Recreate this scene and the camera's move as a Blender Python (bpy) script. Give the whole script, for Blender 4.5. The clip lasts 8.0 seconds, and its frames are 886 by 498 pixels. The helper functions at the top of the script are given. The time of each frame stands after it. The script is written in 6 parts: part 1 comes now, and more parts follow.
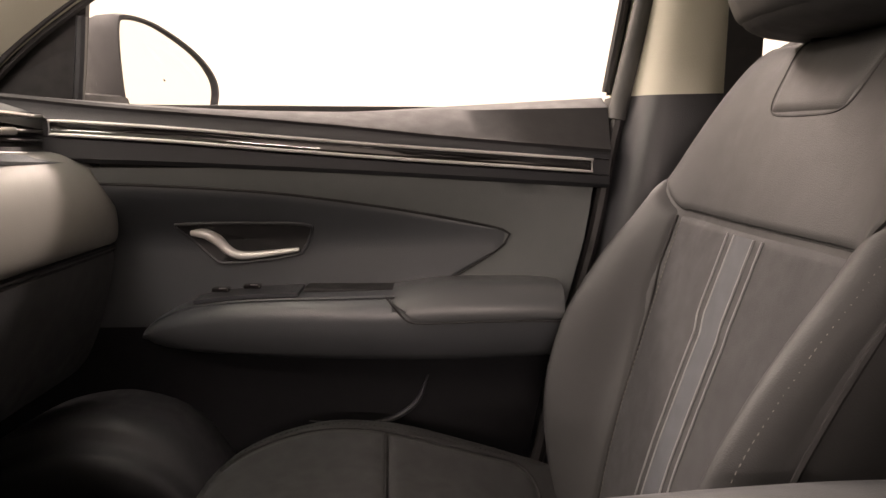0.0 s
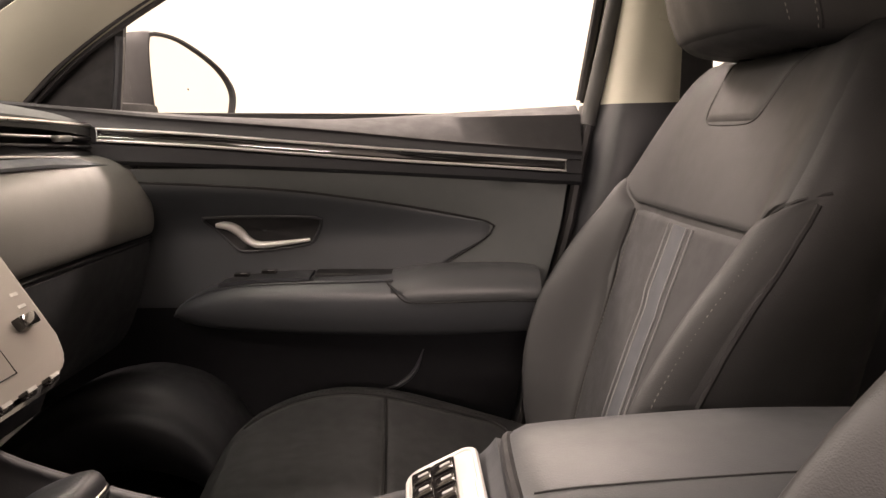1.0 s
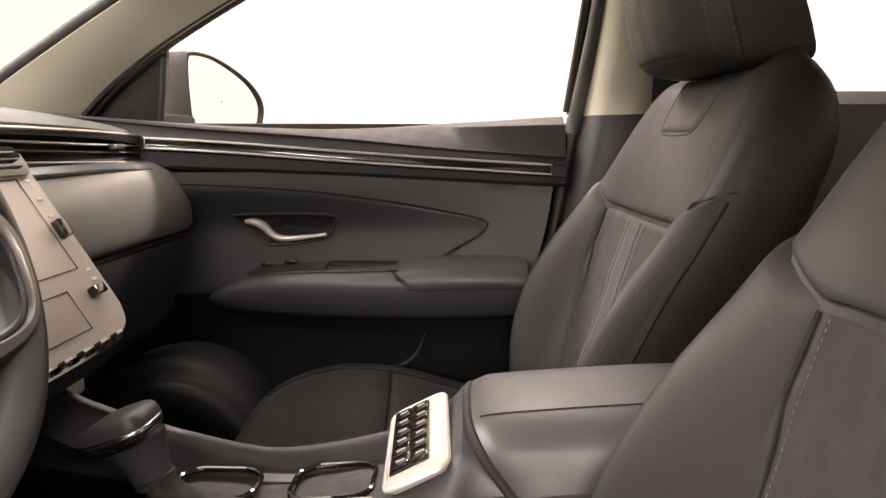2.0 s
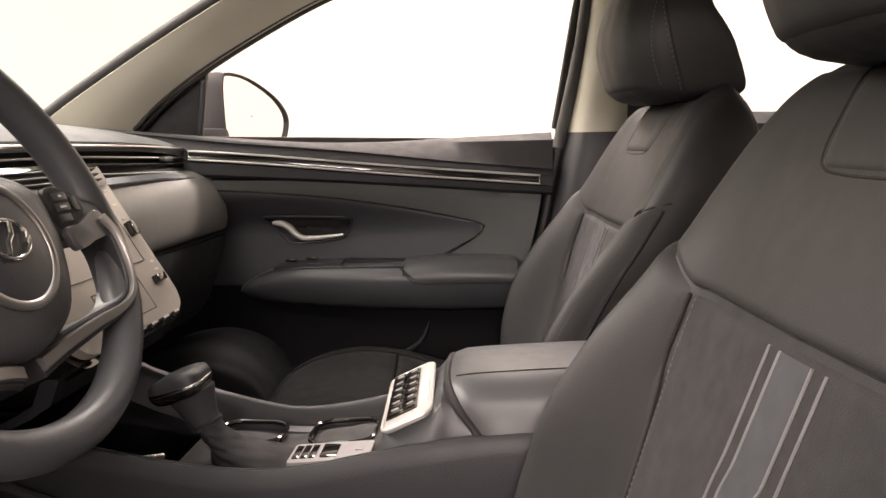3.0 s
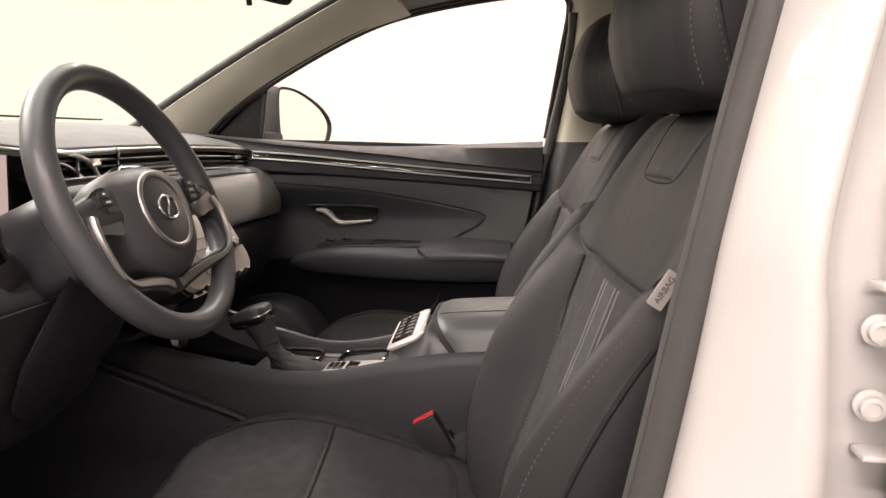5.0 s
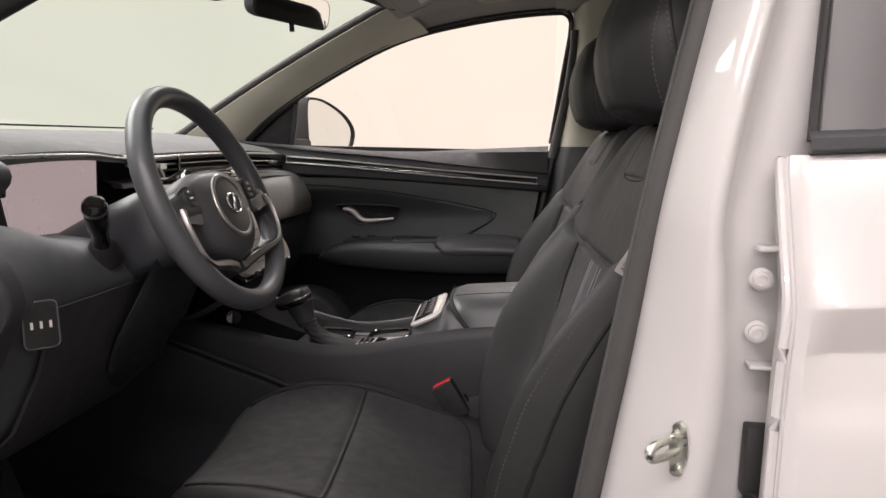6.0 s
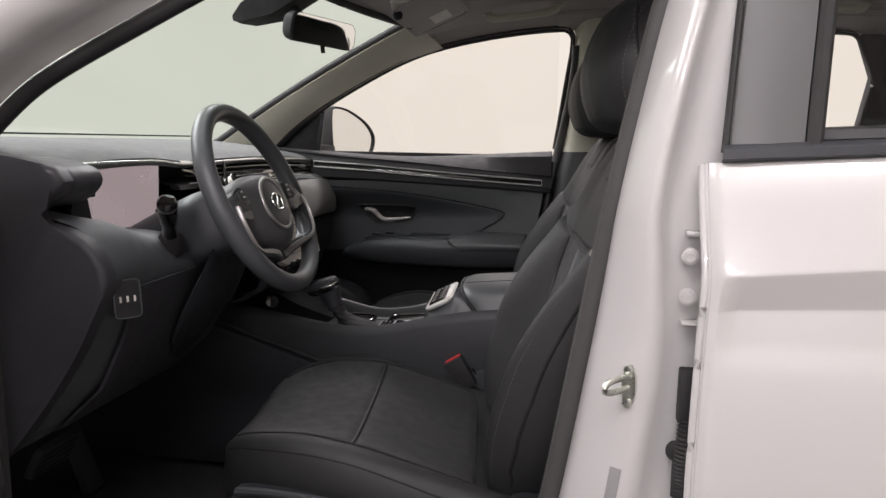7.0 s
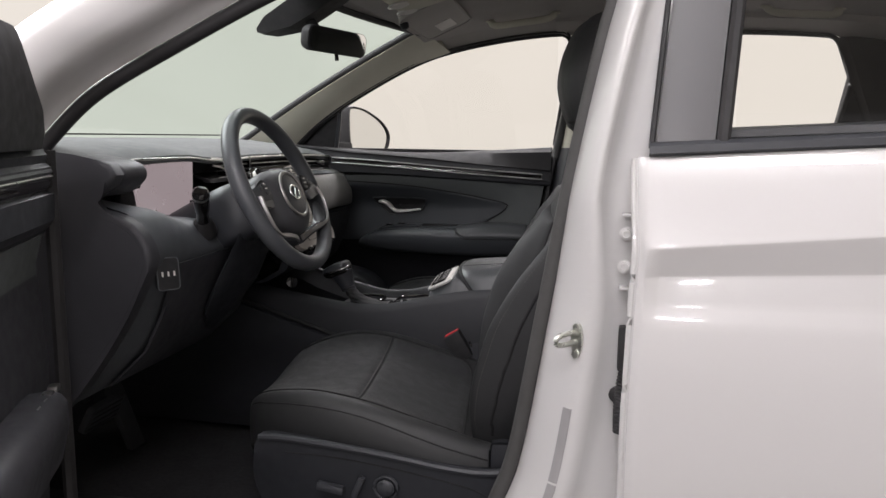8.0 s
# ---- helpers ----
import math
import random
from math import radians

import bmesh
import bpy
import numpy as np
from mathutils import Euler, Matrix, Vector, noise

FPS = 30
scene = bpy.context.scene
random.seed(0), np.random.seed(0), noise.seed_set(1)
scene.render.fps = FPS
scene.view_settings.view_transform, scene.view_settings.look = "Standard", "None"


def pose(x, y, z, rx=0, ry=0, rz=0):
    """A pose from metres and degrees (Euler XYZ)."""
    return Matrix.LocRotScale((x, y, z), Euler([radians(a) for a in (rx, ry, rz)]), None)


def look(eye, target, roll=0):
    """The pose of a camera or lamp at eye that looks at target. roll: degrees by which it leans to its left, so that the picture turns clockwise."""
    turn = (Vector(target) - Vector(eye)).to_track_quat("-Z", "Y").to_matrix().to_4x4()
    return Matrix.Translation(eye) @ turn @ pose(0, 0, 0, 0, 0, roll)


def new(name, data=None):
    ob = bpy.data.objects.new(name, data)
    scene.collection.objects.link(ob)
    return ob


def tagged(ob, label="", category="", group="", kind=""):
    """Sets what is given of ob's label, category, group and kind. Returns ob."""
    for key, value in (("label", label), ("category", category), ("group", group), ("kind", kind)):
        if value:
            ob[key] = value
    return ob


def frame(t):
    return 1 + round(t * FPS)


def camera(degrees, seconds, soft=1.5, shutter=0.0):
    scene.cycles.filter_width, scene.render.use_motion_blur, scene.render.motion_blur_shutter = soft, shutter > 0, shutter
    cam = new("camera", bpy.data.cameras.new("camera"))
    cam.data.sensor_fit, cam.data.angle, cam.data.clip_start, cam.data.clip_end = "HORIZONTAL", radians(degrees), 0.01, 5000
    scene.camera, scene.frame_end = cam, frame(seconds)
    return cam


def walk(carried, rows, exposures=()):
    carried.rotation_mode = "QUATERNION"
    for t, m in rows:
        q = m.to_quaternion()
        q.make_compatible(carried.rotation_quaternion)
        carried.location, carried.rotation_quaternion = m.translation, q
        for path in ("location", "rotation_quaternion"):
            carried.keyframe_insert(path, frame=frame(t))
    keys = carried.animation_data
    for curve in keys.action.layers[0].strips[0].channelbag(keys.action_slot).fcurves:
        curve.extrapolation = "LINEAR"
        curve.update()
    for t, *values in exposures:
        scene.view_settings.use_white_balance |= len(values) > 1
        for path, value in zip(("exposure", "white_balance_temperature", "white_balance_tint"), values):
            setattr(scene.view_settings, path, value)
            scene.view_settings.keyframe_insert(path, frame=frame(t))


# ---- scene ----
cam = camera(62.0, 8.0)
PATH = [
    (0, (0.07, -0.369, 1.045), (0.094, 1.608, 0.741), 0.4),
    (0.5, (0.083, -0.439, 1.051), (0.098, 1.536, 0.736), 0.2),
    (1, (0.091, -0.523, 1.058), (0.098, 1.452, 0.744), 0.2),
    (2.5, (0.174, -0.782, 1.076), (0.069, 1.193, 0.778), 0.2),
    (3, (0.19, -0.885, 1.091), (0.068, 1.089, 0.792), 0.4),
    (3.5, (0.187, -0.973, 1.089), (0.051, 1.0, 0.792), 0.9),
    (4, (0.204, -1.053, 1.1), (0.044, 0.918, 0.802), 1.3),
    (4.5, (0.25, -1.16, 1.109), (0.046, 0.806, 0.807), 1.4),
    (4.7, (0.276, -1.2, 1.11), (0.06, 0.765, 0.807), 1.5),
    (5.8, (0.312, -1.428, 1.128), (0.058, 0.531, 0.815), 1.1),
    (6, (0.317, -1.467, 1.121), (0.053, 0.493, 0.824), 1.2),
    (6.5, (0.321, -1.582, 1.124), (0.041, 0.376, 0.831), 1.2),
    (7, (0.357, -1.674, 1.132), (0.049, 0.281, 0.841), 1.1),
    (7.5, (0.416, -1.756, 1.137), (0.072, 0.191, 0.841), 0.9),
    (8, (0.45, -1.857, 1.137), (0.074, 0.084, 0.835), 0.8),
]
# the clip's camera closes its exposure and cools its white balance as it leaves the car
EXPOSURES = [(0.0, 1.33, 7900, 25), (1.0, 1.32, 7900, 25), (2.5, 1.2, 7500, 24), (3.5, 1.22, 7400, 23), (4.5, 1.2, 7500, 23), (5.8, 0.58, 6800, 20), (6.5, 0.36, 6550, 19), (7.2, 0.26, 6400, 17), (8.0, 0.24, 6300, 16)]
walk(cam, [(t, look(eye, target, roll)) for t, eye, target, roll in PATH], EXPOSURES)

# ---- light ----
world = bpy.data.worlds.new("studio_world")
scene.world = world
world.use_nodes = True
bgn = world.node_tree.nodes["Background"]
bgn.inputs[0].default_value = (1.0, 0.965, 0.91, 1)
bgn.inputs[1].default_value = 0.35


def area_lamp(name, m, sx, sy, power, color):
    d = bpy.data.lights.new(name, "AREA")
    d.shape, d.size, d.size_y, d.energy, d.color = "RECTANGLE", sx, sy, power, color
    ob = new(name, d)
    ob.matrix_world = m
    return ob


# ceiling softboxes of the photo studio
area_lamp("softbox_over_roof", pose(0.6, 0.0, 3.45), 3.6, 2.4, 70, (1.0, 0.975, 0.95))
area_lamp("softbox_front", look((-2.6, 0.3, 3.3), (-0.1, 0.2, 1.0)), 3.4, 2.0, 190, (1.0, 0.975, 0.95))
area_lamp("softbox_driver_side", look((-0.1, -5.2, 2.35), (0.1, 0.0, 0.9)), 2.2, 0.05, 50, (1.0, 0.97, 0.95))
area_lamp("softbox_driver_ceiling", pose(0.1, -2.9, 3.4, 18, 0, 0), 3.0, 0.12, 62, (1.0, 0.97, 0.95))
area_lamp("softbox_passenger_side", pose(0.2, 3.0, 3.4, -20, 0, 0), 4.0, 0.5, 170, (1.0, 0.975, 0.95))

# ---- materials ----
def mat(name, color, rough=0.5, metal=0.0, grain=0.0, gscale=600.0, var=0.12, vscale=9.0, spec=0.5, coat=0.0, sheen=0.0, weave=0.0, wear=0.0, rvar=0.12):
    """A surface with fine grain relief, a broad tone variation and uneven gloss."""
    m = bpy.data.materials.new(name)
    m.use_nodes = True
    nt = m.node_tree
    b = nt.nodes["Principled BSDF"]
    L = nt.links.new
    tc = nt.nodes.new("ShaderNodeTexCoord")
    big = nt.nodes.new("ShaderNodeTexNoise")
    big.inputs["Scale"].default_value = vscale
    big.inputs["Detail"].default_value = 5
    L(tc.outputs["Object"], big.inputs["Vector"])
    ramp = nt.nodes.new("ShaderNodeMapRange")
    ramp.inputs["From Min"].default_value, ramp.inputs["From Max"].default_value = 0.25, 0.75
    ramp.inputs["To Min"].default_value, ramp.inputs["To Max"].default_value = 1 - var, 1 + var
    L(big.outputs["Fac"], ramp.inputs["Value"])
    mul = nt.nodes.new("ShaderNodeVectorMath")
    mul.operation = "SCALE"
    mul.inputs[0].default_value = color[:3]
    L(ramp.outputs["Result"], mul.inputs["Scale"])
    L(mul.outputs["Vector"], b.inputs["Base Color"])
    rr = nt.nodes.new("ShaderNodeMapRange")
    rr.inputs["From Min"].default_value, rr.inputs["From Max"].default_value = 0.3, 0.7
    rr.inputs["To Min"].default_value, rr.inputs["To Max"].default_value = max(0.02, rough * (1 - rvar - wear)), min(1, rough * (1 + rvar + wear))
    mid = nt.nodes.new("ShaderNodeTexNoise")
    mid.inputs["Scale"].default_value = vscale * 5
    mid.inputs["Detail"].default_value = 4
    L(tc.outputs["Object"], mid.inputs["Vector"])
    L(mid.outputs["Fac"], rr.inputs["Value"])
    L(rr.outputs["Result"], b.inputs["Roughness"])
    b.inputs["Metallic"].default_value = metal
    b.inputs["Specular IOR Level"].default_value = spec
    b.inputs["Coat Weight"].default_value = coat
    b.inputs["Coat Roughness"].default_value = 0.04
    b.inputs["Sheen Weight"].default_value = sheen
    b.inputs["Sheen Roughness"].default_value = 0.5
    if grain or weave:
        bump = nt.nodes.new("ShaderNodeBump")
        bump.inputs["Strength"].default_value = grain or weave
        bump.inputs["Distance"].default_value = 0.0006
        if weave:
            g = nt.nodes.new("ShaderNodeTexWave")
            g.wave_type, g.bands_direction = "BANDS", "DIAGONAL"
            g.inputs["Scale"].default_value = gscale
            g.inputs["Distortion"].default_value = 1.5
            g.inputs["Detail"].default_value = 2
            L(g.outputs["Fac"], bump.inputs["Height"])
        else:
            g = nt.nodes.new("ShaderNodeTexVoronoi")
            g.feature = "SMOOTH_F1"
            g.inputs["Scale"].default_value = gscale
            L(g.outputs["Distance"], bump.inputs["Height"])
        L(tc.outputs["Object"], g.inputs["Vector"])
        L(bump.outputs["Normal"], b.inputs["Normal"])
    return m


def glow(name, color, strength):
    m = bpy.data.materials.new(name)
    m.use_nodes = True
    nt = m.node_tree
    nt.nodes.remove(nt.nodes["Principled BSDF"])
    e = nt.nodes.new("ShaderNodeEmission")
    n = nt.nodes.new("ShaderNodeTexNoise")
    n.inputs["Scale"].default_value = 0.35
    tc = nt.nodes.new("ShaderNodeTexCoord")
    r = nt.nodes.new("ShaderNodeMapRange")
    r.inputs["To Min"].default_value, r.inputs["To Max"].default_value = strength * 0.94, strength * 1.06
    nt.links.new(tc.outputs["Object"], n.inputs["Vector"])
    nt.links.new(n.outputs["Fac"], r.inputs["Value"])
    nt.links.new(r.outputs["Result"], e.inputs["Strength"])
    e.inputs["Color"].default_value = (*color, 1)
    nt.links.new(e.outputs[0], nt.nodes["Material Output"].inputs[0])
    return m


def glass(name, tint, gloss=1.0):
    m = bpy.data.materials.new(name)
    m.use_nodes = True
    nt = m.node_tree
    nt.nodes.remove(nt.nodes["Principled BSDF"])
    t = nt.nodes.new("ShaderNodeBsdfTransparent")
    t.inputs[0].default_value = (*tint, 1)
    g = nt.nodes.new("ShaderNodeBsdfGlossy")
    g.inputs["Roughness"].default_value = 0.01
    mix = nt.nodes.new("ShaderNodeMixShader")
    mix.inputs[0].default_value = 0.05 * gloss
    nt.links.new(t.outputs[0], mix.inputs[1])
    nt.links.new(g.outputs[0], mix.inputs[2])
    nt.links.new(mix.outputs[0], nt.nodes["Material Output"].inputs[0])
    return m


SEAT_LEATHER = mat("seat_leather", (0.0206, 0.0213, 0.0220), 0.58, grain=0.3, gscale=900, var=0.06, rvar=0.06)
SEAT_CLOTH = mat("seat_cloth", (0.0175, 0.0185, 0.0199), 0.8, grain=0.5, gscale=1100, var=0.04, sheen=0.06)
SEAT_BACK = mat("seat_back_vinyl", (0.0205, 0.0208, 0.0218), 0.55, grain=0.25, gscale=800)
PIPING = mat("grey_piping", (0.17, 0.17, 0.175), 0.5)
STRIPE = mat("grey_stripe_fabric", (0.0498, 0.0544, 0.0607), 0.75, grain=0.4, gscale=900)
THREAD = mat("stitch_thread", (0.14, 0.13, 0.12), 0.8)
SEAM = mat("seam_shadow_cord", (0.009, 0.009, 0.0095), 0.8)
SOFT = mat("soft_black_plastic", (0.0321, 0.0340, 0.0389), 0.40, grain=0.3, gscale=700, var=0.08)
HARD = mat("hard_black_plastic", (0.0204, 0.0216, 0.0255), 0.6, grain=0.35, gscale=600, var=0.08, spec=0.3)
ENDCAP = mat("end_cap_plastic", (0.044, 0.044, 0.050), 0.5, grain=0.35, gscale=600, var=0.08, spec=0.4)
CONSOLE = mat("console_side_plastic", (0.0161, 0.0170, 0.0199), 0.5, grain=0.3, gscale=700, var=0.08, spec=0.4)
DOOR_TEX = mat("door_insert_grey", (0.086, 0.094, 0.094), 0.6, grain=0.3, gscale=800, var=0.06)
DASH_PAD = mat("dash_pad_grey", (0.066, 0.071, 0.078), 0.6, grain=0.35, gscale=650, var=0.06)
GLOSS = mat("piano_black", (0.008, 0.007, 0.007), 0.06, spec=0.6, coat=0.6, var=0.05)
KICK = mat("black_kick_plastic", (0.036, 0.037, 0.041), 0.55, spec=0.4, var=0.1)
MATTE_BLACK = mat("matte_black", (0.008, 0.008, 0.009), 0.7, var=0.1)
RUBBER = mat("rubber_seal", (0.02, 0.019, 0.02), 0.6, grain=0.15, gscale=300)
CHROME = mat("bright_chrome", (0.78, 0.77, 0.75), 0.16, metal=1.0, var=0.05)
DASH_TOP = mat("dash_top_grain", (0.115, 0.120, 0.120), 0.75, grain=0.4, gscale=600, var=0.08, spec=0.25)
POD = mat("smooth_door_grey", (0.0510, 0.0560, 0.0619), 0.40, grain=0.25, gscale=700, var=0.06)
SATIN = mat("satin_silver", (0.62, 0.61, 0.59), 0.3, metal=1.0, var=0.06)
VISOR = mat("visor_vinyl", (0.42, 0.40, 0.38), 0.8, grain=0.4, gscale=700, var=0.04)
HEADLINER = mat("grey_beige_headliner", (0.38, 0.36, 0.34), 0.9, grain=0.5, gscale=900, var=0.05)
PILLAR_TRIM = mat("beige_pillar_trim", (0.58, 0.565, 0.47), 0.75, grain=0.3, gscale=500, var=0.05)
PAINT = mat("white_car_paint", (0.60, 0.585, 0.575), 0.30, coat=0.8, var=0.012, vscale=2.0, rvar=0.0)
PAINT_IN = mat("white_inner_paint", (0.57, 0.56, 0.55), 0.36, coat=1.0, var=0.03, vscale=6.0, rvar=0.02)
# near-black: the shade below the door armrest is put into this colour
LOWER = mat("shade_dark_door_plastic", (0.0057, 0.0060, 0.0074), 0.6, grain=0.3, gscale=600, spec=0.2, var=0.1)
BOOT = mat("boot_leather", (0.007, 0.007, 0.008), 0.75, grain=0.3, gscale=800, spec=0.4)
GLOVE = mat("glove_box_plastic", (0.0520, 0.0540, 0.0588), 0.55, grain=0.35, gscale=600, var=0.08, spec=0.4)
CARPET = mat("black_carpet", (0.0180, 0.0180, 0.0195), 0.95, grain=0.9, gscale=500, var=0.3, vscale=20)
GLASS = glass("side_glass", (0.97, 0.965, 0.95))
SHIELD = glass("green_windshield_glass", (0.72, 0.83, 0.80))
MIRROR = mat("mirror_silver", (0.85, 0.85, 0.84), 0.02, metal=1.0, var=0.0)
DISPLAY = mat("lit_blank_display", (0.03, 0.028, 0.029), 0.3, spec=0.6, var=0.03)
DISPLAY.node_tree.nodes["Principled BSDF"].inputs["Emission Color"].default_value = (0.95, 0.78, 0.77, 1)
DISPLAY.node_tree.nodes["Principled BSDF"].inputs["Emission Strength"].default_value = 0.26
RED = mat("red_button", (0.62, 0.03, 0.04), 0.35)
METAL = mat("zinc_steel", (0.62, 0.63, 0.58), 0.3, metal=1.0, var=0.12, vscale=40)
LABEL_W = mat("white_label", (0.74, 0.72, 0.68), 0.7)
WHEEL_SKIN = mat("wheel_leather", (0.0643, 0.0680, 0.0735), 0.38, grain=0.3, gscale=900, var=0.05, rvar=0.06)
BAND = mat("black_door_band", (0.0246, 0.0260, 0.0294), 0.45, grain=0.3, gscale=700, var=0.06)
PAD = mat("armrest_skin", (0.0624, 0.0660, 0.0693), 0.40, grain=0.25, gscale=800, var=0.05)
FILM = mat("pale_film", (0.46, 0.42, 0.38), 0.30, spec=0.5, var=0.02, vscale=2.0, rvar=0.0)
ROLL = mat("dash_roll_skin", (0.18, 0.175, 0.165), 0.36, grain=0.25, gscale=800, var=0.05, spec=0.6)
SEAL_GREY = mat("grey_door_seal", (0.0540, 0.0525, 0.0510), 0.65, grain=0.2, gscale=400, var=0.08)
SEAL_LIGHT = mat("grey_seal_lip", (0.0672, 0.0672, 0.0658), 0.6, grain=0.2, gscale=400, var=0.08)
TAG = mat("woven_tag", (0.4420, 0.4160, 0.4030), 0.8, grain=0.5, gscale=900)
LABEL_G = mat("grey_label", (0.3, 0.29, 0.29), 0.6)
FLOOR_M = mat("studio_floor_paint", (0.17, 0.165, 0.16), 0.5, var=0.06, vscale=1.2)
# wall brightness is emission, not lamplight on paint; WALL_DIM is a weaker copy
WALL_GLOW = glow("self_glowing_backdrop", (1.0, 0.935, 0.80), 0.72)
WALL_DIM = glow("weak_glowing_wall", (1.0, 0.94, 0.87), 0.46)
SILVER = mat("silver_paint", (0.60, 0.59, 0.57), 0.33, metal=0.35, var=0.05)
HOUSING = mat("dark_mirror_plastic", (0.022, 0.022, 0.024), 0.6, spec=0.3, var=0.1)
BIN_GREY = mat("bin_shell_grey", (0.0520, 0.0550, 0.0588), 0.38, grain=0.2, gscale=700, var=0.05)
ARM = mat("door_arm_skin", (0.0548, 0.0590, 0.0651), 0.36, grain=0.25, gscale=800, var=0.06)
HUB_SKIN = mat("airbag_cover_grain", (0.060, 0.060, 0.064), 0.45, grain=0.35, gscale=600, var=0.06)
PLATE = mat("dark_satin_plate", (0.16, 0.16, 0.165), 0.42, metal=0.7, var=0.05)
SILL = mat("dull_black_sill", (0.0280, 0.0280, 0.0294), 0.75, grain=0.3, gscale=700, spec=0.25, var=0.08)
DULL_SILVER = mat("dull_silver", (0.42, 0.41, 0.40), 0.42, metal=1.0, var=0.06)

# ---- building tools ----
def thing(name, at, label, category, group="", kind=""):
    e = new(name)
    e.empty_display_size = 0.05
    e.location = at
    bpy.context.view_layer.update()
    return tagged(e, label, category, group, kind)


def part(name, bm, material, parent, label="", sharp=40):
    """Links bm as one mesh object; its coordinates are world coordinates."""
    if len(bm.verts) < 20000:
        bmesh.ops.remove_doubles(bm, verts=bm.verts, dist=1e-5)
    bmesh.ops.recalc_face_normals(bm, faces=bm.faces)
    me = bpy.data.meshes.new(name)
    bm.to_mesh(me)
    bm.free()
    me.materials.append(material)
    me.shade_smooth()
    me.set_sharp_from_angle(angle=radians(sharp))
    ob = new(name, me)
    if parent is not None:
        ob.parent = parent
        ob.matrix_parent_inverse = Matrix.Translation(-world_at(parent))
    if label:
        ob["label"] = label
    return ob


def world_at(ob):
    v = Vector((0, 0, 0))
    while ob is not None:
        v = v + ob.location
        if ob.parent is not None:
            v = v + ob.matrix_parent_inverse.translation
        ob = ob.parent
    return v


def curve(pts, n, closed=False):
    """n points along a Catmull-Rom curve through pts, evenly spaced by length."""
    P = [np.array(p, float) for p in pts]
    m = len(P)
    out = []
    segs = m if closed else m - 1
    for i in range(segs):
        if closed:
            a, b, c, d = P[(i - 1) % m], P[i], P[(i + 1) % m], P[(i + 2) % m]
        else:
            b, c = P[i], P[i + 1]
            a = P[i - 1] if i > 0 else 2 * b - c
            d = P[i + 2] if i + 2 < m else 2 * c - b
        for k in range(12):
            t = k / 12
            out.append(0.5 * (2 * b + (c - a) * t + (2 * a - 5 * b + 4 * c - d) * t * t + (3 * b - a - 3 * c + d) * t ** 3))
    out.append(P[0] if closed else P[-1])
    out = np.array(out)
    s = np.concatenate([[0], np.cumsum(np.linalg.norm(np.diff(out, axis=0), axis=1))])
    want = np.linspace(0, s[-1], n + 1)[:-1] if closed else np.linspace(0, s[-1], n)
    return np.stack([np.interp(want, s, out[:, j]) for j in range(out.shape[1])], axis=1)


def loft(rings, closed=True, cap=True, bm=None):
    bm = bm or bmesh.new()
    V = [[bm.verts.new(tuple(p)) for p in r] for r in rings]
    n = len(V[0])
    for a, b in zip(V, V[1:]):
        for j in range(n if closed else n - 1):
            k = (j + 1) % n
            bm.faces.new((a[j], a[k], b[k], b[j]))
    if closed and cap:
        bm.faces.new(V[0])
        bm.faces.new(V[-1])
    return bm


def sheet(rows, thick=0.004, away=(0, 1, 0), bm=None):
    """A surface through rows of points, with thickness on the side away."""
    bm = bm or bmesh.new()
    off = Vector(away) * thick
    A = [[bm.verts.new(tuple(p)) for p in r] for r in rows]
    B = [[bm.verts.new(Vector(p) + off) for p in r] for r in rows]
    m, n = len(A), len(A[0])
    for i in range(m - 1):
        for j in range(n - 1):
            bm.faces.new((A[i][j], A[i][j + 1], A[i + 1][j + 1], A[i + 1][j]))
            bm.faces.new((B[i][j], B[i + 1][j], B[i + 1][j + 1], B[i][j + 1]))
    for j in range(n - 1):
        bm.faces.new((A[0][j], B[0][j], B[0][j + 1], A[0][j + 1]))
        bm.faces.new((A[-1][j], A[-1][j + 1], B[-1][j + 1], B[-1][j]))
    for i in range(m - 1):
        bm.faces.new((A[i][0], A[i + 1][0], B[i + 1][0], B[i][0]))
        bm.faces.new((A[i][-1], B[i][-1], B[i + 1][-1], A[i + 1][-1]))
    return bm


def tube(pts, r, n=10, closed=False, bm=None, flat=1.0, up=(0, 0, 1)):
    """A round bar along pts; r is a number or one number a point; flat squeezes it along up."""
    P = np.array(pts, float)
    m = len(P)
    rr = np.full(m, r) if np.isscalar(r) else np.array(r, float)
    T = np.zeros_like(P)
    for i in range(m):
        a = P[(i - 1) % m] if closed or i > 0 else P[0]
        b = P[(i + 1) % m] if closed or i < m - 1 else P[-1]
        T[i] = (b - a) / max(1e-9, np.linalg.norm(b - a))
    rings = []
    ref = np.array(up, float)
    for i in range(m):
        u = np.cross(T[i], ref)
        if np.linalg.norm(u) < 0.05:
            u = np.cross(T[i], (1, 0.2, 0))
        u /= np.linalg.norm(u)
        v = np.cross(u, T[i])
        rings.append([P[i] + rr[i] * (math.cos(a) * u + flat * math.sin(a) * v) for a in np.linspace(0, 2 * math.pi, n, endpoint=False)])
    if closed:
        rings.append(rings[0])
        return loft(rings, True, False, bm)
    return loft(rings, True, True, bm)


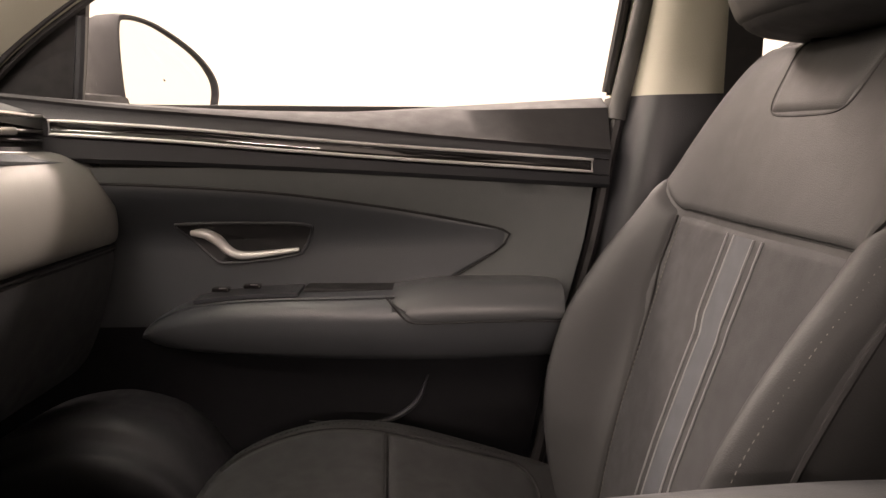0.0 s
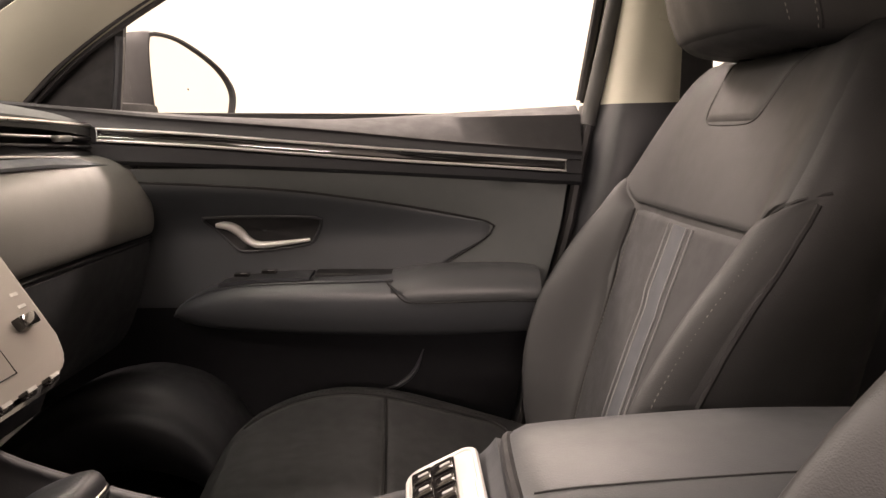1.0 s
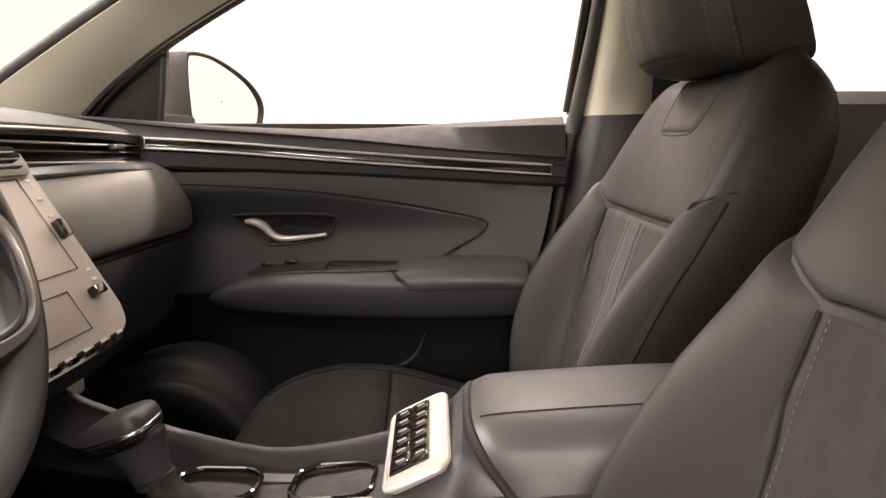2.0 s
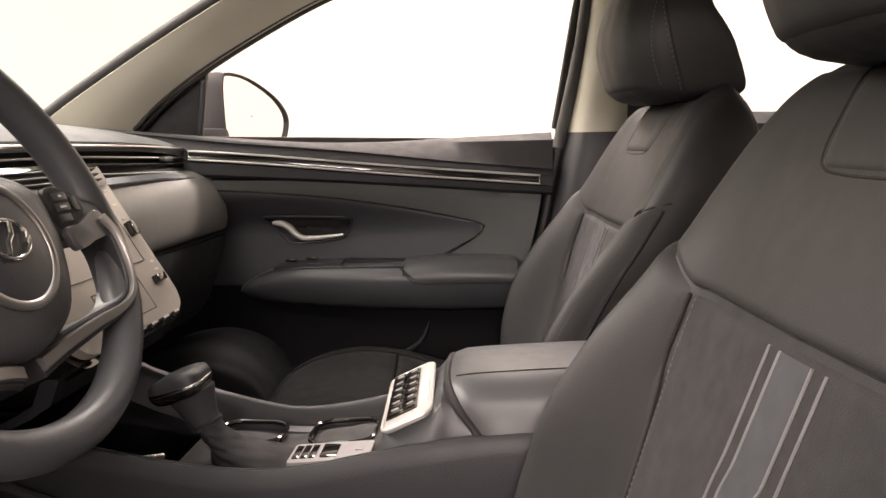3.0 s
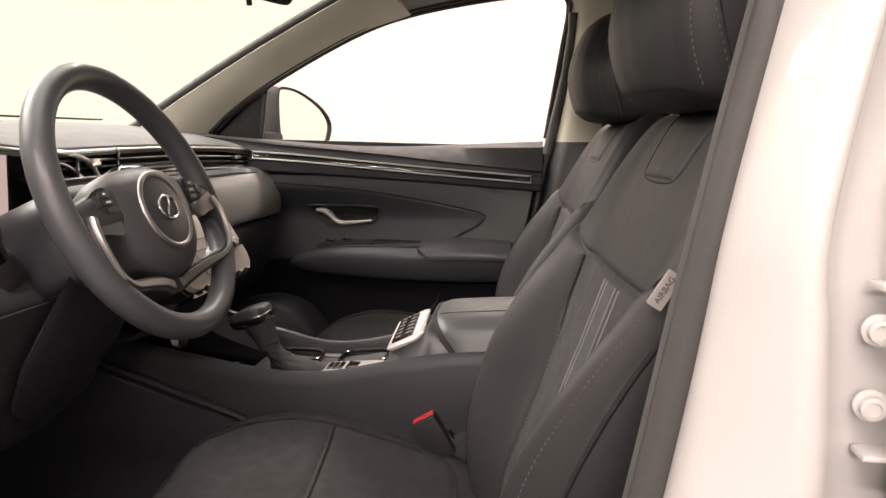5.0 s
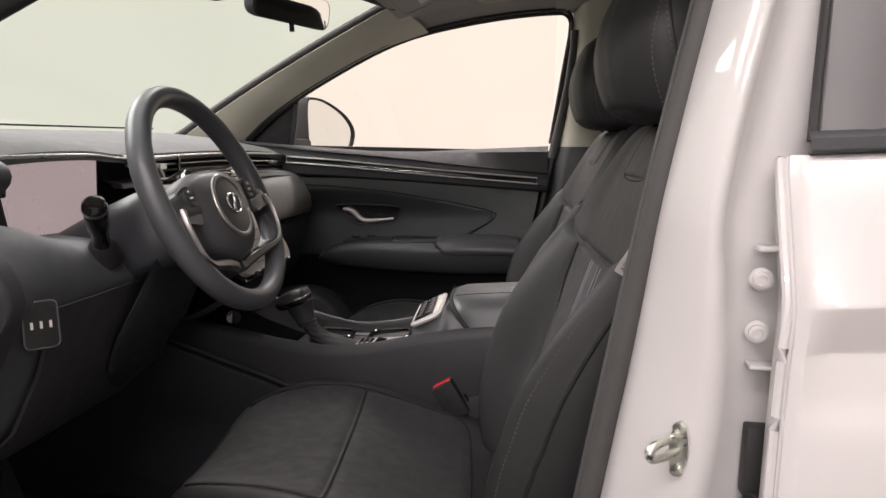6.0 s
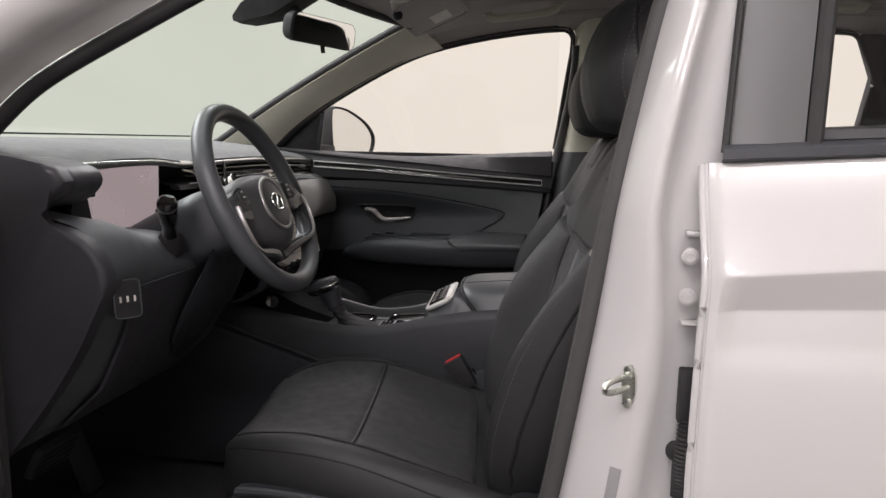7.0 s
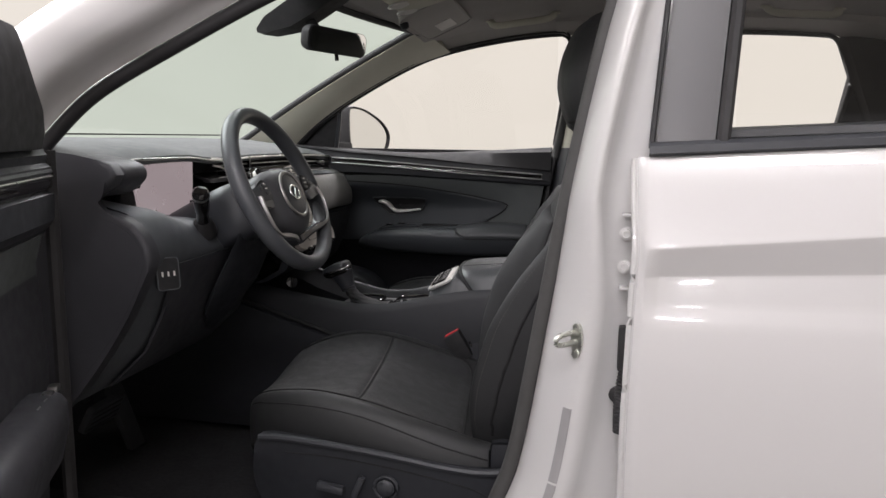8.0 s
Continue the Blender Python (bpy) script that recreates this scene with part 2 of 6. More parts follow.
def slab(outline, at, u, v, h, bevel=0.0, bm=None, seg=2):
    """A plate: outline is 2D; its point (a, b) lies at at + a u + b v; it rises by h along u x v."""
    own = bmesh.new()
    at, u, v = Vector(at), Vector(u), Vector(v)
    w = u.cross(v).normalized() * h
    lo = [own.verts.new(at + u * a + v * b) for a, b in outline]
    hi = [own.verts.new(at + u * a + v * b + w) for a, b in outline]
    k = len(lo)
    own.faces.new(lo[::-1])
    top = own.faces.new(hi)
    for i in range(k):
        j = (i + 1) % k
        own.faces.new((lo[i], lo[j], hi[j], hi[i]))
    if bevel:
        bmesh.ops.bevel(own, geom=list(top.edges), offset=bevel, segments=seg, profile=0.6, affect="EDGES")
    if bm is None:
        return own
    me = bpy.data.meshes.new("joined")
    own.to_mesh(me)
    own.free()
    bm.from_mesh(me)
    bpy.data.meshes.remove(me)
    return bm


def rrect(w, h, r, n=4):
    """Outline of a rounded rectangle about (0, 0)."""
    out = []
    for cx, cy, a0 in ((w / 2 - r, h / 2 - r, 0), (-w / 2 + r, h / 2 - r, 90), (-w / 2 + r, -h / 2 + r, 180), (w / 2 - r, -h / 2 + r, 270)):
        for k in range(n + 1):
            a = radians(a0 + 90 * k / n)
            out.append((cx + r * math.cos(a), cy + r * math.sin(a)))
    return out


def box(c, size, bevel=0.004, m=None, bm=None):
    own = bmesh.new()
    bmesh.ops.create_cube(own, size=1)
    bmesh.ops.scale(own, vec=size, verts=own.verts)
    if bevel:
        bmesh.ops.bevel(own, geom=list(own.edges), offset=bevel, segments=2, profile=0.6, affect="EDGES")
    if m is not None:
        bmesh.ops.transform(own, matrix=m, verts=own.verts)
    bmesh.ops.translate(own, vec=c, verts=own.verts)
    if bm is None:
        return own
    me = bpy.data.meshes.new("joined")
    own.to_mesh(me)
    own.free()
    bm.from_mesh(me)
    bpy.data.meshes.remove(me)
    return bm


def turned(profile, at, axis, n=32, bm=None):
    """A turned body: profile of (distance along the axis, radius)."""
    ax = Vector(axis).normalized()
    u = ax.orthogonal().normalized()
    v = ax.cross(u)
    rings = [[Vector(at) + ax * d + (u * math.cos(a) + v * math.sin(a)) * max(r, 1e-4) for a in np.linspace(0, 2 * math.pi, n, endpoint=False)] for d, r in profile]
    return loft(rings, True, True, bm)


SMOOTH = {}


def ip(x, xs, ys):
    """Smooth interpolation of ys over xs."""
    key = (tuple(xs), tuple(ys))
    if key not in SMOOTH:
        SMOOTH[key] = curve(list(zip(xs, ys)), 160)
    P = SMOOTH[key]
    return float(np.interp(x, P[:, 0], P[:, 1]))


def stitches(pts, length=0.004, gap=0.003, r=0.0006, out=(0, 0, 0)):
    """Short thread stitches along pts."""
    P = np.array(pts, float) + np.array(out)
    s = np.concatenate([[0], np.cumsum(np.linalg.norm(np.diff(P, axis=0), axis=1))])
    bm = bmesh.new()
    d = 0.0
    while d + length < s[-1]:
        a = np.array([np.interp(d, s, P[:, j]) for j in range(3)])
        b = np.array([np.interp(d + length, s, P[:, j]) for j in range(3)])
        tube([a, (a + b) / 2, b], [r * 0.5, r, r * 0.5], 5, bm=bm)
        d += length + gap
    return bm

# ---- studio round the car ----
ground = part("studio_floor", box((0, 0, -0.05), (16, 14, 0.1), 0), FLOOR_M, None)
tagged(ground, "pale painted concrete studio floor", "floor", kind="structure")
# these walls glow by themselves; the one behind the camera glows less
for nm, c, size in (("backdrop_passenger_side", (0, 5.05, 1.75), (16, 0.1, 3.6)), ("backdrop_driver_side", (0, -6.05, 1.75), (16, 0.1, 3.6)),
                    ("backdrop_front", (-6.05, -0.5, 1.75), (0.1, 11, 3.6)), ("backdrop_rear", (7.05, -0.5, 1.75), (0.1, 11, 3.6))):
    tagged(part(nm, box(c, size, 0), WALL_DIM if nm == "backdrop_driver_side" else WALL_GLOW, None), "plain cream white studio backdrop wall with its brightness as own glow", "backdrop", kind="structure")
ceil = part("studio_ceiling", box((0, -0.5, 3.6), (16, 13, 0.1), 0), mat("ceiling_paint", (0.7, 0.68, 0.64), 0.9, vscale=1.0), None)
tagged(ceil, "plain white studio ceiling", "ceiling", kind="structure")

# ---- car body ----
car = thing("car_body", (0.0, 0.0, 0.0), "white compact SUV body shell with an open driver side", "car")

# far window line (passenger front door): lower front corner, over the top, down the rear edge
WIN = [(-0.600, 0.735, 1.093), (-0.517, 0.735, 1.170), (-0.388, 0.732, 1.258), (-0.183, 0.725, 1.368), (-0.031, 0.722, 1.422), (0.166, 0.72, 1.460), (0.330, 0.72, 1.476), (0.366, 0.725, 1.466), (0.374, 0.735, 1.43), (0.360, 0.76, 1.320), (0.331, 0.78, 1.108)]
SHIELD_EDGE = [(-0.80, 0.60, 1.075), (-0.732, 0.60, 1.113), (-0.645, 0.60, 1.172), (-0.477, 0.595, 1.276), (-0.315, 0.585, 1.367), (-0.162, 0.565, 1.445), (-0.10, 0.545, 1.470)]


def mirror(pts):
    return [(x, -y, z) for x, y, z in pts]


# A-pillar and roof rail on the passenger side, trimmed in beige
a_in = curve(SHIELD_EDGE, 40)
a_out = curve([(-0.66, 0.72, 1.04)] + WIN[:5], 40)
rows = []
for k in np.linspace(0, 1, 9):
    bul = 0.020 * math.sin(math.pi * k)
    rows.append([(p * (1 - k) + q * k + np.array((0.3, -0.75, 0.1)) * bul) for p, q in zip(a_in, a_out)])
part("a_pillar_trim", sheet(rows, 0.03, (-0.2, 0.6, 0.6)), PILLAR_TRIM, car, "beige windshield pillar trim")
part("shield_gasket", tube(a_in + np.array((-0.006, 0.009, 0.010)), 0.0125, 10), RUBBER, car, "black windshield gasket")

# headliner: across the car, from the header back
def roof_z(x, y):
    base = ip(x, (-0.25, -0.10, 0.15, 0.5, 1.0, 1.6), (1.425, 1.475, 1.53, 1.56, 1.555, 1.51))
    return base - 0.035 * (abs(y) / 0.62) ** 4


rows = [[(x + 0.10 * (1 - (y / 0.6) ** 2) * -1 * max(0, (0.1 - x) / 0.2) * 0.6, y, roof_z(x, y)) for y in np.linspace(-0.62, 0.62, 41)] for x in np.linspace(-0.10, 1.60, 36)]
head = part("headliner", sheet(rows, 0.03, (0, 0, 1)), HEADLINER, car, "grey beige fabric headliner")
# roof side rails over the windows
for sgn in (1, -1):
    top = curve(WIN[2:8], 36)
    rail = [[(x, sgn * (y - 0.002), z + 0.004) for x, y, z in top], [(x - 0.004, sgn * (y - 0.028), z + 0.020) for x, y, z in top], [(x, sgn * (y - 0.055), z + 0.036) for x, y, z in top], [(x - 0.01, sgn * (y - 0.12), z + 0.062) for x, y, z in top]]
    part("roof_rail_trim", sheet(rail, 0.02, (0, 0, 1)), HEADLINER, car)
long = [(0.33, 0.72, 1.478), (0.6, 0.72, 1.482), (0.9, 0.715, 1.48), (1.2, 0.70, 1.462), (1.5, 0.66, 1.42)]
for sgn in (1, -1):
    top = curve(long, 24)
    rail = [[(x, sgn * (y + 0.01), z) for x, y, z in top], [(x, sgn * (y - 0.03), z + 0.012) for x, y, z in top], [(x, sgn * (y - 0.10), z + 0.03) for x, y, z in top]]
    part("rear_rail_trim", sheet(rail, 0.02, (0, 0, 1)), HEADLINER, car)
# outer roof skin
rows = [[(x, y, roof_z(x, y * 0.92) + 0.05) for y in np.linspace(-0.76, 0.76, 31)] for x in np.linspace(-0.14, 1.65, 30)]
part("roof", sheet(rows, 0.01, (0, 0, 1)), PAINT, car, "white painted roof")

# windshield and its header
rows = []
far = curve(SHIELD_EDGE, 24)
for k in np.linspace(-1, 1, 25):
    bow = 1 - k * k
    rows.append([(p[0] - 0.16 * bow - 0.02 * abs(k) ** 3, p[1] * k * 1.10, p[2] + 0.02 * bow) for p in far])
ws = part("windshield", loft(rows, False), SHIELD, car, "green tinted windshield glass")
ws.visible_shadow = False
hd = [(-0.10 - 0.16 * (1 - k * k), 0.545 * k, 1.468 + 0.02 * (1 - k * k)) for k in np.linspace(-1, 1, 33)]
part("shield_header", tube(hd, 0.012, 8), RUBBER, car)
rows = [hd, [(x + 0.03, y, z + 0.012) for x, y, z in hd], [(x + 0.12, y * 1.05, z + 0.035) for x, y, z in hd], [(x + 0.2, y * 1.1, z + 0.05) for x, y, z in hd]]
part("header_trim", sheet(rows, 0.02, (0, 0, 1)), HEADLINER, car)

# near A-pillar: beige inner edge, black door seal, white flange and pillar skin
AS = [(-0.560, -0.70, 0.98), (-0.538, -0.70, 1.05), (-0.516, -0.695, 1.088), (-0.482, -0.69, 1.130), (-0.392, -0.685, 1.206), (-0.225, -0.68, 1.293), (-0.085, -0.675, 1.360), (0.05, -0.67, 1.415), (0.25, -0.67, 1.455), (0.42, -0.675, 1.470), (0.50, -0.70, 1.44)]
seal = curve(AS, 70)
part("door_seal", tube(seal, 0.013, 10), RUBBER, car, "black rubber door seal")
rows = [seal + np.array(o) for o in ((-0.004, 0.004, 0.004), (-0.008, 0.02, 0.012), (-0.016, 0.05, 0.02), (-0.05, 0.10, 0.03))]
part("a_pillar_trim", sheet(rows, 0.012, (-0.3, 0, 0.7)), PILLAR_TRIM, car, "beige windshield pillar trim edge")
rows = [seal + np.array(o) for o in ((-0.006, -0.008, 0.010), (-0.012, -0.020, 0.020), (-0.018, -0.040, 0.024), (-0.020, -0.060, 0.030), (-0.028, -0.075, 0.040), (-0.050, -0.082, 0.062), (-0.085, -0.075, 0.085), (-0.12, -0.04, 0.10))]
part("a_pillar_skin", sheet(rows, 0.010, (-0.5, 0.2, 0.5)), PAINT, car, "white painted windshield pillar")

# near B-pillar: seal, white painted pillar with two soft ridges
BS = [(0.505, -0.705, 1.46), (0.472, -0.730, 1.333), (0.453, -0.735, 1.25), (0.418, -0.742, 1.066), (0.386, -0.745, 0.87), (0.350, -0.745, 0.650), (0.322, -0.745, 0.560), (0.28, -0.745, 0.46), (0.20, -0.745, 0.40)]
bs = curve(BS, 60)
part("door_seal", tube(bs + np.array((0.006, 0, 0)), 0.012, 10), SEAL_GREY, car, "black rubber door seal")
part("seal_lip", tube(bs + np.array((0.001, 0.019, 0)), 0.0075, 8), SEAL_LIGHT, car, "grey inner seal lip")
prof = [(0.006, 0.012), (0.010, -0.012), (0.014, -0.028), (0.022, -0.050), (0.030, -0.066), (0.037, -0.076), (0.043, -0.080), (0.048, -0.078), (0.053, -0.070), (0.058, -0.060), (0.066, -0.053), (0.080, -0.050), (0.11, -0.051), (0.16, -0.054)]
rows = []
for dx, dy in prof:
    # the pillar widens downward
    rows.append([(p[0] + dx * ip(p[2], (0.40, 0.60, 0.77, 0.90, 1.0, 1.1, 1.46), (2.1, 2.05, 1.92, 1.74, 1.32, 0.98, 0.95)), p[1] + dy, p[2]) for p in bs])
part("b_pillar_skin", sheet(rows, 0.004, (0, 1, 0)), PAINT_IN, car, "white painted pillar between the doors", 60)
part("b_pillar_core", sheet([[(p[0] + 0.005, p[1] + 0.02, p[2]) for p in bs], [(p[0] + 0.13, p[1] + 0.03, p[2]) for p in bs]], 0.03, (0, 1, 0)), MATTE_BLACK, car)
# striker loop on its plate
stp = Vector((0.447, -0.819, 0.853))
part("striker_plate", slab([(0.0085 * math.cos(t), 0.025 * math.sin(t)) for t in np.linspace(0, 2 * math.pi, 28, endpoint=False)], stp, (0.87, -0.5, 0), (0, 0, 1), 0.005, 0.0015), METAL, car, "zinc striker plate")
part("striker_loop", tube(curve([(0.449, -0.818, 0.864), (0.434, -0.833, 0.865), (0.420, -0.844, 0.862), (0.416, -0.847, 0.856), (0.420, -0.844, 0.850), (0.436, -0.830, 0.850), (0.450, -0.815, 0.852)], 30), 0.0040, 10), METAL, car, "shiny steel door striker")
for z in (0.873, 0.833):
    part("striker_screw", turned([(0, 0.0055), (0.003, 0.0055), (0.004, 0.003)], stp + Vector((-0.0025, -0.0044, z - 0.853)), (-0.5, -0.87, 0), 12), METAL, car)
# rear-door hinges on the pillar
for z in (1.006, 0.959):
    part("hinge_bolt", turned([(0, 0.0100), (0.002, 0.0100), (0.0025, 0.0072), (0.008, 0.0070), (0.0085, 0.0045), (0.007, 0.0042)], (0.507, -0.806, z), (-0.15, -0.98, 0), 24), PAINT_IN, car, "white painted hinge bolt")
for z in (1.034, 0.930):
    part("hinge_plate", box((0.512, -0.810, z), (0.024, 0.020, 0.004), 0.0015), PAINT_IN, car)
part("boot_socket", box((0.517, -0.808, 0.842), (0.028, 0.018, 0.066), 0.004), RUBBER, car, "black wiring socket")
part("wiring_boot", tube(curve([(0.515, -0.812, 0.812), (0.512, -0.818, 0.79), (0.510, -0.818, 0.76), (0.511, -0.814, 0.72)], 40), [0.0085 + 0.002 * (i % 2) for i in range(40)], 12), RUBBER, car, "black corrugated wiring boot")
part("boot_end", turned([(0, 0.012), (0.006, 0.012), (0.008, 0.008)], (0.506, -0.804, 0.772), (-0.2, -1, 0), 20), RUBBER, car)


def pillar_at(dx, z):
    """A point of the pillar skin and the skin's run across, at the height z."""
    k = int(np.argmin([abs(p[2] - z) for p in bs]))
    s = ip(z, (0.40, 0.60, 0.77, 0.90, 1.0, 1.1, 1.46), (2.1, 2.05, 1.92, 1.74, 1.32, 0.98, 0.95))
    return Vector((float(np.interp(z, [p[2] for p in bs[::-1]], [p[0] for p in bs[::-1]])) + dx * s, -0.745 + float(np.interp(dx, [p[0] for p in prof], [p[1] for p in prof])), z))


for z0, z1 in ((0.634, 0.750), (0.560, 0.630)):
    rows = [[pillar_at(0.0325 + 0.0065 * q, z) + Vector((-0.001, -0.0012, 0)) for q in np.linspace(0, 1, 5)] for z in np.linspace(z0, z1, 12)]
    part("pillar_label", sheet(rows, 0.0006, (0.5, 0.8, 0)), LABEL_G, car, "grey sticker on the pillar")

# floor pan, sills, bulkhead, tunnel carpets
part("floor_carpet", box((0.2, 0, 0.34), (2.2, 1.40, 0.04), 0.01), CARPET, car, "black carpet")
part("bulkhead", sheet([[(-1.02, y, 0.9) for y in np.linspace(-0.7, 0.7, 9)], [(-0.98, y, 0.55) for y in np.linspace(-0.7, 0.7, 9)], [(-0.80, y, 0.36) for y in np.linspace(-0.7, 0.7, 9)]], 0.03, (-1, 0, 0)), CARPET, car)
for sgn in (-1, 1):
    part("sill", box((0.0, sgn * 0.815, 0.34), (2.0, 0.07, 0.14), 0.02), PAINT_IN, car)
    part("sill_trim", box((0.1, sgn * 0.715, 0.385), (1.9, 0.14, 0.10), 0.015), MATTE_BLACK, car)
# passenger-side wheel-arch hump and kick panel
KP = np.array((-0.035, 0, -0.045))
part("kick_panel", sheet([curve([(-0.62, 0.56, 0.56), (-0.48, 0.56, 0.678), (-0.38, 0.56, 0.712), (-0.31, 0.56, 0.708), (-0.25, 0.57, 0.675), (-0.20, 0.58, 0.60), (-0.17, 0.6, 0.50), (-0.15, 0.62, 0.42)], 34) + np.array((0, o, d)) + KP for o, d in ((0.14, -0.004), (0.05, 0.002), (0.022, 0.003), (0.008, -0.001), (0.001, -0.010), (0.0, -0.022), (-0.006, -0.029), (-0.018, -0.031), (-0.028, -0.036), (-0.032, -0.050), (-0.02, -0.09), (0.02, -0.14))], 0.01, (0, 0.5, -0.5)), KICK, car, "black plastic kick panel with two ridges", 60)

# passenger-side B-pillar trim, beige above the belt and black below
up = [[(0.338, 0.775, 1.090), (0.375, 0.70, 1.092), (0.42, 0.687, 1.094), (0.47, 0.692, 1.096), (0.52, 0.722, 1.096)],
      [(0.362, 0.765, 1.235), (0.395, 0.69, 1.236), (0.435, 0.672, 1.237), (0.485, 0.68, 1.238), (0.535, 0.71, 1.24)],
      [(0.374, 0.755, 1.36), (0.405, 0.68, 1.36), (0.445, 0.662, 1.36), (0.495, 0.67, 1.36), (0.545, 0.70, 1.36)],
      [(0.376, 0.74, 1.49), (0.41, 0.665, 1.50), (0.45, 0.645, 1.51), (0.50, 0.655, 1.51), (0.55, 0.69, 1.50)]]
rows = [curve(r, 20) for r in up]
rows = [list(c) for c in np.transpose(np.array([curve([rows[i][j] for i in range(4)], 16) for j in range(20)]), (1, 0, 2))]
part("b_pillar_upper_trim", sheet(rows, 0.03, (0, 1, 0)), PILLAR_TRIM, car, "beige upper pillar trim")
lowr = [[(0.338, 0.785, 1.104), (0.373, 0.697, 1.104), (0.42, 0.682, 1.105), (0.50, 0.687, 1.107), (0.58, 0.717, 1.107)],
        [(0.330, 0.785, 1.06), (0.365, 0.69, 1.06), (0.42, 0.672, 1.06), (0.50, 0.68, 1.06), (0.58, 0.71, 1.06)],
        [(0.310, 0.785, 0.95), (0.35, 0.685, 0.95), (0.41, 0.675, 0.95), (0.50, 0.685, 0.95), (0.58, 0.71, 0.95)],
        [(0.270, 0.785, 0.75), (0.31, 0.69, 0.75), (0.37, 0.675, 0.75), (0.48, 0.68, 0.75), (0.60, 0.70, 0.75)],
        [(0.220, 0.785, 0.50), (0.26, 0.69, 0.48), (0.33, 0.67, 0.46), (0.46, 0.68, 0.45), (0.62, 0.70, 0.45)]]
rows = [curve(r, 20) for r in lowr]
part("b_pillar_lower_trim", sheet(rows, 0.03, (0, 1, 0)), BAND, car, "black lower pillar trim")
# shoulder belt of the passenger side
part("seat_belt", sheet([[(0.470, 0.668, z) for z in np.linspace(1.02, 1.47, 8)], [(0.518, 0.664, z) for z in np.linspace(1.02, 1.47, 8)]], 0.0015, (0, 1, 0)), MATTE_BLACK, car, "black shoulder belt webbing")
part("belt_guide", box((0.452, 0.676, 1.30), (0.03, 0.012, 0.14), 0.006, pose(0, 0, 0, 0, 6, 0)), PILLAR_TRIM, car)
# pillar seals along the far door opening
dr = curve([(0.345, 0.748, 1.11), (0.325, 0.742, 1.02), (0.306, 0.735, 0.91), (0.285, 0.73, 0.82), (0.262, 0.728, 0.73), (0.235, 0.728, 0.58), (0.21, 0.728, 0.46)], 40)
part("door_seal", tube(dr + np.array((0.004, -0.012, 0)), 0.010, 8), RUBBER, car)
part("door_seal", tube(curve([(0.338, 0.747, 1.07), (0.345, 0.748, 1.11), (0.372, 0.742, 1.25), (0.386, 0.728, 1.36), (0.388, 0.718, 1.43)], 24) + np.array((0.000, -0.014, 0)), 0.014, 10), SEAL_LIGHT, car, "grey upper door seal")
wl = curve(WIN, 90)
rear_edge = curve(WIN[7:], 20)
part("window_post", sheet([rear_edge + np.array((0.003, 0.004, 0)), rear_edge + np.array((0.03, 0.008, 0)), rear_edge + np.array((0.07, 0.012, 0))], 0.006, (0, 1, 0)), MATTE_BLACK, car, "black post behind the door glass")
part("window_seal", tube(wl + np.array((0.002, 0.002, 0.004)), 0.008, 8), RUBBER, car, "black window seal")
part("window_seal", tube(wl[:70] + np.array((0.004, -0.014, 0.010)), 0.0045, 8), RUBBER, car)

# passenger-side rear: pillar between windows, rear window opening, dark trims
part("c_pillar_trim", sheet([[(1.20, 0.70, 1.46), (1.245, 0.70, 1.34), (1.215, 0.70, 1.17), (1.15, 0.70, 1.05)], [(1.28, 0.69, 1.46), (1.32, 0.69, 1.34), (1.32, 0.69, 1.17), (1.30, 0.69, 1.05)], [(1.75, 0.62, 1.44), (1.85, 0.64, 1.34), (1.9, 0.66, 1.17), (1.9, 0.66, 1.05)]], 0.04, (0, 1, 0)), MATTE_BLACK, car, "black rear pillar trim")
part("rear_window_seal", tube(curve([(0.62, 0.705, 1.478), (0.9, 0.702, 1.478), (1.14, 0.70, 1.467), (1.19, 0.70, 1.455), (1.215, 0.70, 1.41), (1.245, 0.70, 1.34), (1.232, 0.70, 1.25), (1.213, 0.70, 1.165)], 60), 0.008, 8), RUBBER, car)
part("rear_belt_strap", tube([(1.20, 0.66, 1.45), (1.25, 0.655, 1.30), (1.30, 0.65, 1.17)], 0.012, 8, flat=0.2, up=(0, 1, 0)), RUBBER, car)
rows = [[(x, y, z) for x in np.linspace(0.55, 1.9, 10)] for y, z in ((0.79, 1.135), (0.73, 1.150), (0.70, 1.125), (0.69, 1.0), (0.69, 0.5))]
part("rear_door_trim", sheet(rows, 0.02, (0, 1, 0)), SOFT, car, "black rear door trim")
# body sides behind the trims
part("passenger_side_panel", box((0.62, 0.815, 0.72), (2.6, 0.02, 0.74), 0.004), MATTE_BLACK, car)
part("driver_rear_trim", box((1.20, -0.735, 0.76), (1.30, 0.03, 0.70), 0.01), SOFT, car, "black rear door inner trim")
part("driver_pillar_trim", sheet([[(p[0] + 0.02, p[1] + 0.055, p[2]) for p in bs], [(p[0] + 0.10, p[1] + 0.070, p[2]) for p in bs], [(p[0] + 0.19, p[1] + 0.05, p[2]) for p in bs]], 0.02, (0, -1, 0)), SOFT, car, "black lower pillar trim")
# closing wall behind the rear seats
part("tailgate_trim", sheet([[(2.0, y, 1.45) for y in (-0.66, 0, 0.66)], [(2.1, y, 1.1) for y in (-0.66, 0, 0.66)], [(2.1, y, 0.4) for y in (-0.66, 0, 0.66)]], 0.03, (1, 0, 0)), MATTE_BLACK, car)
